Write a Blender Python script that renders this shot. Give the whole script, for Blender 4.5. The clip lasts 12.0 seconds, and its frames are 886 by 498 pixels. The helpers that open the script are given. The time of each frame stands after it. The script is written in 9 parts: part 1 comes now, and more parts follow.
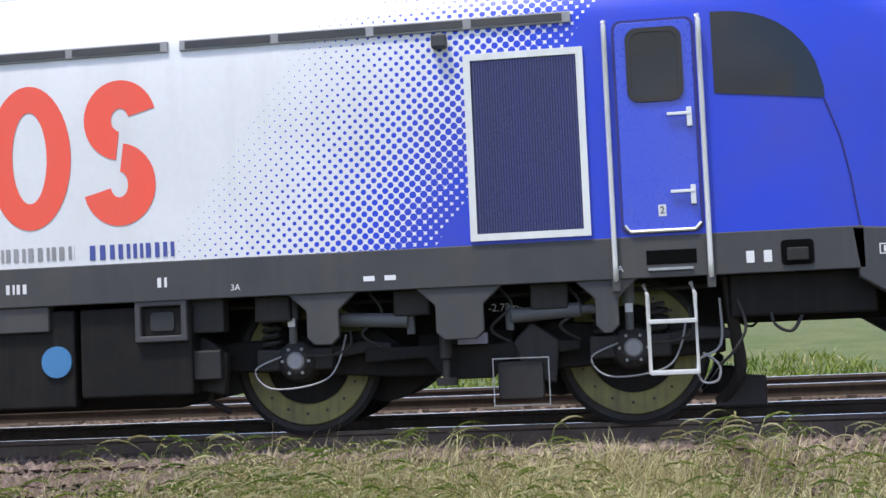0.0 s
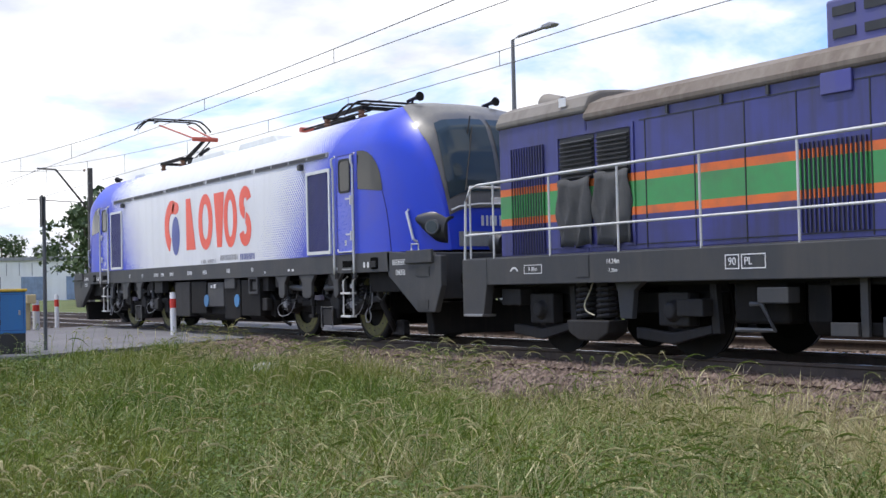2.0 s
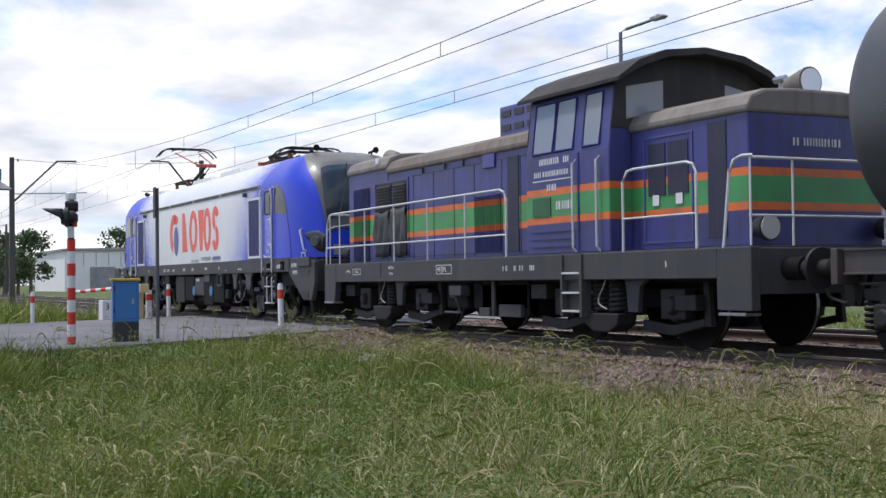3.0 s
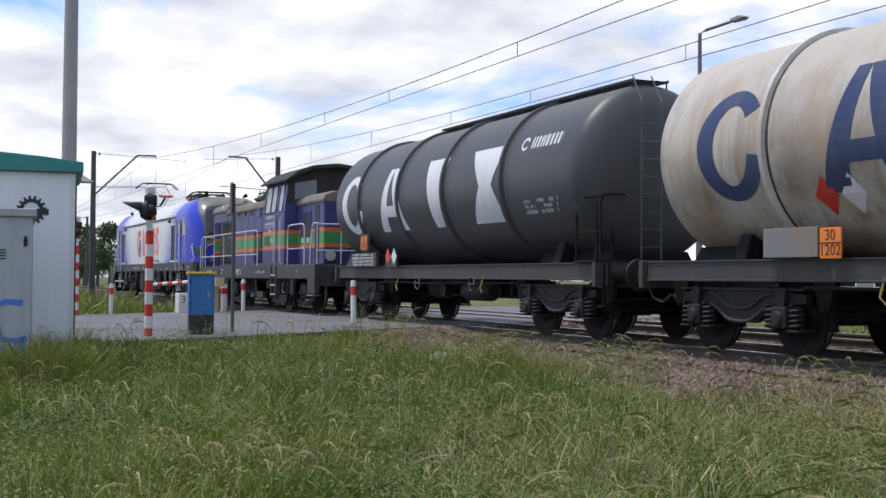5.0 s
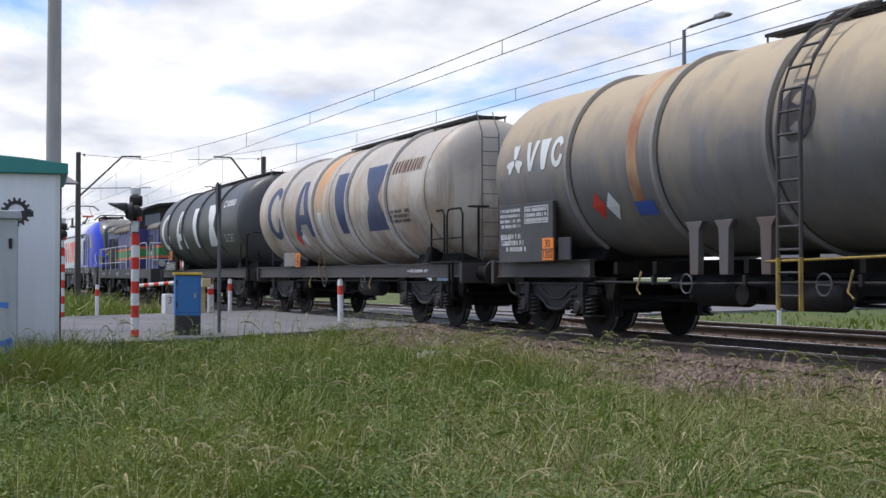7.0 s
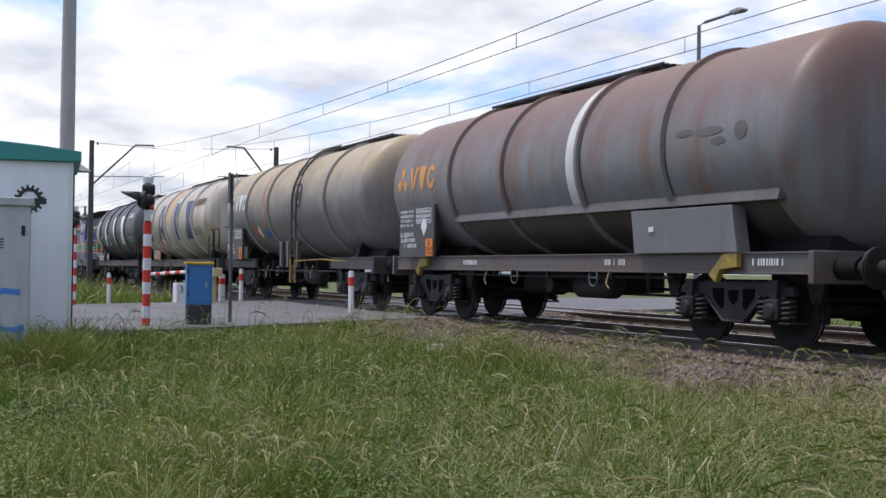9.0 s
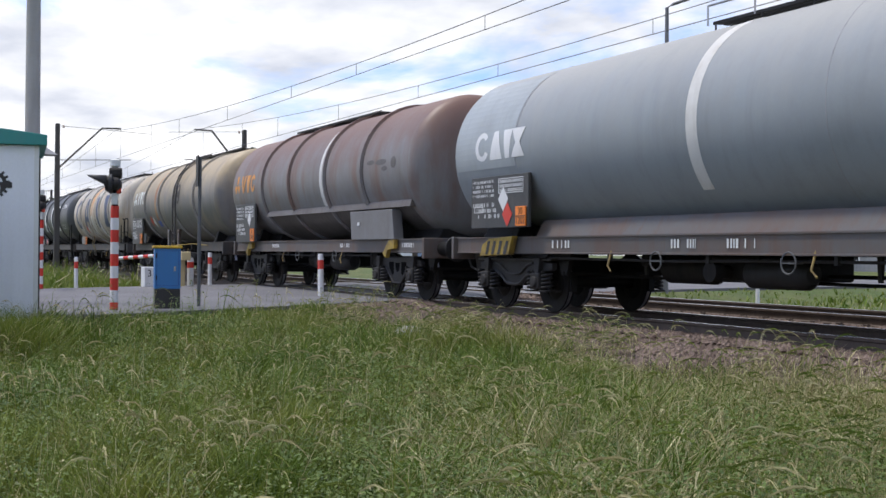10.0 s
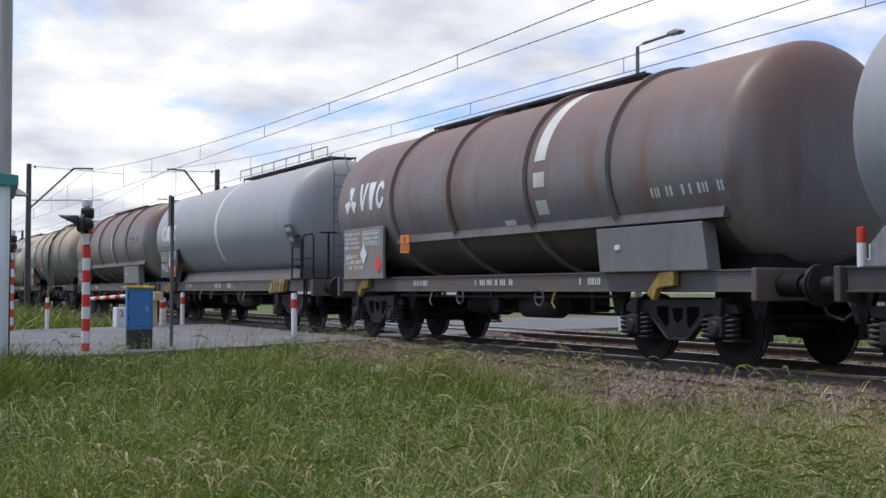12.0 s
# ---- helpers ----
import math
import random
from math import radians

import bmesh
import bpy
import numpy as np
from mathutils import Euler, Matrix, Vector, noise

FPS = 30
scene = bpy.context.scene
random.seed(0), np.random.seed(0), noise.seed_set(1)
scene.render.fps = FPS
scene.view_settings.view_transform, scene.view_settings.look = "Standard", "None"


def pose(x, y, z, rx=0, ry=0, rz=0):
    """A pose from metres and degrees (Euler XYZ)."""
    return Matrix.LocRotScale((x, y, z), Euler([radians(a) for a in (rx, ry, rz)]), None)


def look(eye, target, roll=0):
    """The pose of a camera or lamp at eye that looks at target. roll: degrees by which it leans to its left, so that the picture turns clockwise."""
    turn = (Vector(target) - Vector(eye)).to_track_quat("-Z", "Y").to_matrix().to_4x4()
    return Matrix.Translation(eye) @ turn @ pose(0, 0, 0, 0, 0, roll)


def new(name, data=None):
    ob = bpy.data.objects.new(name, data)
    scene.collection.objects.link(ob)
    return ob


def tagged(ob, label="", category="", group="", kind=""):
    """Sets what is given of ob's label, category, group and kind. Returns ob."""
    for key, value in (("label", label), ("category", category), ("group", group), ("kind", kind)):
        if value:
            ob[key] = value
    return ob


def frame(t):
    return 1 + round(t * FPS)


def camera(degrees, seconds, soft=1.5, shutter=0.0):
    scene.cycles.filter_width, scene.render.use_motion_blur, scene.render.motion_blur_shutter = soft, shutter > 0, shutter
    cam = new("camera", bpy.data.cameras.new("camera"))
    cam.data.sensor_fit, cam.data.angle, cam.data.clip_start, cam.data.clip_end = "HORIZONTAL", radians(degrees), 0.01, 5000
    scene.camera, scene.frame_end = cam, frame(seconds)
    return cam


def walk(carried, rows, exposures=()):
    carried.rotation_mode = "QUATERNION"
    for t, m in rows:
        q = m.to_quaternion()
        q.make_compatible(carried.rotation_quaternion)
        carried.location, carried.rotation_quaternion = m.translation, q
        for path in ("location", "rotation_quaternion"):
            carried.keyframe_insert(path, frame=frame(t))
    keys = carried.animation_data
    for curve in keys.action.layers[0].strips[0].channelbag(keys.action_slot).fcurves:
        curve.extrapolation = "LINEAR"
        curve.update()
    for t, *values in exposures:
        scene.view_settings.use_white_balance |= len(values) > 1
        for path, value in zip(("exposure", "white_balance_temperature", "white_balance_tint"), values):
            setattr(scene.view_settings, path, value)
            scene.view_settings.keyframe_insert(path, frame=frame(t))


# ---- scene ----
# World: x along the railway, y across it, z up from the rail head. The camera stands still and pans.
cam = camera(39.35, 12.0, soft=1.5, shutter=0.0)
TURNS = [(0.0, 7.70, 3.12, 2.54), (0.5, 29.35, 2.07, 2.30), (1.0, 42.12, 2.36, 3.07), (1.5, 51.39, 1.69, 2.42), (2.0, 58.24, 1.64, 1.29),
         (2.5, 61.38, 1.86, 1.17), (3.0, 63.07, 1.42, 0.66), (3.5, 63.06, 1.14, -0.07), (3.7, 63.32, 1.33, -0.42), (5.3, 66.71, 1.41, -0.36),
         (5.5, 66.70, 1.49, -0.26), (6.0, 66.88, 1.44, 0.07), (6.5, 66.23, 1.38, -0.21), (7.0, 65.81, 1.32, 0.01), (8.8, 66.52, 1.04, -1.00),
         (9.0, 66.32, 0.98, -0.76), (9.5, 64.92, 0.75, -0.78), (10.0, 64.91, 0.19, -0.50), (10.5, 64.95, 0.28, -0.42), (11.0, 63.96, 0.26, -0.35),
         (11.5, 63.71, 0.97, 0.10), (12.0, 63.70, 1.97, -0.14)]
walk(cam, [(t, pose(0, 0, 0.965, 90 + p, r, y)) for t, y, p, r in TURNS],
     [(0.0, 0.66), (0.5, 0.82), (1.0, 0.64), (1.5, 0.55), (2.0, 0.32), (2.5, 0.18), (3.0, 0.09), (3.5, 0.10), (5.5, 0.02), (7.0, 0.06), (9.0, 0.06), (10.5, 0.14), (11.5, 0.08), (12.0, -0.04)])

TRACK_Y, TRACK2_Y = 11.15, 15.15
RAIL_Z = 0.035  # rail heads above the datum


def travelled(t):
    """Metres that the train has gone along -x after t seconds."""
    return 0.00080991 * t ** 4 - 0.020153 * t ** 3 + 0.10838 * t ** 2 - 9.69566 * t + 0.0237 - 0.33 * max(0.0, t - 11.0)


# ---------------------------------------------------------------- sky and sun
SUN_EL, SUN_AZ = radians(68), radians(205)
world = bpy.data.worlds.new("sky")
scene.world = world
world.use_nodes = True
wn, wl = world.node_tree.nodes, world.node_tree.links
wn.clear()
w_out, w_bg = wn.new("ShaderNodeOutputWorld"), wn.new("ShaderNodeBackground")
w_sky = wn.new("ShaderNodeTexSky")
w_sky.sky_type, w_sky.sun_disc, w_sky.sun_elevation, w_sky.sun_rotation = "NISHITA", False, SUN_EL, SUN_AZ
w_co = wn.new("ShaderNodeTexCoord")
w_sep = wn.new("ShaderNodeSeparateXYZ")
wl.new(w_co.outputs["Generated"], w_sep.inputs[0])


def w_math(op, a, b):
    n = wn.new("ShaderNodeMath")
    n.operation = op
    for i, v in enumerate((a, b)):
        if isinstance(v, (int, float)):
            n.inputs[i].default_value = v
        else:
            wl.new(v, n.inputs[i])
    return n.outputs[0]


# clouds as a flat layer seen from below
w_h = w_math("ADD", w_math("MAXIMUM", w_sep.outputs[2], 0.0), 0.22)
w_cmb = wn.new("ShaderNodeCombineXYZ")
wl.new(w_math("DIVIDE", w_sep.outputs[0], w_h), w_cmb.inputs[0])
wl.new(w_math("DIVIDE", w_sep.outputs[1], w_h), w_cmb.inputs[1])
w_noise = wn.new("ShaderNodeTexNoise")
w_noise.inputs["Scale"].default_value, w_noise.inputs["Detail"].default_value, w_noise.inputs["Roughness"].default_value = 1.5, 7, 0.55
w_noise.inputs["Distortion"].default_value = 0.3
wl.new(w_cmb.outputs[0], w_noise.inputs["Vector"])
w_ramp = wn.new("ShaderNodeValToRGB")
w_ramp.color_ramp.elements[0].position, w_ramp.color_ramp.elements[1].position = 0.40, 0.52
# the cover thickens towards the west
w_bank = w_math("MINIMUM", w_math("SUBTRACT", w_math("MULTIPLY", w_math("DIVIDE", w_sep.outputs[0], w_h), -0.075), 0.150), 0.085)
w_bank = w_math("MAXIMUM", w_bank, -0.035)
wl.new(w_math("ADD", w_noise.outputs[0], w_bank), w_ramp.inputs[0])
w_noise2 = wn.new("ShaderNodeTexNoise")
w_noise2.inputs["Scale"].default_value, w_noise2.inputs["Detail"].default_value = 2.6, 6
wl.new(w_cmb.outputs[0], w_noise2.inputs["Vector"])
w_ramp2 = wn.new("ShaderNodeValToRGB")
w_ramp2.color_ramp.elements[0].position, w_ramp2.color_ramp.elements[1].position = 0.34, 0.60
w_ramp2.color_ramp.elements[0].color, w_ramp2.color_ramp.elements[1].color = (0.62, 0.66, 0.77, 1), (1.13, 1.13, 1.15, 1)
wl.new(w_noise2.outputs[0], w_ramp2.inputs[0])
w_gain = wn.new("ShaderNodeVectorMath")
w_gain.operation = "MULTIPLY"
w_gain.inputs[1].default_value = (0.135, 0.155, 0.215)
wl.new(w_sky.outputs[0], w_gain.inputs[0])
w_mix = wn.new("ShaderNodeMix")
w_mix.data_type = "RGBA"
wl.new(w_ramp.outputs[0], w_mix.inputs["Factor"])
wl.new(w_gain.outputs[0], w_mix.inputs["A"])
wl.new(w_ramp2.outputs[0], w_mix.inputs["B"])
wl.new(w_mix.outputs["Result"], w_bg.inputs[0])
w_bg.inputs[1].default_value = 1.0
wl.new(w_bg.outputs[0], w_out.inputs[0])

sun = new("sun", bpy.data.lights.new("sun", "SUN"))
sun.data.energy, sun.data.angle, sun.data.color = 2.8, radians(6), (1.0, 0.96, 0.90)
sun.matrix_basis = look((-9, -13, 40), (0, 0, 0))


# ---------------------------------------------------------------- materials
def nodes_of(name):
    m = bpy.data.materials.new(name)
    m.use_nodes = True
    return m, m.node_tree.nodes, m.node_tree.links, m.node_tree.nodes["Principled BSDF"]


def math_node(n, l, op, a, b=0.0, c=None):
    k = n.new("ShaderNodeMath")
    k.operation = op
    for i, v in enumerate((a, b) if c is None else (a, b, c)):
        if isinstance(v, (int, float)):
            k.inputs[i].default_value = v
        else:
            l.new(v, k.inputs[i])
    return k.outputs[0]


def mix_node(n, l, fac, a, b, mode="MIX"):
    k = n.new("ShaderNodeMix")
    k.data_type, k.blend_type = "RGBA", mode
    for i, v in (("Factor", fac), ("A", a), ("B", b)):
        if isinstance(v, (int, float)):
            k.inputs[i].default_value = v
        elif isinstance(v, tuple):
            k.inputs[i].default_value = (*v[:3], 1)
        else:
            l.new(v, k.inputs[i])
    return k.outputs["Result"]


def noise_node(n, l, vec, scale, detail=5.0, rough=0.6):
    k = n.new("ShaderNodeTexNoise")
    k.inputs["Scale"].default_value, k.inputs["Detail"].default_value, k.inputs["Roughness"].default_value = scale, detail, rough
    l.new(vec, k.inputs["Vector"])
    return k.outputs[0]


def ramp_node(n, l, fac, lo, hi):
    k = n.new("ShaderNodeMapRange")
    k.inputs["From Min"].default_value, k.inputs["From Max"].default_value = lo, hi
    l.new(fac, k.inputs["Value"])
    return k.outputs[0]


def coords(n, l, stretch=(1, 1, 1)):
    c = n.new("ShaderNodeTexCoord")
    k = n.new("ShaderNodeMapping")
    k.inputs["Scale"].default_value = stretch
    l.new(c.outputs["Object"], k.inputs["Vector"])
    return k.outputs[0], c.outputs["Object"]


def weather(n, l, color, dirt, amount, streak=True, scale=1.0):
    """Base colour with broad stains, fine grain and streaks that run down."""
    flat, raw = coords(n, l)
    broad = ramp_node(n, l, noise_node(n, l, flat, 0.9 * scale, 6), 0.42, 0.70)
    fine = noise_node(n, l, flat, 28 * scale, 4)
    out = mix_node(n, l, math_node(n, l, "MULTIPLY", broad, amount), color, dirt)
    if streak:
        run, _ = coords(n, l, (5 * scale, 5 * scale, 0.35 * scale))
        s = ramp_node(n, l, noise_node(n, l, run, 1.0, 4), 0.48, 0.72)
        out = mix_node(n, l, math_node(n, l, "MULTIPLY", s, amount * 0.9), out, dirt)
    g = math_node(n, l, "MULTIPLY_ADD", fine, 0.12, 0.94)
    gray = n.new("ShaderNodeCombineColor")
    for i in range(3):
        l.new(g, gray.inputs[i])
    return mix_node(n, l, 1.0, out, gray.outputs[0], "MULTIPLY"), fine, raw


def bump(n, l, height, strength, dist, b):
    k = n.new("ShaderNodeBump")
    k.inputs["Strength"].default_value, k.inputs["Distance"].default_value = strength, dist
    l.new(height, k.inputs["Height"])
    l.new(k.outputs[0], b.inputs["Normal"])


def material(name, color, rough=0.5, metal=0.0, dirt=(0.05, 0.045, 0.04), amount=0.25, streak=True, scale=1.0, relief=0.1, coat=0.0, shine=0.5):
    m, n, l, b = nodes_of(name)
    c, fine, _ = weather(n, l, color, dirt, amount, streak, scale)
    l.new(c, b.inputs["Base Color"])
    b.inputs["Metallic"].default_value = metal
    b.inputs["Specular IOR Level"].default_value = shine
    l.new(math_node(n, l, "MULTIPLY_ADD", fine, 0.3, rough - 0.15), b.inputs["Roughness"])
    if coat:
        b.inputs["Coat Weight"].default_value, b.inputs["Coat Roughness"].default_value = coat, 0.16
    if relief:
        bump(n, l, fine, relief, 0.01, b)
    return m


def glass(name, tint=(0.03, 0.035, 0.04)):
    m, n, l, b = nodes_of(name)
    flat, _ = coords(n, l)
    b.inputs["Base Color"].default_value = (*tint, 1)
    l.new(math_node(n, l, "MULTIPLY_ADD", noise_node(n, l, flat, 3), 0.08, 0.02), b.inputs["Roughness"])
    b.inputs["Specular IOR Level"].default_value = 0.4
    return m


BLUE = (0.015, 0.048, 0.52)
M_BLUE = material("locomotive blue paint", BLUE, 0.3, dirt=(0.06, 0.075, 0.36), amount=0.25, relief=0.03, coat=0.5)
M_CABROOF = material("dusty grey cab roof", (0.07, 0.07, 0.072), 0.45, dirt=(0.17, 0.155, 0.135), amount=0.5, relief=0.05, coat=0.3)
M_SKIRT = material("charcoal frame paint", (0.045, 0.047, 0.051), 0.55, dirt=(0.085, 0.078, 0.07), amount=0.5, shine=0.3)
M_UNDER = material("sooty running gear", (0.012, 0.012, 0.012), 0.65, dirt=(0.024, 0.020, 0.017), amount=0.6, scale=3, shine=0.12)
M_UNDER2 = material("dusty grey running gear", (0.028, 0.027, 0.027), 0.6, dirt=(0.016, 0.013, 0.011), amount=0.6, scale=3, shine=0.25)
M_STEEL = material("bare worn steel", (0.42, 0.42, 0.43), 0.38, 0.9, dirt=(0.16, 0.13, 0.11), amount=0.4, scale=4)
M_RAILSIDE = material("rusty rail steel", (0.10, 0.075, 0.06), 0.7, 0.2, dirt=(0.05, 0.035, 0.028), amount=0.6, scale=3)
M_RAILTOP = material("polished rail head", (0.62, 0.62, 0.63), 0.22, 1.0, amount=0.1, scale=3, relief=0.02)
M_SLEEPER = material("weathered concrete sleeper", (0.20, 0.185, 0.17), 0.85, dirt=(0.07, 0.055, 0.045), amount=0.7, streak=False, scale=3, relief=0.3)
M_WHITE = material("white marking paint", (0.72, 0.72, 0.72), 0.5, dirt=(0.35, 0.33, 0.3), amount=0.25)
M_OFFWHITE = material("cream painted panel", (0.66, 0.68, 0.66), 0.5, dirt=(0.42, 0.40, 0.36), amount=0.3)
M_RED = material("red paint", (0.62, 0.035, 0.02), 0.45, dirt=(0.35, 0.08, 0.05), amount=0.3)
M_ORANGERED = material("orange red lettering paint", (0.80, 0.085, 0.045), 0.4, dirt=(0.6, 0.12, 0.08), amount=0.2, relief=0.02)
M_NAVY = material("faded navy lettering paint", (0.022, 0.042, 0.12), 0.5, dirt=(0.10, 0.105, 0.13), amount=0.45)
M_BLACK = material("black paint", (0.015, 0.015, 0.016), 0.5, dirt=(0.05, 0.05, 0.05), amount=0.4)
M_ORANGE = material("orange hazard plate", (0.85, 0.22, 0.02), 0.5, dirt=(0.5, 0.15, 0.04), amount=0.3)
M_DIMYELLOW = material("grimy yellow paint", (0.30, 0.21, 0.06), 0.6, dirt=(0.08, 0.06, 0.04), amount=0.8, scale=3)
M_HAZYELLOW = material("worn hazard yellow", (0.40, 0.27, 0.035), 0.6, dirt=(0.09, 0.065, 0.04), amount=0.8, scale=4)
M_CASTRIM = material("worn cast edge", (0.055, 0.053, 0.052), 0.6, dirt=(0.025, 0.022, 0.02), amount=0.6, scale=3, shine=0.25)
M_HOLE = material("deep black recess", (0.004, 0.004, 0.004), 0.9, amount=0.0, relief=0, shine=0.05)
M_YELLOW = material("yellow warning paint", (0.72, 0.46, 0.03), 0.5, dirt=(0.2, 0.13, 0.05), amount=0.5)
M_RUST = material("rusty brown steel", (0.16, 0.075, 0.04), 0.75, dirt=(0.06, 0.035, 0.025), amount=0.6, scale=2)
M_GLASS = glass("dark cab glass", (0.014, 0.016, 0.017))
M_SCREEN = glass("windscreen glass", (0.03, 0.045, 0.055))
M_RUBBER = material("black rubber", (0.018, 0.018, 0.018), 0.7, amount=0.2)
M_CHROME = material("bright metal rail", (0.70, 0.70, 0.69), 0.35, 0.5, dirt=(0.4, 0.38, 0.35), amount=0.3)
M_OLIVE = material("olive painted wheel disc", (0.20, 0.19, 0.055), 0.6, dirt=(0.07, 0.06, 0.04), amount=0.6, scale=4)
M_CONCRETE = material("weathered concrete", (0.36, 0.35, 0.33), 0.85, dirt=(0.2, 0.19, 0.17), amount=0.4, relief=0.2)
M_WIRE = material("dark contact wire", (0.14, 0.135, 0.13), 0.5, 0.6, amount=0.1, relief=0)
M_BAR = material("grey frame band", (0.30, 0.30, 0.31), 0.5, amount=0.3)
M_MAST = material("dark weathered mast steel", (0.09, 0.085, 0.08), 0.7, 0.3, dirt=(0.05, 0.04, 0.035), amount=0.5)


# ---------------------------------------------------------------- mesh tools
class Shape:
    """Collects the faces of one mesh."""

    def __init__(self):
        self.v, self.f = [], []

    def add(self, verts, faces):
        o = len(self.v)
        self.v += [tuple(p) for p in verts]
        self.f += [tuple(o + i for i in f) for f in faces]
        return self

    def box(self, x0, x1, y0, y1, z0, z1):
        return self.add([(x, y, z) for x in (x0, x1) for y in (y0, y1) for z in (z0, z1)],
                        [(0, 1, 3, 2), (4, 6, 7, 5), (0, 4, 5, 1), (2, 3, 7, 6), (0, 2, 6, 4), (1, 5, 7, 3)])

    def prism(self, outline, y0, y1):
        """An outline in x, z drawn out along y."""
        k = len(outline)
        return self.add([(x, y0, z) for x, z in outline] + [(x, y1, z) for x, z in outline],
                        [tuple(range(k)), tuple(range(2 * k - 1, k - 1, -1))] + [(i, k + i, k + (i + 1) % k, (i + 1) % k) for i in range(k)])

    def prism_x(self, outline, x0, x1):
        """An outline in y, z drawn out along x."""
        k = len(outline)
        return self.add([(x0, y, z) for y, z in outline] + [(x1, y, z) for y, z in outline],
                        [tuple(range(k - 1, -1, -1)), tuple(range(k, 2 * k))] + [((i + 1) % k, k + (i + 1) % k, k + i, i) for i in range(k)])

    def tube(self, points, r, n=8, closed=False):
        pts = [Vector(p) for p in points]
        rings = []
        for i, p in enumerate(pts):
            a, b = pts[max(i - 1, 0)], pts[min(i + 1, len(pts) - 1)]
            d = (b - a).normalized()
            s = d.cross(Vector((0, 0, 1)) if abs(d.z) < 0.9 else Vector((0, 1, 0))).normalized()
            u = s.cross(d)
            rr = r[i] if isinstance(r, (list, tuple)) else r
            rings.append([p + rr * (math.cos(2 * math.pi * j / n) * s + math.sin(2 * math.pi * j / n) * u) for j in range(n)])
        k = len(rings)
        faces = [(i * n + j, i * n + (j + 1) % n, (i + 1) * n + (j + 1) % n, (i + 1) * n + j) for i in range(k - 1) for j in range(n)]
        return self.add([p for ring in rings for p in ring], faces + [tuple(range(n - 1, -1, -1)), tuple(range((k - 1) * n, k * n))])

    def wheel(self, c, profile, n=32):
        """Turns a profile of (y, radius) about the y axis through c."""
        k = len(profile)
        vs = [(c[0] + r * math.cos(2 * math.pi * j / n), c[1] + y, c[2] + r * math.sin(2 * math.pi * j / n)) for j in range(n) for y, r in profile]
        fs = [(j * k + i, j * k + i + 1, ((j + 1) % n) * k + i + 1, ((j + 1) % n) * k + i) for j in range(n) for i in range(k - 1)]
        return self.add(vs, fs)

    def lathe(self, c, profile, n=24):
        """Turns a profile of (radius, z) about the upright axis through c."""
        k = len(profile)
        vs = [(c[0] + r * math.cos(2 * math.pi * j / n), c[1] + r * math.sin(2 * math.pi * j / n), c[2] + z) for j in range(n) for r, z in profile]
        fs = [(j * k + i, ((j + 1) % n) * k + i, ((j + 1) % n) * k + i + 1, j * k + i + 1) for j in range(n) for i in range(k - 1)]
        return self.add(vs, fs)

    def ball(self, c, r, n=12, m=8):
        return self.lathe(c, [(max(1e-4, r[0] * math.sin(math.pi * i / m)), -r[2] * math.cos(math.pi * i / m)) for i in range(m + 1)], n) if isinstance(r, tuple) else self.ball(c, (r, r, r), n, m)

    def strip(self, lefts, rights):
        k = len(lefts)
        return self.add(list(lefts) + list(rights), [(i, i + 1, k + i + 1, k + i) for i in range(k - 1)])

    def mesh(self, name, mat, smooth=False):
        me = bpy.data.meshes.new(name)
        me.from_pydata(self.v, [], self.f)
        for m in mat if isinstance(mat, (list, tuple)) else [mat]:
            me.materials.append(m)
        if smooth:
            me.polygons.foreach_set("use_smooth", [True] * len(me.polygons))
            me.set_sharp_from_angle(angle=radians(40))
        me.update()
        return me


def part(name, shape, mat, parent=None, label="", smooth=False, bevel=0.0, at=None):
    ob = new(name, shape.mesh(name, mat, smooth))
    if parent is not None:
        ob.parent = parent
    if at is not None:
        ob.matrix_basis = at
    if bevel:
        k = ob.modifiers.new("edge", "BEVEL")
        k.width, k.segments, k.limit_method, k.angle_limit = bevel, 2, "ANGLE", radians(40)
    if label:
        tagged(ob, label)
    if name in ("number_strip", "stencil_row", "load_table"):
        tagged(ob, kind="stuff")
    return ob


def bent(points, n=6):
    """A smooth line through the points."""
    p = [Vector(q) for q in points]
    out = []
    for i in range(len(p) - 1):
        a, b, c, d = p[max(i - 1, 0)], p[i], p[i + 1], p[min(i + 2, len(p) - 1)]
        for j in range(n):
            t = j / n
            out.append(0.5 * ((2 * b) + (c - a) * t + (2 * a - 5 * b + 4 * c - d) * t * t + (3 * b - a - 3 * c + d) * t ** 3))
    return out + [p[-1]]


def thing(name, label, category, m=None, group=""):
    ob = new(name)
    ob.empty_display_size = 0.3
    if m is not None:
        ob.matrix_basis = m
    return tagged(ob, label, category, group)


def lettering(name, text, size, m, mat, parent):
    """Words in the built-in font as a thin mesh, with their middle at the pose m."""
    cu = bpy.data.curves.new("words", "FONT")
    cu.body, cu.size, cu.extrude, cu.resolution_u, cu.align_x, cu.align_y = text, size, 0.0015, 3, "CENTER", "CENTER"
    tmp = bpy.data.objects.new("words", cu)
    scene.collection.objects.link(tmp)
    bpy.context.view_layer.update()
    me = bpy.data.meshes.new_from_object(tmp.evaluated_get(bpy.context.evaluated_depsgraph_get()))
    bpy.data.objects.remove(tmp)
    me.materials.clear()
    me.materials.append(mat)
    ob = new(name, me)
    ob.parent = parent
    ob.matrix_basis = m
    return ob


def side_pose(x, y, z):
    """Upright on a side that faces the camera's side of the line (-y)."""
    return pose(x, y, z, 90, 0, 0)


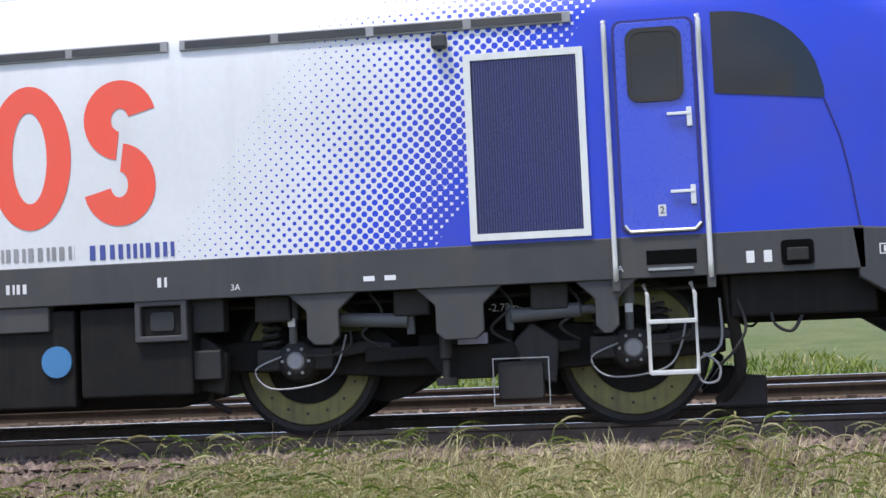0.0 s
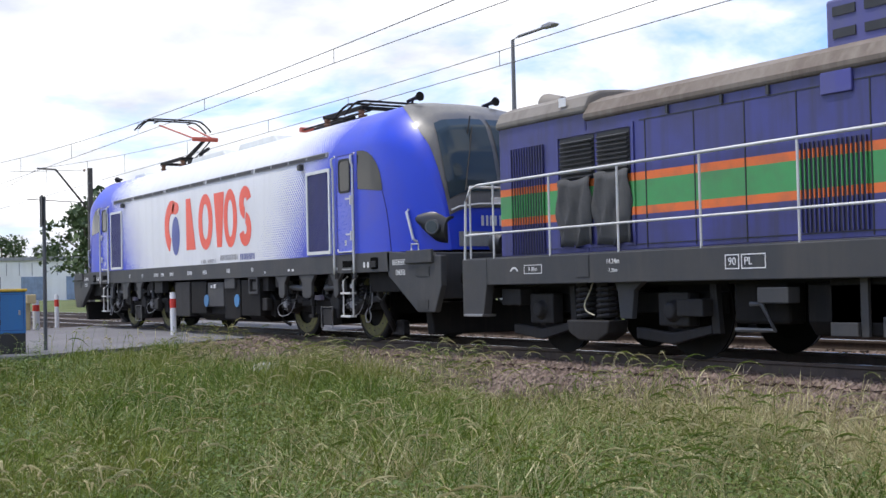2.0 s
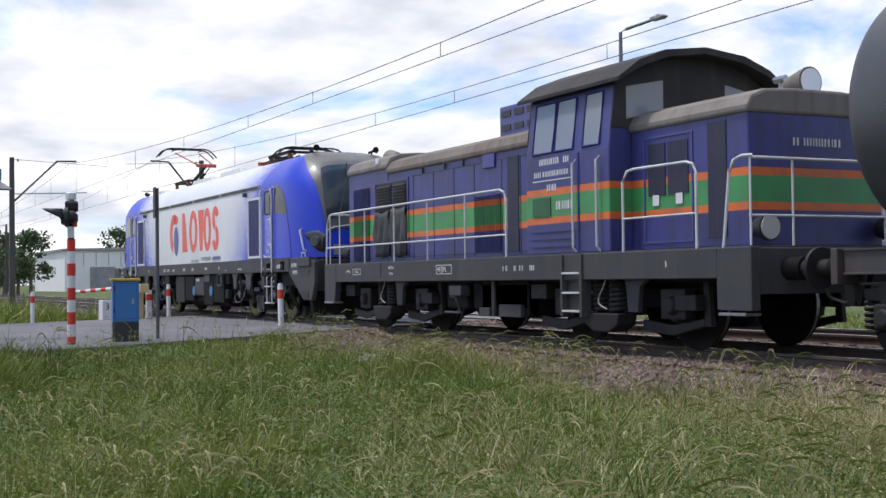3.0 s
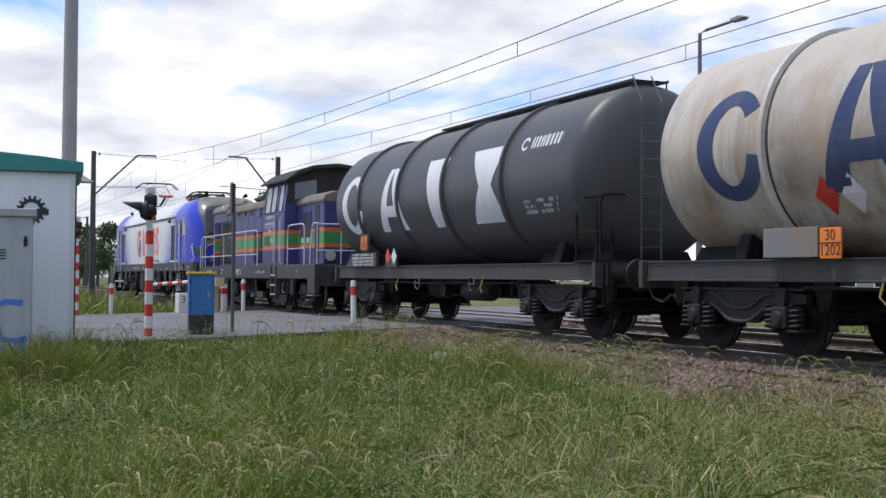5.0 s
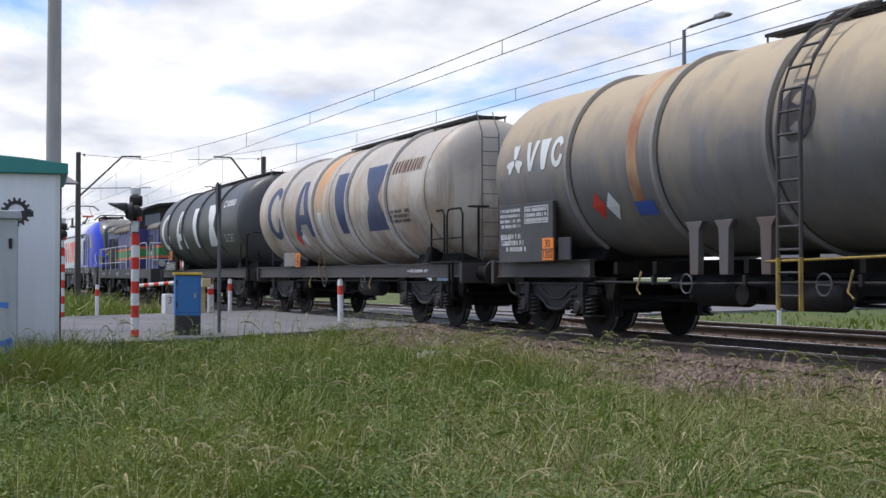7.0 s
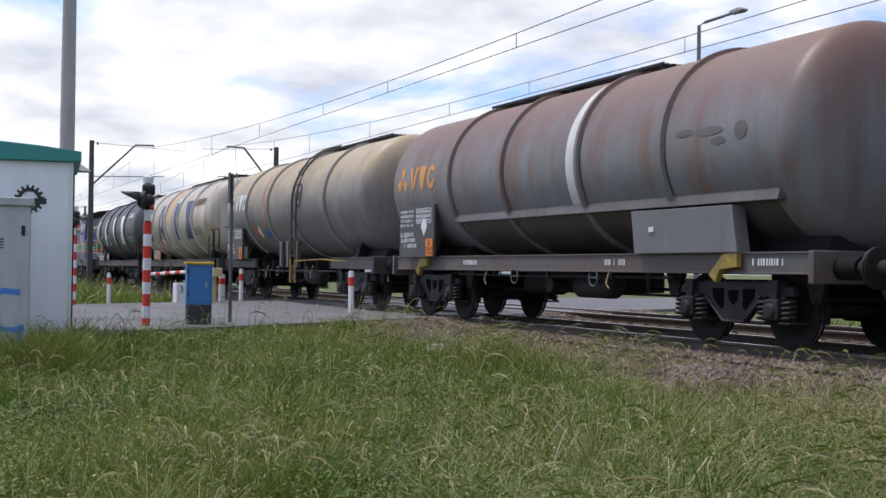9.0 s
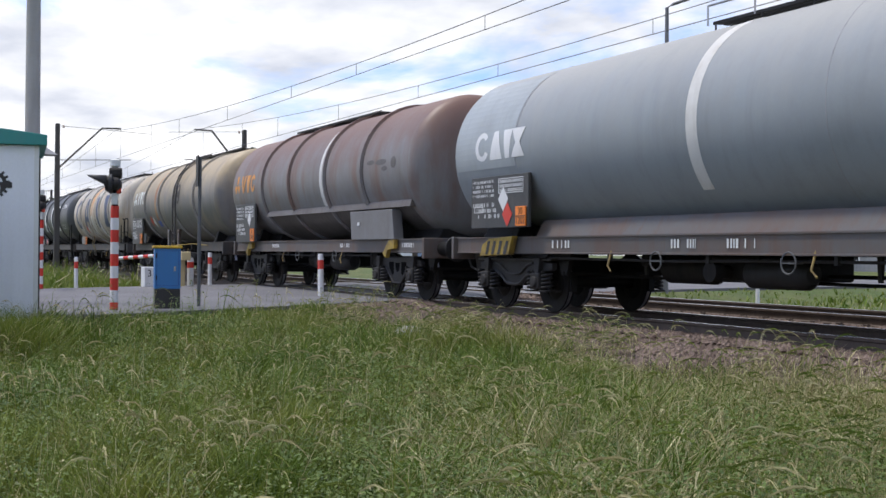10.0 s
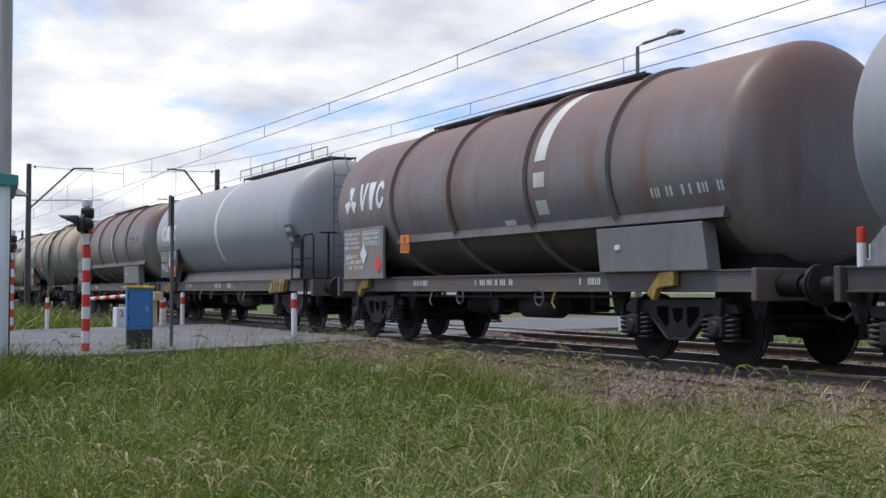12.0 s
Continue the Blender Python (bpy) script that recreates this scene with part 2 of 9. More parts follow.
def rounded(x0, x1, z0, z1, r, n=5):
    pts = []
    for cx, cz, a in ((x1 - r, z1 - r, 0), (x0 + r, z1 - r, 90), (x0 + r, z0 + r, 180), (x1 - r, z0 + r, 270)):
        pts += [(cx + r * math.cos(radians(a + 90 * i / n)), cz + r * math.sin(radians(a + 90 * i / n))) for i in range(n + 1)]
    return pts


def outline_frame(pts, w, y0, y1):
    """A flat frame of width w inside an outline in x, z."""
    cx, cz = sum(p[0] for p in pts) / len(pts), sum(p[1] for p in pts) / len(pts)
    hx, hz = max(abs(p[0] - cx) for p in pts), max(abs(p[1] - cz) for p in pts)
    inner = [(cx + (x - cx) * (hx - w) / hx, cz + (z - cz) * (hz - w) / hz) for x, z in pts]
    s = Shape()
    k = len(pts)
    vs = [(x, y0, z) for x, z in pts] + [(x, y0, z) for x, z in inner] + [(x, y1, z) for x, z in pts] + [(x, y1, z) for x, z in inner]
    fs = []
    for i in range(k):
        j = (i + 1) % k
        fs += [(i, j, k + j, k + i), (2 * k + i, 3 * k + i, 3 * k + j, 2 * k + j), (i, 2 * k + i, 2 * k + j, j), (k + i, k + j, 3 * k + j, 3 * k + i)]
    return s.add(vs, fs)


# ---------------------------------------------------------------- ground, road, track
def smooth01(a, b, v):
    t = np.clip((v - a) / (b - a), 0, 1)
    return t * t * (3 - 2 * t)


ROAD_LINE = [(-14, -16), (-20, -5), (-25.8, 4), (-31.5, 13), (-36, 24), (-37, 42), (-33, 75)]
ROAD_HALF = 5.3


def road_distance(x, y):
    d = np.full(np.shape(x), 1e9)
    for (ax, ay), (bx, by) in zip(ROAD_LINE, ROAD_LINE[1:]):
        t = np.clip(((x - ax) * (bx - ax) + (y - ay) * (by - ay)) / ((bx - ax) ** 2 + (by - ay) ** 2), 0, 1)
        d = np.minimum(d, np.hypot(x - ax - t * (bx - ax), y - ay - t * (by - ay)))
    return d


def ground_height(x, y):
    field = -0.62 + 0.20 * smooth01(-8, -19, x)
    bed = smooth01(8.1, 9.5, y) * (1 - smooth01(16.9, 18.3, y))
    far = -0.45 + 0.25 * smooth01(20, 45, y)
    g = np.where(y > 13, far, field)
    g = g + (-0.235 + RAIL_Z - g) * bed
    r = 1 - smooth01(ROAD_HALF + 0.2, ROAD_HALF + 2.2, road_distance(x, y))
    return g + (-0.075 - g) * r


def axis(lo, hi, fine_lo, fine_hi, step):
    a = [fine_lo - 0.5 * 1.22 ** i for i in range(40) if fine_lo - 0.5 * 1.22 ** i > lo]
    b = [fine_hi + 0.5 * 1.22 ** i for i in range(40) if fine_hi + 0.5 * 1.22 ** i < hi]
    return np.array([lo] + a[::-1] + list(np.arange(fine_lo, fine_hi + 1e-6, step)) + b + [hi])


gx, gy = axis(-1500, 1500, -46, 12, 0.5), axis(-300, 2500, -8, 46, 0.35)
GX, GY = np.meshgrid(gx, gy, indexing="ij")
GZ = ground_height(GX, GY) + 0.03 * np.sin(GX * 1.7) * np.sin(GY * 2.3) * (road_distance(GX, GY) > ROAD_HALF + 1)
nx, ny = len(gx), len(gy)
idx = np.arange(nx * ny).reshape(nx, ny)
ground_shape = Shape()
ground_shape.v = np.stack([GX, GY, GZ], -1).reshape(-1, 3).tolist()
ground_shape.f = np.stack([idx[:-1, :-1], idx[1:, :-1], idx[1:, 1:], idx[:-1, 1:]], -1).reshape(-1, 4).tolist()

m, n, l, b = nodes_of("meadow soil and turf")
flat, raw = coords(n, l)
soil = mix_node(n, l, ramp_node(n, l, noise_node(n, l, flat, 0.35, 6), 0.40, 0.62), (0.064, 0.100, 0.018), (0.112, 0.125, 0.034))
soil = mix_node(n, l, ramp_node(n, l, noise_node(n, l, flat, 6, 6), 0.45, 0.75), soil, (0.055, 0.055, 0.022))
sep = n.new("ShaderNodeSeparateXYZ")
l.new(raw, sep.inputs[0])
bed1 = math_node(n, l, "MULTIPLY", ramp_node(n, l, sep.outputs[1], 8.0, 8.6), ramp_node(n, l, sep.outputs[1], 18.2, 17.4))
stones = mix_node(n, l, noise_node(n, l, flat, 30, 4), (0.05, 0.036, 0.03), (0.12, 0.092, 0.078))
soil = mix_node(n, l, bed1, soil, stones)
l.new(soil, b.inputs["Base Color"])
b.inputs["Roughness"].default_value = 0.95
bump(n, l, noise_node(n, l, flat, 25, 5), 0.6, 0.04, b)
M_GROUND = m
tagged(part("ground", ground_shape, M_GROUND, smooth=True), "rough green meadow ground with a gravel railway bed", "ground", kind="structure")

m, n, l, b = nodes_of("worn grey asphalt")
flat, raw = coords(n, l)
asp = mix_node(n, l, ramp_node(n, l, noise_node(n, l, flat, 0.5, 6), 0.35, 0.7), (0.105, 0.102, 0.108), (0.165, 0.16, 0.168))
asp = mix_node(n, l, ramp_node(n, l, noise_node(n, l, flat, 90, 3), 0.5, 0.8), asp, (0.075, 0.075, 0.078))
l.new(asp, b.inputs["Base Color"])
b.inputs["Roughness"].default_value = 0.85
bump(n, l, noise_node(n, l, flat, 120, 3), 0.3, 0.01, b)
M_ASPHALT = m


def road_strip(half, z0, z1, step_out=0.0):
    pts = []
    for (ax, ay), (bx, by) in zip(ROAD_LINE, ROAD_LINE[1:]):
        for i in range(10):
            pts.append(Vector((ax + (bx - ax) * i / 10, ay + (by - ay) * i / 10, 0)))
    pts.append(Vector((*ROAD_LINE[-1], 0)))
    for _ in range(12):
        pts = [pts[0]] + [(a + 2 * c + d) / 4 for a, c, d in zip(pts, pts[1:], pts[2:])] + [pts[-1]]
    s = Shape()
    L, R = [], []
    for i, p in enumerate(pts):
        d = (pts[min(i + 1, len(pts) - 1)] - pts[max(i - 1, 0)]).normalized()
        q = Vector((-d.y, d.x, 0))
        L.append(p + q * half)
        R.append(p - q * half)
    up = lambda P, z: [(p.x, p.y, z) for p in P]
    s.strip(up(L, z1), up(R, z1))
    s.strip(up(L, z0), up(L, z1))
    s.strip(up(R, z1), up(R, z0))
    return s


# the asphalt lies a little below the rail heads, so that the rails stand clear in it
tagged(part("road", road_strip(ROAD_HALF, -0.30, -0.005), M_ASPHALT), "worn grey asphalt level crossing road", "road", kind="structure")


def rail_outline(y):
    return [(y - 0.07, -0.172), (y + 0.07, -0.172), (y + 0.07, -0.16), (y + 0.012, -0.14), (y + 0.012, -0.05), (y + 0.035, -0.035),
            (y + 0.035, -0.006), (y + 0.03, -0.001), (y - 0.03, -0.001), (y - 0.035, -0.006), (y - 0.035, -0.035), (y - 0.012, -0.05), (y - 0.012, -0.14), (y - 0.07, -0.16)]


sleeper_mesh = None
X_FAR, X_NEAR = -420, 60
for ty in (TRACK_Y, TRACK2_Y):
    track = thing("railway_track", "railway track with rusty rails on concrete sleepers", "track", pose(0, ty, RAIL_Z), "railway tracks")
    for side in (-0.753, 0.753):
        rail = part("rail", Shape().prism_x(rail_outline(side), X_FAR, X_NEAR), M_RAILSIDE, track, "rusty steel rail")
        part("rail_head", Shape().prism_x([(side - 0.03, -0.0005), (side + 0.03, -0.0005), (side + 0.026, 0.002), (side - 0.026, 0.002)], X_FAR, X_NEAR), M_RAILTOP, rail, "polished running surface")
    if sleeper_mesh is None:
        sleeper_mesh = Shape().prism_x([(-1.3, -0.32), (1.3, -0.32), (1.3, -0.21), (1.0, -0.172), (0.45, -0.178), (0.3, -0.2), (-0.3, -0.2), (-0.45, -0.178), (-1.0, -0.172), (-1.3, -0.21)], -0.13, 0.13).mesh("sleeper", M_SLEEPER)
        clip_mesh = Shape().box(-0.05, 0.05, -0.035, 0.035, -0.178, -0.135).mesh("rail_clip", M_RAILSIDE)
    for i in range(110):
        x = -52 + 0.6 * i
        if road_distance(np.array([x]), np.array([ty]))[0] < ROAD_HALF - 0.2:
            continue
        s = new("sleeper", sleeper_mesh)
        s.parent, s.location = track, (x, 0, 0)
        for cy in (-0.863, -0.643, 0.643, 0.863):
            c = new("rail_clip", clip_mesh)
            c.parent, c.location = s, (0, cy, 0)

# ballast: loose stones over the bed
rng = np.random.default_rng(4)


def scatter_stones(name, count, x0, x1, y0, y1, size, label, lift=0.012):
    base = np.array([(1, 0, 0), (-1, 0, 0), (0, 1, 0), (0, -1, 0), (0, 0, 1), (0, 0, -0.6)], float)
    tris = np.array([(0, 2, 4), (2, 1, 4), (1, 3, 4), (3, 0, 4), (2, 0, 5), (1, 2, 5), (3, 1, 5), (0, 3, 5)])
    px, py = rng.uniform(x0, x1, count), rng.uniform(y0, y1, count)
    keep = (road_distance(px, py) > ROAD_HALF + 0.1) & (rng.random(count) < 0.25 + 0.75 * smooth01(7.4, 8.6, py))
    px, py = px[keep], py[keep]
    k = len(px)
    pz = ground_height(px, py) + lift * rng.uniform(0.5, 1.0, k)
    sc = size * rng.uniform(0.6, 1.4, (k, 1, 3)) * np.array([1, 1, 0.7])
    v = base[None] * sc * rng.uniform(0.7, 1.25, (k, 6, 1))
    a = rng.uniform(0, 6.3, k)
    ca, sa = np.cos(a)[:, None], np.sin(a)[:, None]
    v = np.stack([v[..., 0] * ca - v[..., 1] * sa, v[..., 0] * sa + v[..., 1] * ca, v[..., 2]], -1)
    v += np.stack([px, py, pz], -1)[:, None]
    f = (tris[None] + 6 * np.arange(k)[:, None, None]).reshape(-1, 3)
    me = bpy.data.meshes.new(name)
    me.from_pydata(v.reshape(-1, 3).tolist(), [], f.tolist())
    me.materials.append(M_BALLAST)
    return tagged(new(name, me), label, "gravel", kind="stuff")


m, n, l, b = nodes_of("brown ballast stone")
geo = n.new("ShaderNodeNewGeometry")
flat, raw = coords(n, l)
st = mix_node(n, l, geo.outputs["Random Per Island"], (0.060, 0.042, 0.034), (0.27, 0.20, 0.165))
st = mix_node(n, l, ramp_node(n, l, noise_node(n, l, flat, 1.2, 5), 0.45, 0.7), st, (0.085, 0.055, 0.042))
l.new(st, b.inputs["Base Color"])
b.inputs["Roughness"].default_value = 0.9
M_BALLAST = m
scatter_stones("ballast", 60000, -30, 5, 7.5, 10.3, 0.046, "brown crushed stone ballast along the near rail", 0.03)
scatter_stones("ballast", 14000, -30, 5, 9.55, 10.33, 0.045, "brown crushed stone heaped against the near rail", 0.085)
scatter_stones("ballast", 30000, -34, 6, 10.3, 18.0, 0.055, "dark crushed stone ballast between the tracks", 0.065)


# ---------------------------------------------------------------- catenary
def wire_z(x, lo, hi, x0=-62.0, span=72.0):
    u = ((x - x0) / span) % 1.0
    return lo + (hi - lo) * (2 * u - 1) ** 2


for ty, cz, mz in ((TRACK_Y, 5.41, 5.68), (TRACK2_Y, 5.65, 5.96)):
    line = thing("overhead_line", "dark overhead contact wire hung from a sagging catenary wire", "overhead wire", pose(0, ty, 0), "overhead lines")
    xs = [-240 + 2.0 * i for i in range(136)]
    part("contact_wire", Shape().tube([(x, 0, cz) for x in (-240, -150, -62, -4, 30)], 0.009, 5), M_WIRE, line)
    part("contact_wire", Shape().tube([(x, 0.05, cz + 0.02) for x in (-240, -150, -62, -4, 30)], 0.007, 5), M_WIRE, line)
    part("carrier_wire", Shape().tube([(x, 0, wire_z(x, mz, mz + 1.15)) for x in xs], 0.010, 5), M_WIRE, line)
    for i in range(22):
        x = -118 + 6.4 * i + 0.7 * math.sin(i * 2.1)
        part("dropper", Shape().tube([(x, 0, cz), (x, 0, wire_z(x, mz, mz + 1.15))], 0.008, 5), M_WIRE, line)


def catenary_mast(x, y, reach, h, label):
    """reach: how far the bracket goes across, signed."""
    t = thing("catenary_mast", label, "mast", pose(x, y, 0), "catenary masts")
    part("post", Shape().prism_x([(-0.14, -0.6), (0.14, -0.6), (0.10, h), (-0.10, h)], -0.13, 0.13), M_MAST, t, bevel=0.02)
    s = math.copysign(1, reach)
    part("bracket", Shape().tube([(0, 0.1 * s, h - 2.1), (0, reach - 0.9 * s, h - 0.12), (0, reach, h - 0.1)], 0.05, 6), M_MAST, t)
    part("steady_arm", Shape().tube([(0, 0.1 * s, h - 1.75), (0, reach + 0.5 * s, h - 1.62)], 0.022, 6), M_MAST, t)
    part("tie_rod", Shape().tube([(0, 0.1 * s, h - 0.1), (0, reach * 1.5, h - 0.3)], 0.012, 5), M_MAST, t)
    part("insulator", Shape().lathe((0, 0.28 * s, h - 0.2), [(0.001, 0), (0.06, 0.02), (0.03, 0.06), (0.07, 0.09), (0.03, 0.13), (0.001, 0.15)], 10), M_RUST, t)
    part("foundation", Shape().box(-0.35, 0.35, -0.35, 0.35, -0.7, -0.1), M_CONCRETE, t, bevel=0.03)
    return t


pale = thing("line_post", "pale twin-channel line post beyond the tracks", "mast", pose(-10.27, 17.9, 0))
for q in (-0.065, 0.065):
    part("channel", Shape().box(q - 0.022, q + 0.022, -0.05, 0.05, -0.6, 9.5), M_WHITE, pale, bevel=0.01)
for q in range(12):
    part("batten", Shape().box(-0.045, 0.045, -0.056, -0.051, 0.4 + 0.75 * q, 0.46 + 0.75 * q), M_WHITE, pale)

for k in range(4):
    x = -62 - 72 * k
    catenary_mast(x, 8.45, 3.0, 7.05, "dark steel catenary mast with a slanted bracket arm")
    catenary_mast(x, 17.7, -2.6, 7.2, "dark steel catenary mast with a slanted bracket arm")


# ---------------------------------------------------------------- tank wagons
TANK_R, TANK_Z = 1.45, 2.72
MOVERS, SPINNERS = [], []


def train_car(name, label, category, x0):
    """A vehicle whose own x = 0 lies at x0 on the train. It is keyed with the train at the end."""
    t = thing(name, label, category, pose(x0 + travelled(0), TRACK_Y, 0), "train")
    MOVERS.append((t, x0))
    return t


def wheelset(parent, x, r, mat_disc=None, spin=True):
    s = Shape()
    for side in (-1, 1):
        prof = [(-0.07, 0.12), (-0.07, 0.2), (-0.045, r * 0.62), (-0.065, r - 0.07), (-0.07, r - 0.005), (0.04, r + 0.004), (0.045, r + 0.03), (0.068, r + 0.03), (0.07, r - 0.07), (0.03, r * 0.6), (0.07, 0.2), (0.07, 0.12)]
        s.wheel((0, side * 0.752, 0), [(y * -side * -1 if side < 0 else -y, q) for y, q in prof], 36)
    s.tube([(0, -1.0, 0), (0, 1.0, 0)], 0.085, 12)
    w = part("wheelset", s, M_UNDER, parent, smooth=True, at=pose(x, 0, r))
    for side in (-1, 1):
        if mat_disc is None:
            part("tread", Shape().wheel((0, side * 0.752, 0), [(-0.055, r + 0.0045), (0.028, r + 0.0045)], 36), M_STEEL, w, "polished tread")
    SPINNERS.append((w, x, r))
    return w


def side_frame_outline(kind):
    if kind == "plate":
        return [(-1.22, 0.66), (-1.18, 0.77), (-0.62, 0.84), (0.62, 0.84), (1.18, 0.77), (1.22, 0.66), (0.66, 0.64), (0.52, 0.56), (0.22, 0.30), (-0.22, 0.30), (-0.52, 0.56), (-0.66, 0.64)]
    return [(-1.28, 0.66), (-1.28, 0.78), (-0.5, 0.83), (0.5, 0.83), (1.28, 0.78), (1.28, 0.66), (0.62, 0.60), (0.3, 0.40), (-0.3, 0.40), (-0.62, 0.60)]


def freight_bogie(parent, x, kind="plate"):
    b = part("bogie", Shape().box(-0.35, 0.35, -0.95, 0.95, 0.52, 0.86).box(-0.2, 0.2, -0.3, 0.3, 0.84, 1.0), M_UNDER, parent, "dirty cast steel freight bogie", bevel=0.02, at=pose(x, 0, RAIL_Z))
    for side in (-1, 1):
        y = side * 1.02
        f = part("side_frame", Shape().prism(side_frame_outline(kind), y - 0.05, y + 0.05), M_UNDER2, b, bevel=0.015)
        if kind == "plate":
            for hole in ([(-0.46, 0.74), (-0.20, 0.74), (-0.20, 0.50), (-0.26, 0.46), (-0.44, 0.62)], [(0.46, 0.74), (0.44, 0.62), (0.26, 0.46), (0.20, 0.50), (0.20, 0.74)], [(-0.12, 0.72), (0.12, 0.72), (0.09, 0.58), (0.0, 0.52), (-0.09, 0.58)]):
                part("frame_hole", Shape().prism(hole, y - 0.054, y + 0.054), M_HOLE, b, "opening through the side frame")
            part("frame_flange", Shape().tube([(-0.60, y + side * 0.05, 0.62), (-0.50, y + side * 0.06, 0.55), (-0.21, y + side * 0.06, 0.31), (0.21, y + side * 0.06, 0.31), (0.50, y + side * 0.06, 0.55), (0.60, y + side * 0.05, 0.62)], 0.02, 6), M_CASTRIM, b, "worn rim of the side frame", smooth=True)
        if kind == "cast":
            for dz, rr in ((0.0, 0.028), (0.17, 0.022)):
                lip = bent([(-0.66, y + side * 0.055, 0.64 + dz * 0.8), (-0.45, y + side * 0.06, 0.56 + dz), (-0.2, y + side * 0.06, 0.43 + dz), (0.2, y + side * 0.06, 0.43 + dz), (0.45, y + side * 0.06, 0.56 + dz), (0.66, y + side * 0.055, 0.64 + dz * 0.8)])
                part("frame_lip", Shape().tube(lip, rr, 6), M_CASTRIM, b, "worn rim of the cast frame", smooth=True)
            part("top_flange", Shape().box(-1.3, 1.3, y - 0.09, y + 0.09, 0.82, 0.85), M_CASTRIM, b, bevel=0.008)
        for ax in (-0.9, 0.9):
            part("axle_box", Shape().box(ax - 0.14, ax + 0.14, y - 0.17, y + 0.10, 0.36, 0.62).wheel((ax, y - side * -0.0 - 0.02, 0.47), [(-0.19, 0.001), (-0.19, 0.09), (-0.1, 0.12)] if side < 0 else [(0.19, 0.001), (0.19, 0.09), (0.1, 0.12)], 14), M_UNDER2, b, bevel=0.02)
            part("lid_mark", Shape().box(ax - 0.012, ax + 0.012, y + side * 0.195 - 0.003, y + side * 0.195 + 0.003, 0.42, 0.52), M_WHITE, b)
            for dx in (-0.235, 0.235):
                coil = []
                for i in range(44):
                    a = 2 * math.pi * i / 9
                    coil.append((ax + dx + 0.085 * math.cos(a), y - 0.06 * -side + 0.085 * math.sin(a), 0.34 + 0.30 * i / 43))
                part("spring", Shape().tube(coil, 0.022, 5), M_UNDER2, b, "grey coil spring")
                part("spring_seat", Shape().box(ax + dx - 0.105, ax + dx + 0.105, y - 0.15, y + 0.15, 0.31, 0.34), M_UNDER2, b, bevel=0.01)
            part("horn_guide", Shape().prism([(ax - 0.06, 0.6), (ax + 0.06, 0.6), (ax + 0.10, 0.86), (ax - 0.10, 0.86)], y - 0.13, y + 0.02), M_UNDER2, b, bevel=0.01)
    for ax in (-0.9, 0.9):
        wheelset(b, ax, 0.46)
        for side in (-1, 1):
            part("brake_block", Shape().prism([(ax + 0.48, 0.32), (ax + 0.54, 0.32), (ax + 0.54, 0.62), (ax + 0.47, 0.62)], side * 0.75 - 0.05, side * 0.75 + 0.05), M_UNDER, b)
    return b


def buffers(parent, x, way, z=1.05, yb=0.875):
    for y in (-yb, yb):
        b = part("buffer", Shape().tube([(x, y, z), (x + way * 0.36, y, z)], [0.14, 0.14], 18), M_UNDER, parent, smooth=True)
        part("buffer_head", Shape().tube([(x + way * 0.34, y, z), (x + way * 0.56, y, z), (x + way * 0.585, y, z), (x + way * 0.61, y, z)], [0.10, 0.10, 0.25, 0.24], 20), M_UNDER2, b, "worn round buffer head", smooth=True)
    part("coupling", Shape().tube([(x, 0, z - 0.02), (x + way * 0.55, 0, z - 0.06)], 0.05, 8).box(x + way * 0.05 - 0.15, x + way * 0.05 + 0.15, -0.12, 0.12, z - 0.14, z + 0.1), M_UNDER, parent)
    for y in (-0.35, 0.35):
        part("brake_hose", Shape().tube([(x, y, z - 0.1), (x + way * 0.18, y, z - 0.35), (x + way * 0.4, y * 0.9, z - 0.42), (x + way * 0.58, y * 0.8, z - 0.3)], 0.022, 6), M_RUBBER, parent)


def on_tank(x, z, out=0.006, r=TANK_R):
    q = max(-0.999, min(0.999, (z - TANK_Z) / (r + out)))
    return (x, -(r + out) * math.sqrt(1 - q * q), z)


def bar_on(at, x0, x1, z0, z1, x2=None, x3=None, n=10):
    """A bar from the foot x0..x1 at z0 to the head x2..x3 at z1, laid on a surface by the function at."""
    x2, x3 = x0 if x2 is None else x2, x1 if x3 is None else x3
    return Shape().strip([at(x0 + (x2 - x0) * i / n, z0 + (z1 - z0) * i / n) for i in range(n + 1)],
                         [at(x1 + (x3 - x1) * i / n, z0 + (z1 - z0) * i / n) for i in range(n + 1)])


def ring_on(at, x, z, rx, rz, wx, wz, a0=0, a1=360, n=40):
    A = [radians(a0 + (a1 - a0) * i / n) for i in range(n + 1)]
    return Shape().strip([at(x + rx * math.cos(a), z + rz * math.sin(a)) for a in A], [at(x + (rx - wx) * math.cos(a), z + (rz - wz) * math.sin(a)) for a in A])


def disc_on(at, x, z, rx, rz, n=32, a0=0, a1=360):
    return ring_on(at, x, z, rx, rz, rx * 0.999, rz * 0.999, a0, a1, n)


def bars_of_text(at, x0, x1, z, size, seed, fill=0.75):
    """Unreadable small writing as a row of short bars."""
    r = random.Random(seed)
    s = Shape()
    x = x0
    while x < x1:
        w = size * r.uniform(0.4, 0.75)
        if r.random() < fill:
            b = bar_on(at, x, min(x + w * 0.55, x1), z - size / 2, z + size / 2, n=2)
            s.add(b.v, b.f)
        x += w
    return s


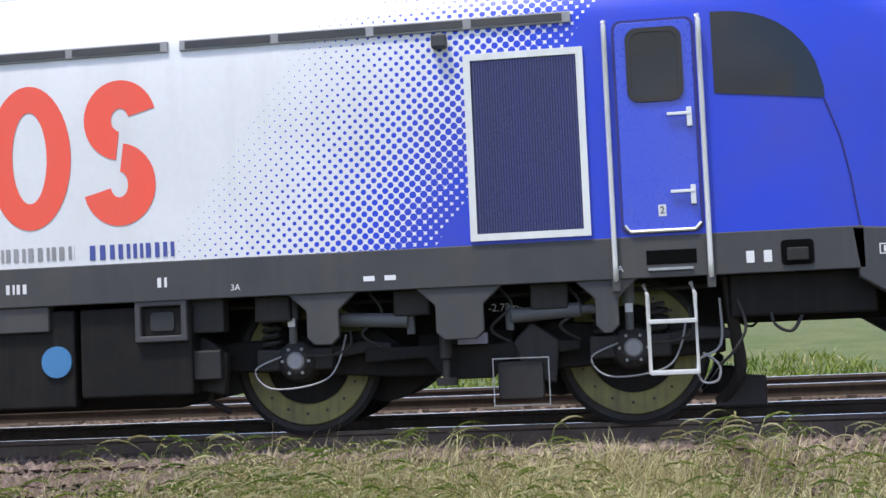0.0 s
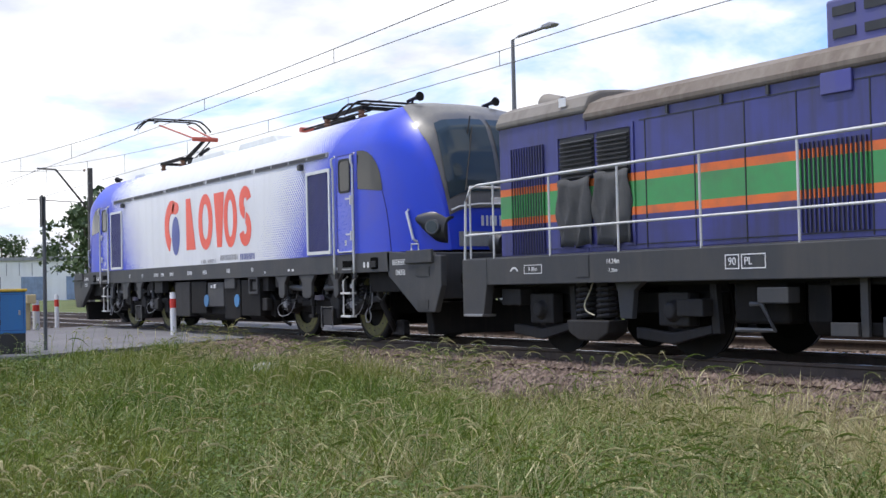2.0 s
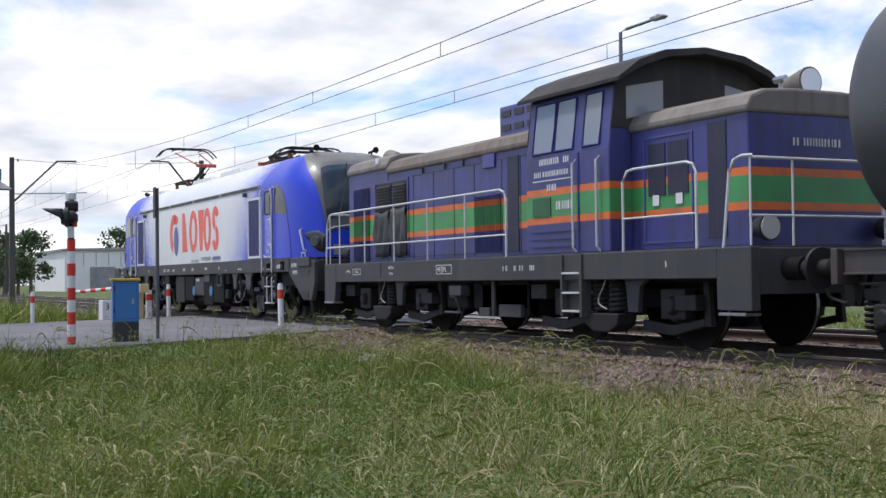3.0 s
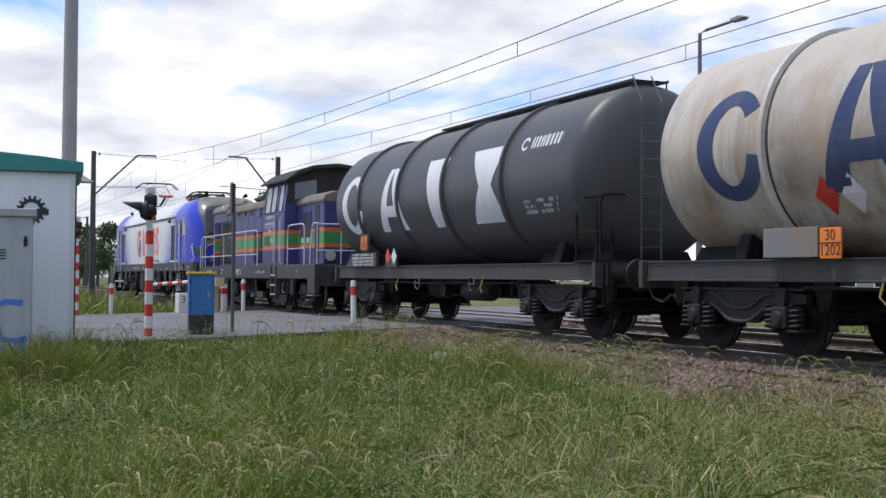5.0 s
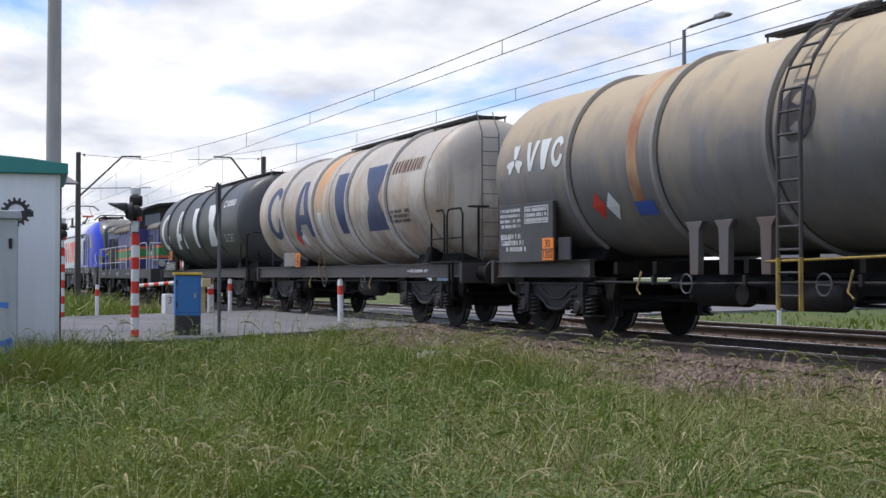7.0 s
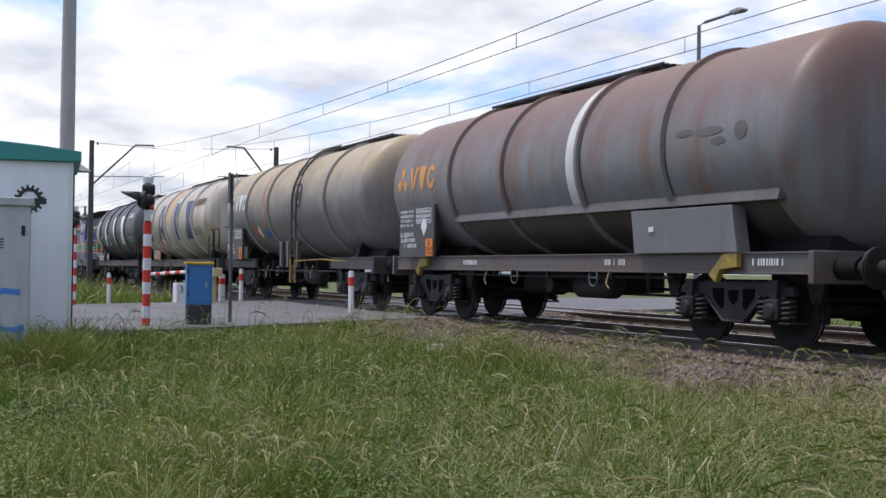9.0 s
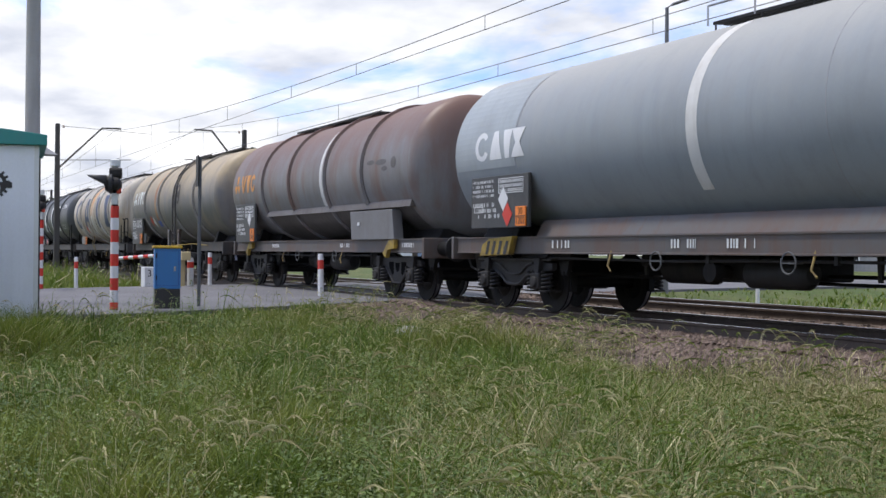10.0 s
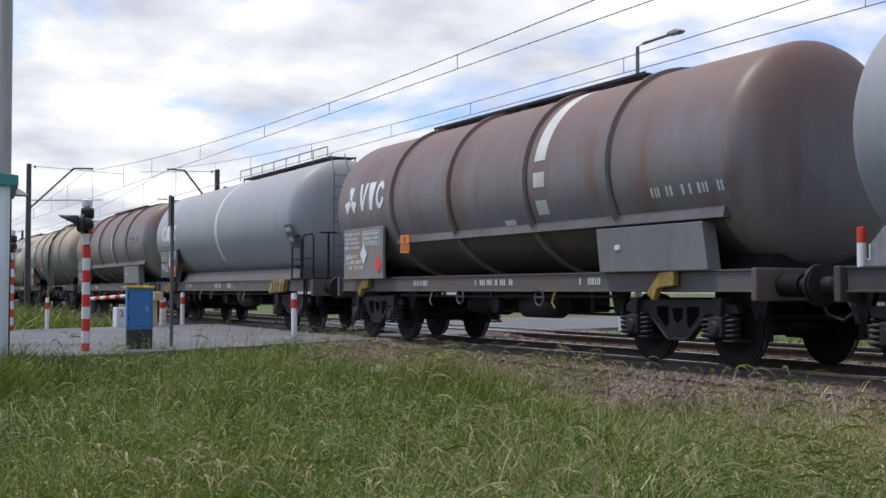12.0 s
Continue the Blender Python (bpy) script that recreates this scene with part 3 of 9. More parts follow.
def tank_paint(name, main, low, dirt, amount, split=None, top=None, rough=0.5, patch=None, stain=None):
    """Tank paint: stains, streaks, an upper tone above split (height, softness) and a dusty top."""
    m, n, l, b = nodes_of(name)
    c, fine, raw = weather(n, l, main, dirt, amount, True, 0.9)
    s = n.new("ShaderNodeSeparateXYZ")
    l.new(raw, s.inputs[0])
    flat, _ = coords(n, l)
    wob = math_node(n, l, "MULTIPLY_ADD", noise_node(n, l, flat, 1.6, 7), 0.9, -0.45)
    zz = math_node(n, l, "ADD", s.outputs[2], wob)
    if split:
        c = mix_node(n, l, math_node(n, l, "MULTIPLY", ramp_node(n, l, zz, split[0] - split[1], split[0] + split[1]), split[2]), c, low)
    if top:
        rings = math_node(n, l, "MULTIPLY_ADD", noise_node(n, l, coords(n, l, (3, 0.3, 0.3))[0], 1.0, 4), 1.2, -0.6)
        c = mix_node(n, l, math_node(n, l, "MULTIPLY", ramp_node(n, l, math_node(n, l, "ADD", zz, rings), 2.7, 3.9), 0.8), c, top)
    if patch:
        c = mix_node(n, l, math_node(n, l, "MULTIPLY", ramp_node(n, l, noise_node(n, l, coords(n, l, (1.4, 1.0, 0.25))[0], 1.0, 5), 0.52, 0.66), 0.8), c, patch)
    if stain:
        # a run of spilt load from the manhole down one flank: place along the tank, width, foot, colour
        sx, sw, sz, scol = stain
        wide = math_node(n, l, "MULTIPLY_ADD", noise_node(n, l, coords(n, l, (6, 0.4, 0.5))[0], 1.0, 5), 1.6, -0.8)
        off = math_node(n, l, "ABSOLUTE", math_node(n, l, "SUBTRACT", math_node(n, l, "DIVIDE", math_node(n, l, "SUBTRACT", s.outputs[0], sx), sw), wide))
        k = math_node(n, l, "MULTIPLY", ramp_node(n, l, off, 1.1, 0.15), ramp_node(n, l, zz, sz, sz + 0.9))
        c = mix_node(n, l, math_node(n, l, "MULTIPLY", k, 0.85), c, scol)
    l.new(c, b.inputs["Base Color"])
    l.new(math_node(n, l, "MULTIPLY_ADD", fine, 0.25, rough - 0.12), b.inputs["Roughness"])
    bump(n, l, noise_node(n, l, flat, 2.5, 3), 0.06, 0.05, b)
    return m


def tank_shell(x0, x1, r=TANK_R, head=0.42, n=56):
    """A lying cylinder with dished ends."""
    prof = [(x0 + head * (1 - math.cos(math.pi / 2 * i / 10)), r * (math.sin(math.pi / 2 * i / 10)) ** 0.62) for i in range(1, 11)]
    mid = [(x0 + head + (x1 - x0 - 2 * head) * i / 12, r) for i in range(1, 12)]
    end = [(x0 + x1 - x, q) for x, q in prof[::-1]]
    prof = prof + mid + end
    s = Shape()
    k = len(prof)
    s.add([(x, q * math.sin(2 * math.pi * j / n), TANK_Z + q * math.cos(2 * math.pi * j / n)) for x, q in prof for j in range(n)],
          [(i * n + j, i * n + (j + 1) % n, (i + 1) * n + (j + 1) % n, (i + 1) * n + j) for i in range(k - 1) for j in range(n)] + [tuple(range(n)), tuple(range(k * n - 1, (k - 1) * n - 1, -1))])
    return s


def hoop(x, w, r0, r1, a0=-180, a1=180, n=48):
    """A band round the tank; angles from the top, negative on the camera's side."""
    s = Shape()
    P = []
    for i in range(n + 1):
        a = radians(a0 + (a1 - a0) * i / n)
        for xx, rr in ((x - w / 2, r0), (x - w / 2 * 0.7, r1), (x + w / 2 * 0.7, r1), (x + w / 2, r0)):
            P.append((xx, rr * math.sin(a), TANK_Z + rr * math.cos(a)))
    return s.add(P, [(i * 4 + j, i * 4 + j + 1, (i + 1) * 4 + j + 1, (i + 1) * 4 + j) for i in range(n) for j in range(3)])


def at_flat(y):
    return lambda x, z: (x, y, z)


def hazard_plate(parent, x, y, z, w=0.40, h=0.30):
    p = part("hazard_plate", Shape().box(x - w / 2, x + w / 2, y - 0.012, y + 0.012, z - h / 2, z + h / 2), M_ORANGE, parent, "orange hazard plate reading 30 over 1202", bevel=0.006)
    part("plate_bar", Shape().box(x - w / 2, x + w / 2, y - 0.016, y - 0.011, z - 0.008, z + 0.008), M_BLACK, p)
    lettering("plate_number", "30", h * 0.5, side_pose(x, y - 0.0145, z + h * 0.24), M_BLACK, p)
    lettering("plate_number", "1202", h * 0.5, side_pose(x, y - 0.0145, z - h * 0.24), M_BLACK, p)


def diamond(parent, x, z, at, r, mat, name="hazard_diamond", label="red flammable goods diamond"):
    part(name, Shape().add([at(x - r, z), at(x, z - r * 1.15), at(x + r, z), at(x, z + r * 1.15)], [(0, 1, 2, 3)]), mat, parent, label)


def tank_wagon(label, x0, length, bogies, tank, paint, frame_mat, rings=(), ring_mat=None, kind="plate", walkway=None, platform=False, railing=False, stub=0.0):
    w = train_car("tank_wagon", label, "tank wagon", x0)
    L = length
    tx0, tx1 = tank
    t = part("tank", tank_shell(tx0, tx1), paint, w, smooth=True)
    for rx in rings:
        part("stiffening_ring", hoop(rx, 0.11, TANK_R - 0.005, TANK_R + 0.06), ring_mat or paint, t, smooth=True)
        part("ring_weld", hoop(rx + 0.075, 0.05, TANK_R + 0.001, TANK_R + 0.004), M_GRIME, t, "dark dirt along the ring")
    # frame: two deep side sills, end beams, cross members
    for side in (-1, 1):
        y = side * 1.18
        for a, c in ((0.75, stub), (L - stub, L - 0.75)) if stub else ((0.75, L - 0.75),):
            part("side_sill", Shape().prism_x([(y - 0.065, 0.97), (y + 0.065, 0.97), (y + 0.065, 0.99), (y + 0.04, 0.995), (y + 0.04, 1.225), (y + 0.065, 1.23), (y + 0.065, 1.25), (y - 0.065, 1.25), (y - 0.065, 1.23), (y - 0.04, 1.225), (y - 0.04, 0.995), (y - 0.065, 0.99)], a, c), frame_mat, w)
    part("centre_sill", Shape().box(0.7, L - 0.7, -0.35, 0.35, 0.96, 1.22), M_UNDER, w)
    for ex in (0.62, L - 0.72):
        part("end_beam", Shape().box(ex, ex + 0.1, -1.3, 1.3, 0.86, 1.26), frame_mat, w, bevel=0.015)
    for bx in bogies:
        part("saddle", Shape().prism_x([(-1.1, 1.22), (1.1, 1.22), (0.98, 1.60), (0.6, 1.40), (-0.6, 1.40), (-0.98, 1.60)], bx - 0.12, bx + 0.12), M_UNDER, w, bevel=0.02)
        freight_bogie(w, bx, kind)
        part("brake_rigging", Shape().prism([(bx - 1.7, 0.97), (bx - 1.3, 0.97), (bx - 1.42, 0.62), (bx - 1.58, 0.62)], -0.98, -0.9).tube([(bx - 1.5, -1.0, 0.66), (bx - 1.5, 1.0, 0.66)], 0.03, 6), M_UNDER, w)
        part("brake_rigging", Shape().prism([(bx + 1.3, 0.97), (bx + 1.7, 0.97), (bx + 1.58, 0.62), (bx + 1.42, 0.62)], -0.98, -0.9).tube([(bx + 1.5, -1.0, 0.66), (bx + 1.5, 1.0, 0.66)], 0.03, 6), M_UNDER, w)
        c0, c1 = (tx0 + 0.3, bx + 1.1) if bx < L / 2 else (bx - 1.1, tx1 - 0.3)
        part("end_cradle", Shape().prism_x([(-0.85, 1.23), (0.85, 1.23), (0.72, 1.45), (-0.72, 1.45)], c0, c1), M_UNDER, w, bevel=0.015)
    part("brake_cylinder", Shape().tube([(L / 2 - 1.6, -0.55, 0.78), (L / 2 - 0.6, -0.55, 0.78)], 0.22, 18), M_UNDER, w, smooth=True)
    part("air_tank", Shape().tube([(L / 2 + 0.3, -0.7, 0.74), (L / 2 + 0.4, -0.7, 0.74), (L / 2 + 1.4, -0.7, 0.74), (L / 2 + 1.5, -0.7, 0.74)], [0.12, 0.2, 0.2, 0.12], 18), M_UNDER2, w, smooth=True)
    part("outlet_valve", Shape().tube([(L / 2, -1.1, 0.75), (L / 2, 1.1, 0.75)], 0.09, 12).tube([(L / 2, -1.12, 0.75), (L / 2, -0.98, 0.75)], 0.14, 14).tube([(L / 2, 0, 0.7), (L / 2, 0, 1.4)], 0.12, 12), M_UNDER, w, smooth=True)
    part("brake_gear", Shape().box(L / 2 - 0.5, L / 2 + 0.6, -0.8, 0.8, 0.62, 0.97), M_UNDER, w, "sooty brake gear under the frame", bevel=0.03)
    part("brake_shaft", Shape().box(L / 2 - 1.9, L / 2 - 1.7, -0.9, 0.9, 0.80, 0.97), M_UNDER, w, bevel=0.03)
    for k in range(7):
        x = bogies[0] + 1.9 + (bogies[1] - bogies[0] - 3.8) * k / 6
        part("cross_member", Shape().box(x - 0.05, x + 0.05, -1.12, 1.12, 1.02, 1.2), M_UNDER, w)
        if k % 2:
            part("rod_hanger", Shape().prism([(x - 0.05, 1.02), (x + 0.05, 1.02), (x + 0.025, 0.66), (x - 0.025, 0.66)], -0.5, -0.46), M_UNDER2, w)
            part("pipe_clip", Shape().box(x - 0.03, x + 0.03, -1.16, -1.10, 0.86, 1.0), M_UNDER2, w)
    part("brake_pipe", Shape().tube([(bogies[0] + 1.3, -1.12, 0.90), (L / 2 - 0.6, -1.12, 0.88), (L / 2 + 0.9, -1.12, 0.90), (bogies[1] - 1.3, -1.12, 0.90)], 0.022, 6), M_UNDER2, w, "air pipe along the frame")
    for vx in (L / 2 - 1.0, L / 2 + 1.7):
        part("valve_wheel", Shape().tube([(vx + 0.13 * math.cos(i * 0.3927), -1.27, 0.88 + 0.13 * math.sin(i * 0.3927)) for i in range(17)], 0.012, 6).tube([(vx, -1.27, 0.88), (vx, -1.05, 0.88)], 0.014, 6).box(vx - 0.125, vx + 0.125, -1.276, -1.264, 0.872, 0.888), M_BAR2, w, "small grey hand wheel")
    part("brake_rod", Shape().tube([(bogies[0], -0.3, 0.62), (bogies[1], -0.3, 0.62)], 0.025, 6).tube([(bogies[0] + 1.2, 0.4, 0.7), (bogies[1] - 1.2, 0.4, 0.7)], 0.03, 6), M_UNDER, w)
    for vx in (L / 2 - 2.2, L / 2 + 2.1):
        part("hand_lever", Shape().tube([(vx, -1.2, 1.05), (vx, -1.28, 0.80), (vx + 0.12, -1.3, 0.72)], 0.016, 6), M_DIMYELLOW, w, "grimy yellow lever")
    buffers(w, 0.62, -1)
    buffers(w, L - 0.62, 1)
    if walkway:
        a, b = walkway
        zw = TANK_Z + TANK_R + 0.05
        deck = part("walkway", Shape().box(a, b, -0.33, -0.31, zw - 0.01, zw + 0.035).box(a, b, 0.31, 0.33, zw - 0.01, zw + 0.035), M_UNDER2, w, "dark grated roof walkway")
        for y in (-0.24, -0.12, 0.0, 0.12, 0.24):
            part("tread_board", Shape().box(a + 0.01, b - 0.01, y - 0.042, y + 0.042, zw, zw + 0.018), M_UNDER2, deck)
        k = int((b - a) / 1.1) + 1
        for i in range(k + 1):
            x = a + 0.05 + (b - a - 0.1) * i / k
            for y in (-0.32, 0.32):
                part("walkway_leg", Shape().tube([(x, y, TANK_Z + TANK_R - 0.12), (x, y, zw)], 0.014, 6), M_UNDER2, w)
        part("manhole", Shape().lathe(((a + b) / 2, 0, TANK_Z + TANK_R - 0.05), [(0.30, 0), (0.30, 0.08), (0.33, 0.08), (0.33, 0.11), (0.001, 0.13)], 20), M_UNDER2, w)
        if railing:
            zt = TANK_Z + TANK_R + 0.02
            for y in (-0.42,):
                for i in range(k + 1):
                    x = a + (b - a) * i / k
                    part("railing_post", Shape().tube([(x, y, zt), (x, y, zt + 0.28)], 0.014, 6), M_STEEL, w)
                part("hand_rail", Shape().tube([(a, y, zt + 0.28), (b, y, zt + 0.28)], 0.016, 6), M_STEEL, w)
    if platform:
        px0, px1 = tx1 - 0.25, L - 0.62
        part("end_platform", Shape().box(px0 - 0.3, px1, -1.3, 1.3, 1.24, 1.28), M_UNDER, w, bevel=0.01)
        for y in (-1.27, 1.27):
            for a, b2, h in ((px0 - 0.25, px0 + 0.38, 2.28), (px0 + 0.5, px1 - 0.02, 2.28)):
                part("platform_rail", Shape().tube([(a, y, 1.26), (a, y, h - 0.12), (a + 0.06, y, h - 0.02), (a + 0.14, y, h), (b2 - 0.1, y, h), (b2, y, h - 0.1), (b2, y, 1.26)], 0.02, 7), M_UNDER, w, "black tubular hand rail")
                part("platform_rail", Shape().tube([(a, y, 1.72), (b2, y, 1.72)], 0.016, 6), M_UNDER, w)
            part("step", Shape().box(px0 + 0.6, px0 + 0.75, y - 0.12, y + 0.12, 0.55, 0.58).box(px0 + 0.6, px0 + 0.75, y - 0.12, y + 0.12, 0.85, 0.88).box(px0 + 0.59, px0 + 0.61, y - 0.02, y + 0.02, 0.5, 1.26).box(px0 + 0.74, px0 + 0.76, y - 0.02, y + 0.02, 0.5, 1.26), M_UNDER, w)
        zt = TANK_Z + TANK_R
        lad = part("end_ladder", Shape().tube([(tx1 + 0.12, -0.45, 1.28), (tx1 + 0.12, -0.45, zt - 0.35), (tx1 - 0.25, -0.4, zt + 0.12)], 0.013, 6).tube([(tx1 + 0.12, -0.08, 1.28), (tx1 + 0.12, -0.08, zt - 0.35), (tx1 - 0.25, -0.04, zt + 0.12)], 0.013, 6), M_BAR2, w, "grey end ladder")
        for i in range(9):
            z = 1.5 + 0.28 * i
            part("rung", Shape().tube([(tx1 + 0.12, -0.45, z), (tx1 + 0.12, -0.08, z)], 0.01, 5), M_BAR2, lad)
        part("brake_wheel", Shape().tube([(px1 - 0.3, -0.8, 1.28), (px1 - 0.3, -0.8, 2.32)], 0.025, 6).tube([(px1 - 0.3 + 0.2 * math.cos(i * 0.3927), -0.8 + 0.2 * math.sin(i * 0.3927), 2.33) for i in range(17)], 0.015, 6), M_UNDER, w, "black hand brake wheel on a column")
    return w, t


M_BAR2 = material("mid grey box", (0.10, 0.105, 0.11), 0.6, amount=0.4)
P_BLACKTANK = tank_paint("sooty black tank paint", (0.055, 0.058, 0.062), (0.06, 0.06, 0.065), (0.085, 0.085, 0.085), 0.35, rough=0.45, top=(0.06, 0.06, 0.06))
P_BEIGE = tank_paint("stained pale grey tank paint", (0.52, 0.475, 0.405), (0.60, 0.565, 0.51), (0.23, 0.155, 0.095), 0.95, split=(3.2, 0.5, 0.4), top=(0.40, 0.36, 0.31), patch=(0.40, 0.29, 0.19), stain=(6.72, 0.50, 2.45, (0.60, 0.29, 0.09)))
P_BEIGERING = tank_paint("pale ring paint", (0.60, 0.57, 0.52), (0.62, 0.59, 0.54), (0.25, 0.19, 0.15), 0.6)
P_GREYRING = tank_paint("worn grey ring paint", (0.26, 0.25, 0.24), (0.40, 0.34, 0.25), (0.12, 0.10, 0.09), 0.6, split=(3.1, 0.5, 0.7))
P_TWOTONE = tank_paint("oily grey tank paint with ochre top", (0.168, 0.16, 0.158), (0.42, 0.325, 0.20), (0.09, 0.08, 0.07), 0.45, split=(3.05, 0.35, 0.9), patch=(0.24, 0.20, 0.15))
P_RUSTY = tank_paint("grey tank paint rusting brown", (0.20, 0.198, 0.20), (0.18, 0.128, 0.108), (0.13, 0.10, 0.085), 0.5, split=(3.45, 0.5, 0.75), top=(0.17, 0.085, 0.06), patch=(0.17, 0.095, 0.07))
P_BLUEGREY = tank_paint("blue grey tank paint", (0.26, 0.285, 0.30), (0.275, 0.295, 0.305), (0.19, 0.20, 0.205), 0.45, top=(0.33, 0.325, 0.31))
P_RUSTY2 = tank_paint("dark grey tank paint rusting brown", (0.195, 0.18, 0.178), (0.175, 0.122, 0.105), (0.14, 0.115, 0.10), 0.5, split=(3.3, 0.6, 0.75), top=(0.15, 0.08, 0.06), patch=(0.16, 0.09, 0.068))
M_GRIME = material("dark weld grime", (0.06, 0.052, 0.046), 0.8, dirt=(0.03, 0.026, 0.024), amount=0.6, scale=3)
M_FRAMEGREY = material("dusty grey wagon frame", (0.105, 0.10, 0.098), 0.6, dirt=(0.115, 0.066, 0.045), amount=0.75, scale=1.2)
M_FRAMEDARK = material("dark wagon frame", (0.042, 0.042, 0.044), 0.6, dirt=(0.085, 0.056, 0.042), amount=0.55, scale=2)


def big_marks(t, xs, zlo, zhi, mat, wide=1.35, r=TANK_R):
    """The row of four large brand shapes: an open ring, a pierced wedge, a hammer shape, a bow shape."""
    at = lambda x, z: on_tank(x, z, 0.007, r)
    zc, rz = (zlo + zhi) / 2, (zhi - zlo) / 2
    x = xs[0]
    part("brand_shape", ring_on(at, x, zc, wide * 0.5, rz, wide * 0.24, rz * 0.27, 40, 345, 44), mat, t, "open ring painted as part of a brand mark")
    x = xs[1]
    s = bar_on(at, x - wide * 0.55, x - wide * 0.24, zlo, zhi, x - wide * 0.16, x)
    q = bar_on(at, x + wide * 0.24, x + wide * 0.55, zlo, zhi, x, x + wide * 0.16)
    s.add(q.v, q.f)
    q = bar_on(at, x - wide * 0.26, x + wide * 0.26, zlo + rz * 0.45, zlo + rz * 0.8, x - wide * 0.2, x + wide * 0.2)
    s.add(q.v, q.f)
    part("brand_shape", s, mat, t, "pierced wedge painted as part of a brand mark")
    x = xs[2]
    part("brand_shape", bar_on(at, x - wide * 0.14, x + wide * 0.14, zlo, zhi, x - wide * 0.36, x + wide * 0.36), mat, t, "tapered block painted as part of a brand mark")
    x = xs[3]
    s = bar_on(at, x - wide * 0.5, x + wide * 0.5, zlo, zc, x - wide * 0.18, x + wide * 0.18)
    q = bar_on(at, x - wide * 0.18, x + wide * 0.18, zc, zhi, x - wide * 0.5, x + wide * 0.5)
    s.add(q.v, q.f)
    part("brand_shape", s, mat, t, "bow shape painted as part of a brand mark")


def star_mark(t, x, z, r, mat):
    """Keeper's sign: three stout arms round a centre."""
    at = lambda a, b: on_tank(a, b, 0.008)
    for a in (90, 210, 330):
        d = radians(a)
        c = (x + 0.62 * r * math.cos(d), z + 0.62 * r * math.sin(d))
        p = [(-0.16, -0.50), (0.16, -0.50), (0.40, 0.20), (0.30, 0.42), (0.0, 0.30), (-0.30, 0.42), (-0.40, 0.20)]
        ca, sa = math.cos(d - math.pi / 2), math.sin(d - math.pi / 2)
        part("brand_shape", Shape().add([at(c[0] + r * (u * ca - v * sa), c[1] + r * (u * sa + v * ca)) for u, v in p], [(0, 1, 2, 4), (2, 3, 4), (0, 4, 6), (4, 5, 6)]), mat, t, "petal of a keeper's mark")


def small_marks(t, x, z, h, mat, w=None):
    """Three brand shapes in a row: a wedge, a hammer shape, an open ring."""
    w = w or h * 0.9
    at = lambda a, b: on_tank(a, b, 0.008)
    s = bar_on(at, x + w * 0.30, x + w * 0.5, z, z + h, x - w * 0.05, x + w * 0.25)
    q = bar_on(at, x + w * 0.35, x + w * 0.55, z, z + h, x + w * 0.65, x + w * 0.95)
    s.add(q.v, q.f)
    part("brand_shape", s, mat, t, "wedge of a brand mark")
    x += w * 1.05
    part("brand_shape", bar_on(at, x + w * 0.28, x + w * 0.58, z, z + h, x + w * 0.05, x + w * 0.82), mat, t, "tapered block of a brand mark")
    x += w * 1.35
    part("brand_shape", ring_on(at, x + 0.05, z + h / 2, w * 0.45, h / 2, w * 0.22, h * 0.2, 30, 345, 16), mat, t, "open ring of a brand mark")


def data_board(w, x0, x1, z0, z1, mat, seed, y=-1.40, words=M_WHITE):
    b = part("data_board", Shape().box(x0, x1, y - 0.03, y + 0.03, z0, z1), mat, w, "sheet metal data board with white stencilling", bevel=0.008)
    at = at_flat(y - 0.034)
    r = random.Random(seed)
    W, Hh = x1 - x0, z1 - z0
    for i in range(4):
        part("stencil_row", bars_of_text(at, x0 + 0.06, x0 + W * 0.42, z1 - Hh * (0.10 + 0.09 * i), Hh * 0.055, seed + i), words, b)
    for i in range(3):
        zz = z1 - Hh * (0.55 + 0.11 * i)
        part("stencil_row", bars_of_text(at, x0 + 0.08 + 0.1 * i, x0 + W * (0.42 + 0.05 * i), zz, Hh * 0.075, seed + 9 + i), words, b)
    for i in range(3):
        part("load_table", bars_of_text(at, x0 + W * 0.52, x0 + W * 0.9, z1 - Hh * (0.12 + 0.085 * i), Hh * 0.06, seed + 20 + i, 0.95), words, b)
    for a, c, q0, q1 in ((x0 + W * 0.50, x0 + W * 0.92, z1 - Hh * 0.345, z1 - Hh * 0.06), (x0 + W * 0.06, x0 + W * 0.22, z0 + Hh * 0.30, z0 + Hh * 0.42)):
        part("table_frame", outline_frame([(a, q0), (c, q0), (c, q1), (a, q1)], 0.012, y - 0.036, y - 0.031), words, b, "white ruled frame")
    return b


M_FADEDORANGE = material("faded orange mark paint", (0.62, 0.27, 0.06), 0.55, dirt=(0.42, 0.22, 0.09), amount=0.5)
M_SCUFF = material("scuffed grey paint", (0.125, 0.115, 0.112), 0.6, dirt=(0.09, 0.078, 0.072), amount=0.6, scale=3)
M_LOWSKIN = material("dark brown lower tank skin", (0.085, 0.076, 0.070), 0.45, dirt=(0.035, 0.029, 0.025), amount=0.7, shine=0.4)
M_BOARD = material("black data board", (0.045, 0.047, 0.05), 0.55, dirt=(0.1, 0.09, 0.08), amount=0.4)
M_BOARDGREY = material("patched grey data board", (0.20, 0.20, 0.205), 0.6, dirt=(0.26, 0.165, 0.075), amount=0.9, streak=False)
M_BAND = material("white painted band", (0.62, 0.61, 0.58), 0.55, dirt=(0.30, 0.25, 0.2), amount=0.4)
M_RUSTBAND = material("flaking rust red band", (0.30, 0.12, 0.06), 0.65, dirt=(0.5, 0.36, 0.2), amount=0.8)
M_JACKET = material("grey sheet box", (0.165, 0.165, 0.17), 0.5, dirt=(0.10, 0.085, 0.075), amount=0.5)
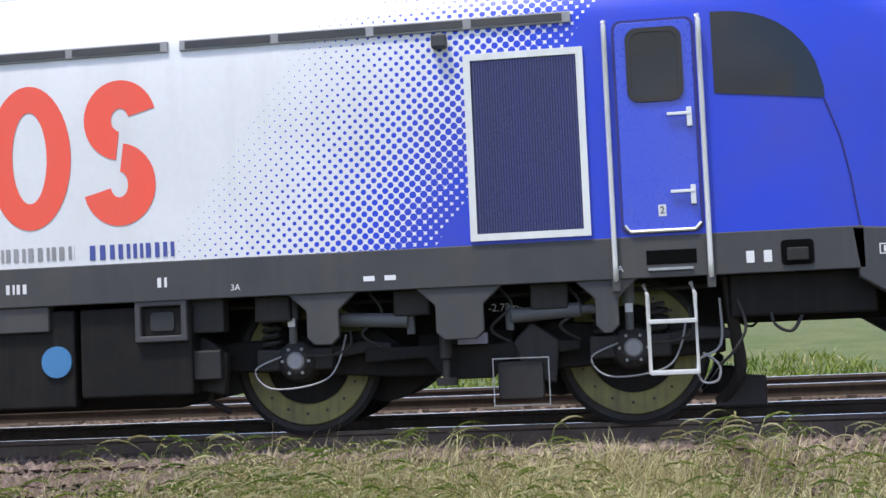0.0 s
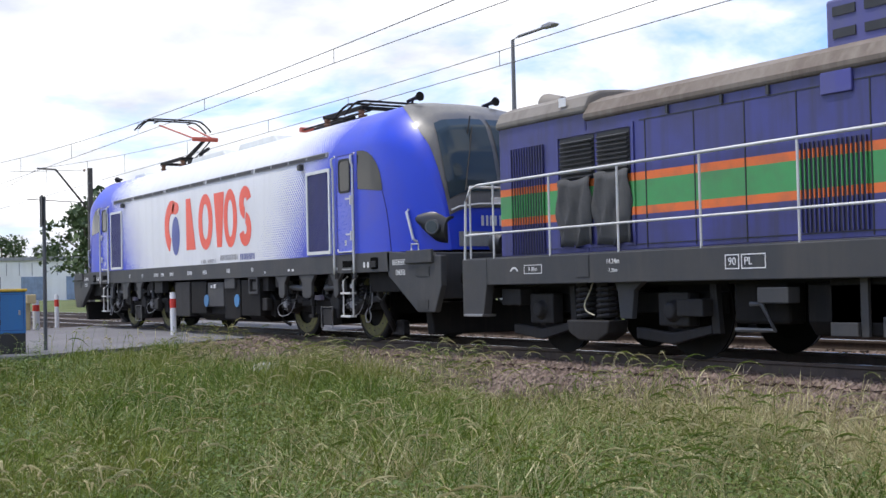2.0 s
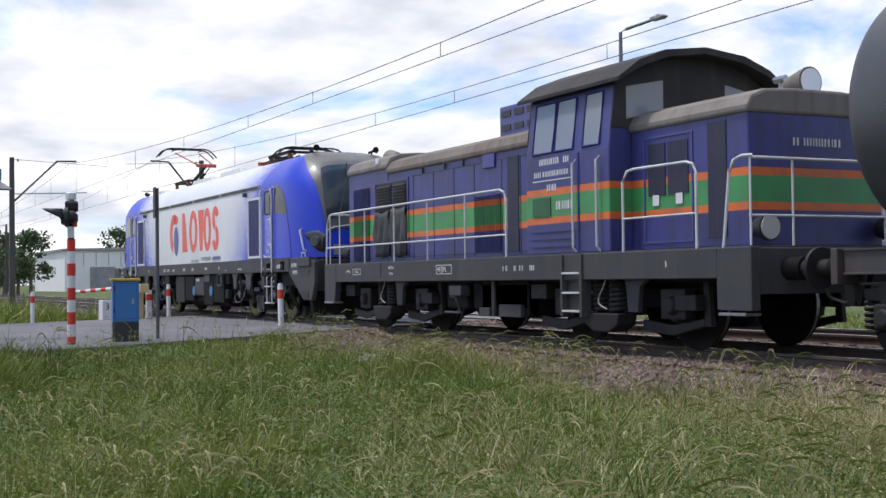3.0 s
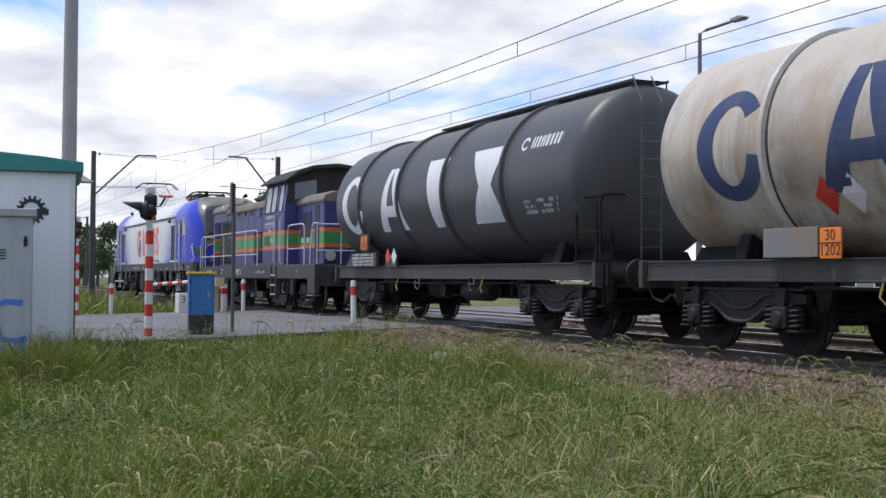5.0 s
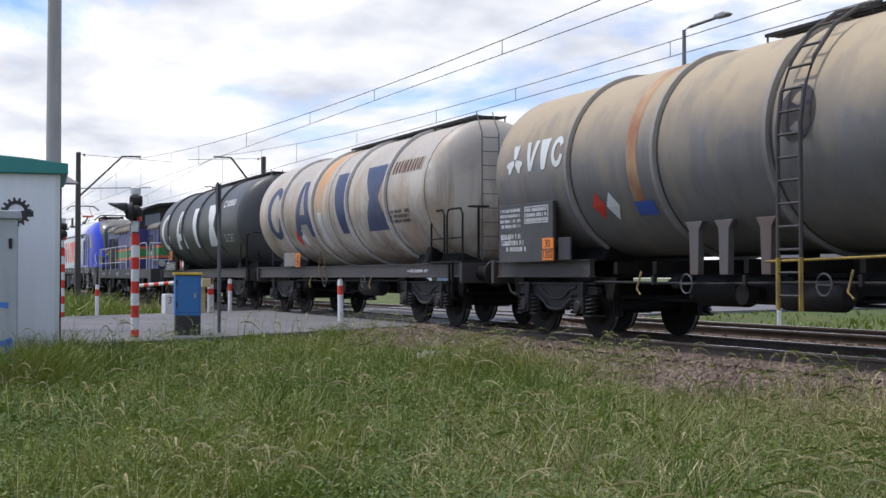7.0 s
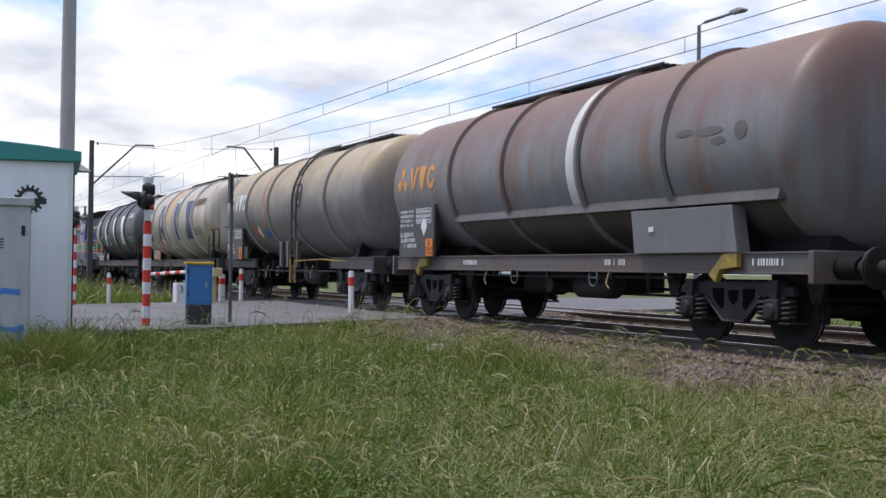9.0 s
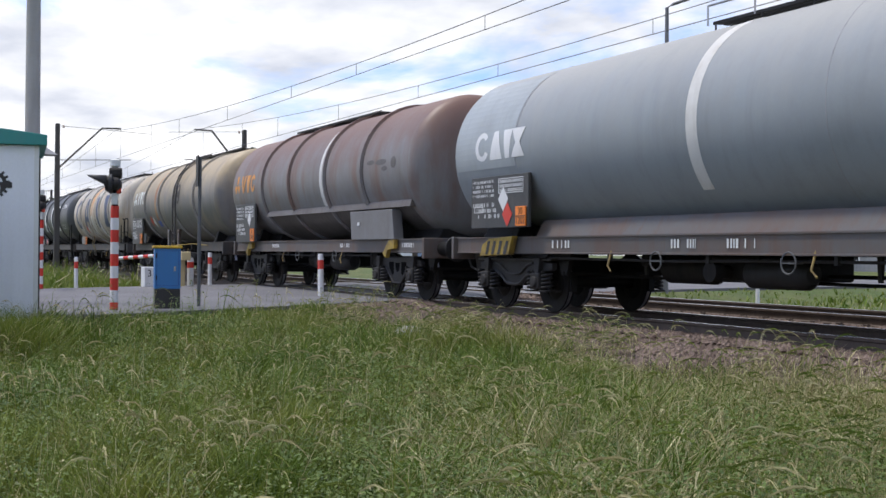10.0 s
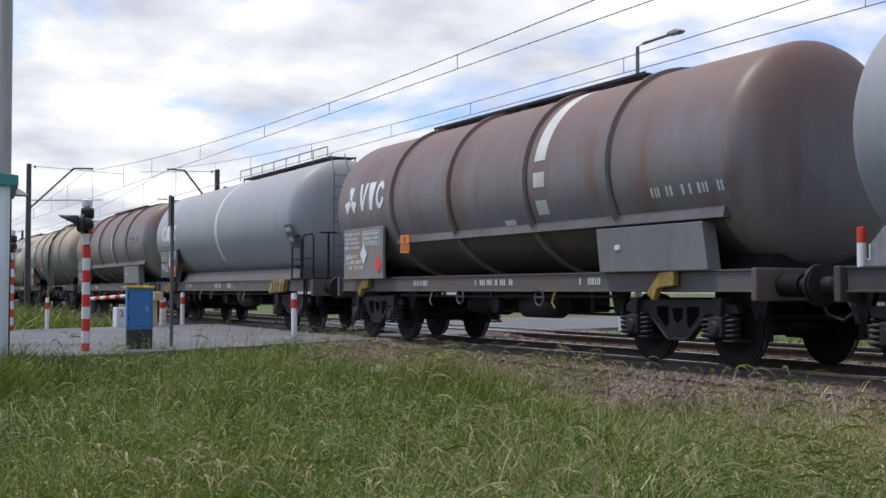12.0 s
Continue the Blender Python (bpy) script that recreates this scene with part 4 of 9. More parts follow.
M_LEDGE = material("grimy jacket edge", (0.13, 0.12, 0.115), 0.6, dirt=(0.07, 0.05, 0.042), amount=0.6)
M_REPAINT = material("faded pale blue grey paint", (0.34, 0.37, 0.385), 0.5, dirt=(0.25, 0.265, 0.27), amount=0.5)


def paint_band(t, x, w, mat, a0=-175, a1=175):
    part("painted_band", hoop(x, w, TANK_R + 0.002, TANK_R + 0.006, a0, a1), mat, t, smooth=True)


def jacket_ledge(w, t, x0, x1, box_at):
    """Upper insulation jacket that ends in a ledge, with a lighter sheet box below it."""
    zl = 1.94
    y = -math.sqrt((TANK_R + 0.05) ** 2 - (zl - TANK_Z) ** 2)
    part("jacket_ledge", Shape().prism_x([(y - 0.05, zl - 0.05), (y + 0.12, zl - 0.05), (y + 0.10, zl + 0.10), (y - 0.01, zl + 0.10)], x0, x1), M_LEDGE, t, "thin grimy jacket ledge", bevel=0.01)
    # darker skin from below the ledge round to the tank's foot
    part("lower_tank_skin", hoop((x0 + x1) / 2, x1 - x0 - 0.3, TANK_R + 0.003, TANK_R + 0.006, -180, -124, 16), M_LOWSKIN, t, "darker strip of tank skin below the ledge", smooth=True)
    a, b = box_at
    part("sheet_box", Shape().prism([(a, 1.86), (b, 1.86), (b + 0.12, 1.24), (a + 0.1, 1.24)], -1.34, -1.12), M_JACKET, w, "pale grey sheet metal box", bevel=0.012)
    part("latch", Shape().box(a + 0.5, a + 0.62, -1.36, -1.335, 1.55, 1.62), M_WHITE, w)


def wagons():
    # the black tank wagon
    w, t = tank_wagon("black tank wagon with large white brand shapes", 17.85, 13.85, (2.15, 11.6), (0.75, 13.1), P_BLACKTANK, M_FRAMEDARK, (2.75, 5.2, 7.6, 10.2), None, "cast", (5.0, 12.8), True)
    big_marks(t, (2.3, 4.75, 7.2, 9.55), 2.0, 3.36, M_WHITE, 1.4)
    hazard_plate(w, 3.0, -1.40, 1.78)
    part("plate_holder", Shape().box(2.74, 3.26, -1.385, -1.33, 1.58, 1.98), M_FRAMEDARK, w, bevel=0.01)
    for k in range(4):
        part("stencil_row", bars_of_text(at_flat(-1.395), 2.2, 3.6, 1.28 + 0.075 * k, 0.05, 40 + k), M_WHITE, w)
    part("name_board", Shape().prism([(1.7, 1.24), (3.75, 1.24), (3.75, 1.55), (2.1, 1.55)], -1.385, -1.3), M_FRAMEDARK, w, bevel=0.01)
    diamond(w, 4.35, 1.45, at_flat(-1.33), 0.16, M_RED)
    diamond(w, 4.72, 1.45, at_flat(-1.33), 0.16, M_WHITE, label="white hazard diamond")
    part("diamond_holder", Shape().box(4.2, 4.87, -1.325, -1.28, 1.22, 1.48), M_FRAMEDARK, w)
    part("painted_sign", ring_on(lambda a, b: on_tank(a, b, .007), 10.95, 3.3, 0.14, 0.12, 0.05, 0.05, 20, 320, 12), M_WHITE, t)
    part("stencil_row", bars_of_text(lambda a, b: on_tank(a, b, .007), 11.2, 12.25, 3.3, 0.20, 3, 1.0), M_WHITE, t)
    for k in range(3):
        part("stencil_row", bars_of_text(lambda a, b: on_tank(a, b, .007), 11.0, 12.2, 2.3 - 0.09 * k, 0.06, 50 + k, 0.6), M_WHITE, t)
    # the beige tank wagon
    w, t = tank_wagon("stained beige tank wagon with large navy brand shapes", 31.7, 15.35, (2.72, 12.5), (1.05, 13.75), P_BEIGE, M_FRAMEDARK, (3.65, 6.22, 8.78, 11.2), P_BEIGERING, "cast", (6.0, 13.4), True)
    big_marks(t, (2.98, 5.38, 8.3, 10.5), 2.0, 3.42, M_NAVY, 1.4)
    part("stencil_row", bars_of_text(lambda a, b: on_tank(a, b, .007), 11.45, 13.0, 3.28, 0.26, 5, 1.0), M_RUST, t)
    part("painted_sign", ring_on(lambda a, b: on_tank(a, b, .007), 11.2, 3.28, 0.15, 0.14, 0.06, 0.05, 20, 320, 12), M_RUST, t)
    hazard_plate(w, 4.78, -1.36, 1.42, 0.36, 0.36)
    part("plate_board", Shape().box(3.55, 4.55, -1.36, -1.32, 1.26, 1.62), M_BOARDGREY, w, bevel=0.008)
    diamond(t, 4.6, 1.98, lambda a, b: on_tank(a, b, .01), 0.2, M_RED)
    diamond(t, 5.05, 1.98, lambda a, b: on_tank(a, b, .01), 0.2, M_WHITE, label="white hazard diamond")
    for k in range(3):
        part("stencil_row", bars_of_text(lambda a, b: on_tank(a, b, .007), 11.0, 12.4, 2.35 - 0.1 * k, 0.07, 60 + k, 0.6), M_BLACK, t)
    part("stencil_row", bars_of_text(at_flat(-1.235), 11.9, 13.0, 1.1, 0.06, 71), M_WHITE, w)
    paint_band(t, 6.72, 0.28, M_BAND, -138, -96)
    for k in (7.5, 13.3):
        part("weld_seam", hoop(k, 0.03, TANK_R + 0.001, TANK_R + 0.006), M_GRIME, t, "dirty weld seam")
    for k in (6.3, 6.7):
        part("drain_pipe", Shape().tube([(k, -1.2, 0.9), (k, -1.3, 1.2), (k + 0.25, -1.33, 1.62)], 0.014, 6), M_DIMYELLOW, w)
    # the two-tone wagon
    w, t = tank_wagon("grey tank wagon with an ochre top and a side ladder", 47.05, 15.0, (2.58, 12.6), (0.75, 14.2), P_TWOTONE, M_FRAMEDARK, (3.62, 6.0, 8.42, 11.2), P_GREYRING, "cast", (7.0, 13.0), False, stub=3.9)
    star_mark(t, 1.82, 2.93, 0.27, M_OFFWHITE)
    small_marks(t, 2.2, 2.72, 0.50, M_OFFWHITE, 0.42)
    b = data_board(w, 1.2, 3.1, 1.22, 2.2, M_BOARD, 101)
    hazard_plate(w, 3.0, -1.46, 1.42, 0.36, 0.36)
    part("plate_holder", Shape().box(3.22, 3.6, -1.40, -1.36, 1.24, 1.6), M_SKIRT, w, bevel=0.008)
    paint_band(t, 5.42, 0.27, M_RUSTBAND, -125, -20)
    part("blue_label", bar_on(lambda a, c: on_tank(a, c, .008), 5.26, 5.75, 1.86, 2.06, n=4), material("blue label", (0.04, 0.09, 0.35), 0.5), t)
    diamond(t, 4.3, 2.05, lambda a, c: on_tank(a, c, .01), 0.18, M_RED)
    diamond(t, 4.68, 2.03, lambda a, c: on_tank(a, c, .01), 0.18, M_WHITE, label="white hazard diamond")
    for k in (6.6, 7.25, 8.1):
        part("tank_bracket", Shape().prism([(k - 0.20, 1.72), (k + 0.20, 1.72), (k + 0.11, 1.60), (k + 0.09, 1.0), (k - 0.09, 1.0), (k - 0.11, 1.60)], -1.22, -1.12), M_FRAMEGREY, w, bevel=0.01)
    climb = [(-1.56, 0.6), (-1.56, 2.75), (-1.50, 3.15), (-1.34, 3.55), (-1.06, 3.92), (-0.66, 4.18), (-0.32, 4.28)]
    lad = part("side_ladder", Shape().tube([(8.75, y, z) for y, z in climb], 0.026, 6), M_FRAMEDARK, w, "dark side ladder with yellow feet")
    part("ladder_rail", Shape().tube([(9.15, y, z) for y, z in climb], 0.026, 6), M_FRAMEDARK, lad)
    for i in range(13):
        z = 0.75 + 0.27 * i
        y = float(np.interp(z, [c[1] for c in climb], [c[0] for c in climb]))
        part("rung", Shape().tube([(8.75, y, z), (9.15, y, z)], 0.018, 6), M_FRAMEDARK, lad)
    for x in (8.75, 9.15):
        part("ladder_foot", Shape().tube([(x, -1.562, 0.58), (x, -1.562, 1.2)], 0.030, 6), M_HAZYELLOW, lad)
    part("round_patch", disc_on(lambda a, c: on_tank(a, c, .006), 8.95, 2.9, 0.32, 0.34), M_FRAMEDARK, t)
    part("yellow_rail", Shape().tube([(8.2, -1.3, 1.16), (10.5, -1.3, 1.2), (12.5, -1.3, 1.15)], 0.018, 6), M_HAZYELLOW, w)
    # first rusty wagon
    at_low = lambda a, c: on_tank(a, c, .005)
    w, t = tank_wagon("grey tank wagon rusting brown with a white band", 62.0, 14.85, (2.44, 12.4), (0.65, 14.2), P_RUSTY, M_FRAMEGREY, (3.95, 6.22, 8.9, 11.25), None, "plate", (3.5, 9.6), False)
    star_mark(t, 1.55, 2.82, 0.27, M_FADEDORANGE)
    small_marks(t, 1.95, 2.60, 0.48, M_FADEDORANGE, 0.44)
    b = data_board(w, 1.35, 3.2, 1.22, 2.28, M_BOARD, 111)
    hazard_plate(w, 3.0, -1.445, 1.42, 0.34, 0.34)
    diamond(w, 2.7, 1.85, at_flat(-1.44), 0.17, M_WHITE, label="white hazard diamond")
    paint_band(t, 8.66, 0.28, M_BAND, -122, 60)
    paint_band(t, 8.72, 0.20, M_FRAMEGREY, -172, -124)
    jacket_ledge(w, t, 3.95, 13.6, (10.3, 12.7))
    for px, pz, rx, rz in ((11.78, 2.86, 0.22, 0.05), (12.35, 2.84, 0.30, 0.06), (12.55, 2.70, 0.16, 0.05), (13.02, 2.80, 0.14, 0.12)):
        part("worn_patch", disc_on(at_low, px, pz, rx, rz, 14), M_SCUFF, t, "faint scuffed patch of darker paint")
    for x in (2.1, 12.3):
        part("tie_down_hook", Shape().prism([(x - 0.1, 0.95), (x + 0.2, 1.22), (x + 0.5, 1.25), (x + 0.5, 1.05), (x + 0.15, 1.02), (x + 0.05, 0.85)], -1.33, -1.24), M_HAZYELLOW, w, "worn yellow lashing hook", bevel=0.01)
    for x in (4.2, 9.4, 13.0):
        part("stencil_row", bars_of_text(at_flat(-1.234), x, x + 0.6, 1.12, 0.09, int(x * 10)), M_WHITE, w)
    # the blue grey wagon
    w, t = tank_wagon("blue grey tank wagon with a white band and roof railing", 76.85, 16.2, (2.65, 13.55), (0.7, 14.6), P_BLUEGREY, M_FRAMEGREY, (), None, "cast", (7.1, 14.2), True, True)
    at = lambda a, c: on_tank(a, c, .008)
    x = 2.15
    s = ring_on(at, x, 2.80, 0.26, 0.25, 0.12, 0.09, 40, 330, 14)
    part("brand_shape", s, M_WHITE, t, "open ring of a brand mark")
    part("brand_shape", bar_on(at, x + 0.28, x + 0.72, 2.56, 3.04, x + 0.42, x + 0.58), M_WHITE, t, "wedge of a brand mark")
    part("brand_shape", bar_on(at, x + 0.84, x + 0.98, 2.56, 3.04, x + 0.76, x + 1.06), M_WHITE, t, "hammer shape of a brand mark")
    part("brand_shape", bar_on(at, x + 1.05, x + 1.5, 2.56, 2.80, x + 1.2, x + 1.35, n=4), M_WHITE, t, "half bow of a brand mark")
    part("brand_shape", bar_on(at, x + 1.2, x + 1.35, 2.80, 3.04, x + 1.05, x + 1.5, n=4), M_WHITE, t, "half bow of a brand mark")
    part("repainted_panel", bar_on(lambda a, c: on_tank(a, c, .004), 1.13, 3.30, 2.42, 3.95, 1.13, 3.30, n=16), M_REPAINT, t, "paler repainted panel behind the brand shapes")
    for k in (3.34, 10.6):
        part("weld_seam", hoop(k, 0.02, TANK_R + 0.001, TANK_R + 0.004), M_BAR, t, "thin weld seam")
    paint_band(t, 8.12, 0.24, M_BAND, -128, 60)
    data_board(w, 1.75, 3.8, 1.40, 2.28, M_BOARD, 121, -1.42)
    hazard_plate(w, 3.6, -1.475, 1.58, 0.34, 0.32)
    diamond(w, 2.95, 1.88, at_flat(-1.458), 0.18, M_WHITE, label="white hazard diamond")
    diamond(w, 3.1, 1.62, at_flat(-1.459), 0.18, M_RED)
    p = part("data_plate", Shape().strip([at(14.0 + 0.12 * i / 6, 2.0 + 0.55 * (1 - i / 6)) for i in range(7)], [at(14.5 + 0.12 * i / 6, 2.0 + 0.55 * (1 - i / 6)) for i in range(7)]), M_BOARD, t, "black data plate")
    part("stencil_row", bars_of_text(lambda a, c: on_tank(a, c, .012), 14.08, 14.45, 2.43, 0.10, 131, 0.95), M_WHITE, p)
    part("stencil_row", bars_of_text(lambda a, c: on_tank(a, c, .012), 14.15, 14.5, 2.2, 0.12, 132, 0.95), M_WHITE, p)
    sign = part("warning_board", Shape().box(14.70, 14.73, 0.02, 0.34, 2.75, 3.35), M_BOARD, w, "black warning board on the tank end", bevel=0.006)
    part("board_bracket", Shape().tube([(14.55, 0.18, 3.05), (14.71, 0.18, 3.05)], 0.02, 6), M_UNDER2, sign)
    part("warning_triangle", Shape().add([(14.733, 0.06, 3.08), (14.733, 0.30, 3.08), (14.733, 0.18, 3.29)], [(0, 1, 2)]), M_HAZYELLOW, sign, "yellow warning triangle")
    part("warning_plate", Shape().add([(14.733, 0.08, 2.82), (14.733, 0.28, 2.82), (14.733, 0.28, 3.00), (14.733, 0.08, 3.00)], [(0, 1, 2, 3)]), M_ORANGE, sign, "small orange plate")
    part("tank_cradle", Shape().prism_x([(-1.2, 1.24), (-1.05, 1.52), (1.05, 1.52), (1.2, 1.24)], 3.6, 14.4), M_FRAMEGREY, w, bevel=0.02)
    for x in (1.9, 12.6):
        tie = part("striped_bracket", Shape().prism([(x, 0.92), (x + 0.1, 1.12), (x + 0.35, 1.22), (x + 1.2, 1.26), (x + 1.05, 0.95)], -1.36, -1.25), M_HAZYELLOW, w, "yellow and black striped bracket", bevel=0.01)
        for i in range(4):
            part("black_stripe", Shape().add([(x + 0.22 + 0.22 * i, -1.365, 0.95), (x + 0.32 + 0.22 * i, -1.365, 0.95), (x + 0.42 + 0.22 * i, -1.365, 1.18), (x + 0.32 + 0.22 * i, -1.365, 1.18)], [(0, 1, 2, 3)]), M_BLACK, tie)
    for x in (4.2, 7.4, 8.6):
        part("stencil_row", bars_of_text(at_flat(-1.234), x, x + 0.55, 1.12, 0.12, int(x * 11)), M_OFFWHITE, w)
    # second rusty wagon
    w, t = tank_wagon("dark grey tank wagon rusting brown with a broken white band", 93.36, 14.8, (2.3, 12.35), (0.65, 14.15), P_RUSTY2, M_FRAMEGREY, (3.82, 6.27, 8.94, 11.24), None, "plate", (3.4, 10.6), False)
    star_mark(t, 1.75, 2.82, 0.30, M_WHITE)
    small_marks(t, 2.2, 2.60, 0.56, M_WHITE, 0.42)
    data_board(w, 1.35, 3.4, 1.22, 2.25, M_BOARDGREY, 141, -1.41, M_OFFWHITE)
    diamond(w, 2.45, 1.72, at_flat(-1.455), 0.18, M_WHITE, label="white hazard diamond")
    diamond(w, 3.2, 1.50, at_flat(-1.455), 0.17, M_RED)
    hazard_plate(w, 4.45, -1.44, 1.86, 0.38, 0.34)
    for a0, a1 in ((-80, 50), (-96, -87), (-113, -104)):
        paint_band(t, 9.38, 0.32, M_BAND, a0, a1)
    paint_band(t, 9.45, 0.2, M_FRAMEGREY, -170, -124)
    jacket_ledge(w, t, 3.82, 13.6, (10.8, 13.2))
    part("arrow_label", bar_on(at, 8.1, 8.45, 1.98, 2.12, n=3), M_OFFWHITE, t)
    for k in range(5):
        part("stencil_row", bars_of_text(at, 12.2 + 0.33 * k, 12.4 + 0.33 * k, 2.28, 0.13, 150 + k, 0.9), M_OFFWHITE, t)
    for x in (1.9, 12.1):
        part("tie_down_hook", Shape().prism([(x - 0.1, 0.95), (x + 0.2, 1.22), (x + 0.5, 1.25), (x + 0.5, 1.05), (x + 0.15, 1.02), (x + 0.05, 0.85)], -1.33, -1.24), M_HAZYELLOW, w, "worn yellow lashing hook", bevel=0.01)
    for x in (4.4, 6.9, 7.6, 10.2):
        part("stencil_row", bars_of_text(at_flat(-1.234), x, x + 0.6, 1.12, 0.10, int(x * 12)), M_OFFWHITE, w)
    # the wagon that follows
    w, t = tank_wagon("pale grey tank wagon at the end of the view", 108.18, 14.8, (2.2, 12.4), (0.75, 14.1), P_BLUEGREY, M_FRAMEDARK, (), "cast", (4.0, 10.0), False)
    part("tail_post", Shape().lathe((0.94, -1.2, 1.24), [(0.001, 0), (0.05, 0), (0.05, 0.26), (0.001, 0.26)], 14), M_WHITE, w, "white foot of a striped end post", smooth=True)
    part("tail_post_top", Shape().lathe((0.94, -1.2, 1.50), [(0.001, 0), (0.05, 0), (0.05, 0.17), (0.001, 0.18)], 14), M_RED, w, "red head of a striped end post", smooth=True)


wagons()


# ---------------------------------------------------------------- electric locomotive
SECTION = [(1.0, 0.0), (1.0, 0.2), (1.0, 0.45), (1.0, 0.70), (0.985, 0.745), (0.94, 0.80), (0.86, 0.87), (0.74, 0.94), (0.58, 0.98), (0.3, 0.998), (0.0, 1.0)]
NOSE = [(7.6, 3.98), (8.05, 3.99), (8.4, 3.90), (8.75, 3.72), (9.03, 3.48), (9.20, 3.10), (9.31, 2.66), (9.37, 2.35), (9.43, 1.95), (9.46, 1.5)]


def nose_height(u):
    u = abs(u)
    return float(np.interp(u, [0] + [a for a, _ in NOSE], [3.98] + [b for _, b in NOSE]))


def nose_width(u):
    a = max(0.0, (abs(u) - 7.7) / 1.76)
    return 1.494 - 0.50 * a ** 2.6


def body_point(u, k, out=0.0):
    """A point of the locomotive's skin: u along it, k from 0 (near foot) over the roof to 20 (far foot)."""
    i = k if k <= 10 else 20 - k
    lo = int(min(9, math.floor(i)))
    f = i - lo
    y, z = [SECTION[lo][j] + (SECTION[lo + 1][j] - SECTION[lo][j]) * f for j in (0, 1)]
    w, h = nose_width(u), nose_height(u)
    s = -1 if k <= 10 else 1
    p = Vector((u, s * y * w, 1.5 + (h - 1.5) * z))
    if out:
        p += Vector((math.copysign(out, u) * min(1, max(0, (abs(u) - 8) / 1.0)), s * out * y, out * z))
    return p


def loco_livery():
    m, n, l, b = nodes_of("white and blue locomotive paint with halftone dots")
    flat, raw = coords(n, l)
    s = n.new("ShaderNodeSeparateXYZ")
    l.new(raw, s.inputs[0])
    ax = math_node(n, l, "ABSOLUTE", s.outputs[0])
    # slanted edge of the solid blue
    edge = math_node(n, l, "MULTIPLY_ADD", s.outputs[2], 0.72, 6.42 - 3.3 * 0.72)
    g = math_node(n, l, "DIVIDE", math_node(n, l, "SUBTRACT", ax, math_node(n, l, "SUBTRACT", edge, 2.26)), 2.26)
    p = 0.088
    a = math_node(n, l, "DIVIDE", math_node(n, l, "ADD", s.outputs[0], s.outputs[2]), p)
    c = math_node(n, l, "DIVIDE", math_node(n, l, "SUBTRACT", s.outputs[0], s.outputs[2]), p)
    fa = math_node(n, l, "SUBTRACT", math_node(n, l, "FRACT", a), 0.5)
    fc = math_node(n, l, "SUBTRACT", math_node(n, l, "FRACT", c), 0.5)
    d = math_node(n, l, "SQRT", math_node(n, l, "ADD", math_node(n, l, "MULTIPLY", fa, fa), math_node(n, l, "MULTIPLY", fc, fc)))
    r = math_node(n, l, "MULTIPLY_ADD", g, 0.50, 0.05)
    dots = math_node(n, l, "LESS_THAN", d, r)
    on = math_node(n, l, "GREATER_THAN", g, 0.0)
    mask = math_node(n, l, "MAXIMUM", math_node(n, l, "MULTIPLY", dots, on), math_node(n, l, "GREATER_THAN", g, 1.0))
    white, fine, _ = weather(n, l, (0.66, 0.665, 0.675), (0.50, 0.50, 0.485), 0.35, True, 0.8)
    blue = mix_node(n, l, ramp_node(n, l, noise_node(n, l, flat, 1.2, 5), 0.4, 0.75), BLUE, (0.04, 0.055, 0.42))
    l.new(mix_node(n, l, mask, white, blue), b.inputs["Base Color"])
    l.new(math_node(n, l, "MULTIPLY_ADD", fine, 0.15, 0.3), b.inputs["Roughness"])
    b.inputs["Coat Weight"].default_value, b.inputs["Coat Roughness"].default_value = 0.15, 0.2
    b.inputs["Specular IOR Level"].default_value = 0.3
    bump(n, l, noise_node(n, l, flat, 1.4, 2), 0.04, 0.05, b)
    return m


M_LIVERY = loco_livery()
M_LAMP = material("clear lamp glass", (0.75, 0.75, 0.72), 0.12, 0.3, amount=0.05, relief=0)


def nose_patch(c, u0, u1, ktop, kfoot, kmid, out, half=None, nu=16, nk=16):
    """A patch of the nose that widens towards its foot; half 0 or 1 takes one pane only."""
    vs = []
    for i in range(nu + 1):
        f = i / nu
        e = ktop + (kfoot - ktop) * f
        lo, hi = (e, 20 - e) if half is None else (e, 9.88) if half == 0 else (10.12, 20 - e)
        vs += [body_point(c * (u0 + (u1 - u0) * f), lo + (hi - lo) * j / nk, out) for j in range(nk + 1)]
    m = nk + 1
    return Shape().add(vs, [(i * m + j, i * m + j + 1, (i + 1) * m + j + 1, (i + 1) * m + j) for i in range(nu) for j in range(nk)])


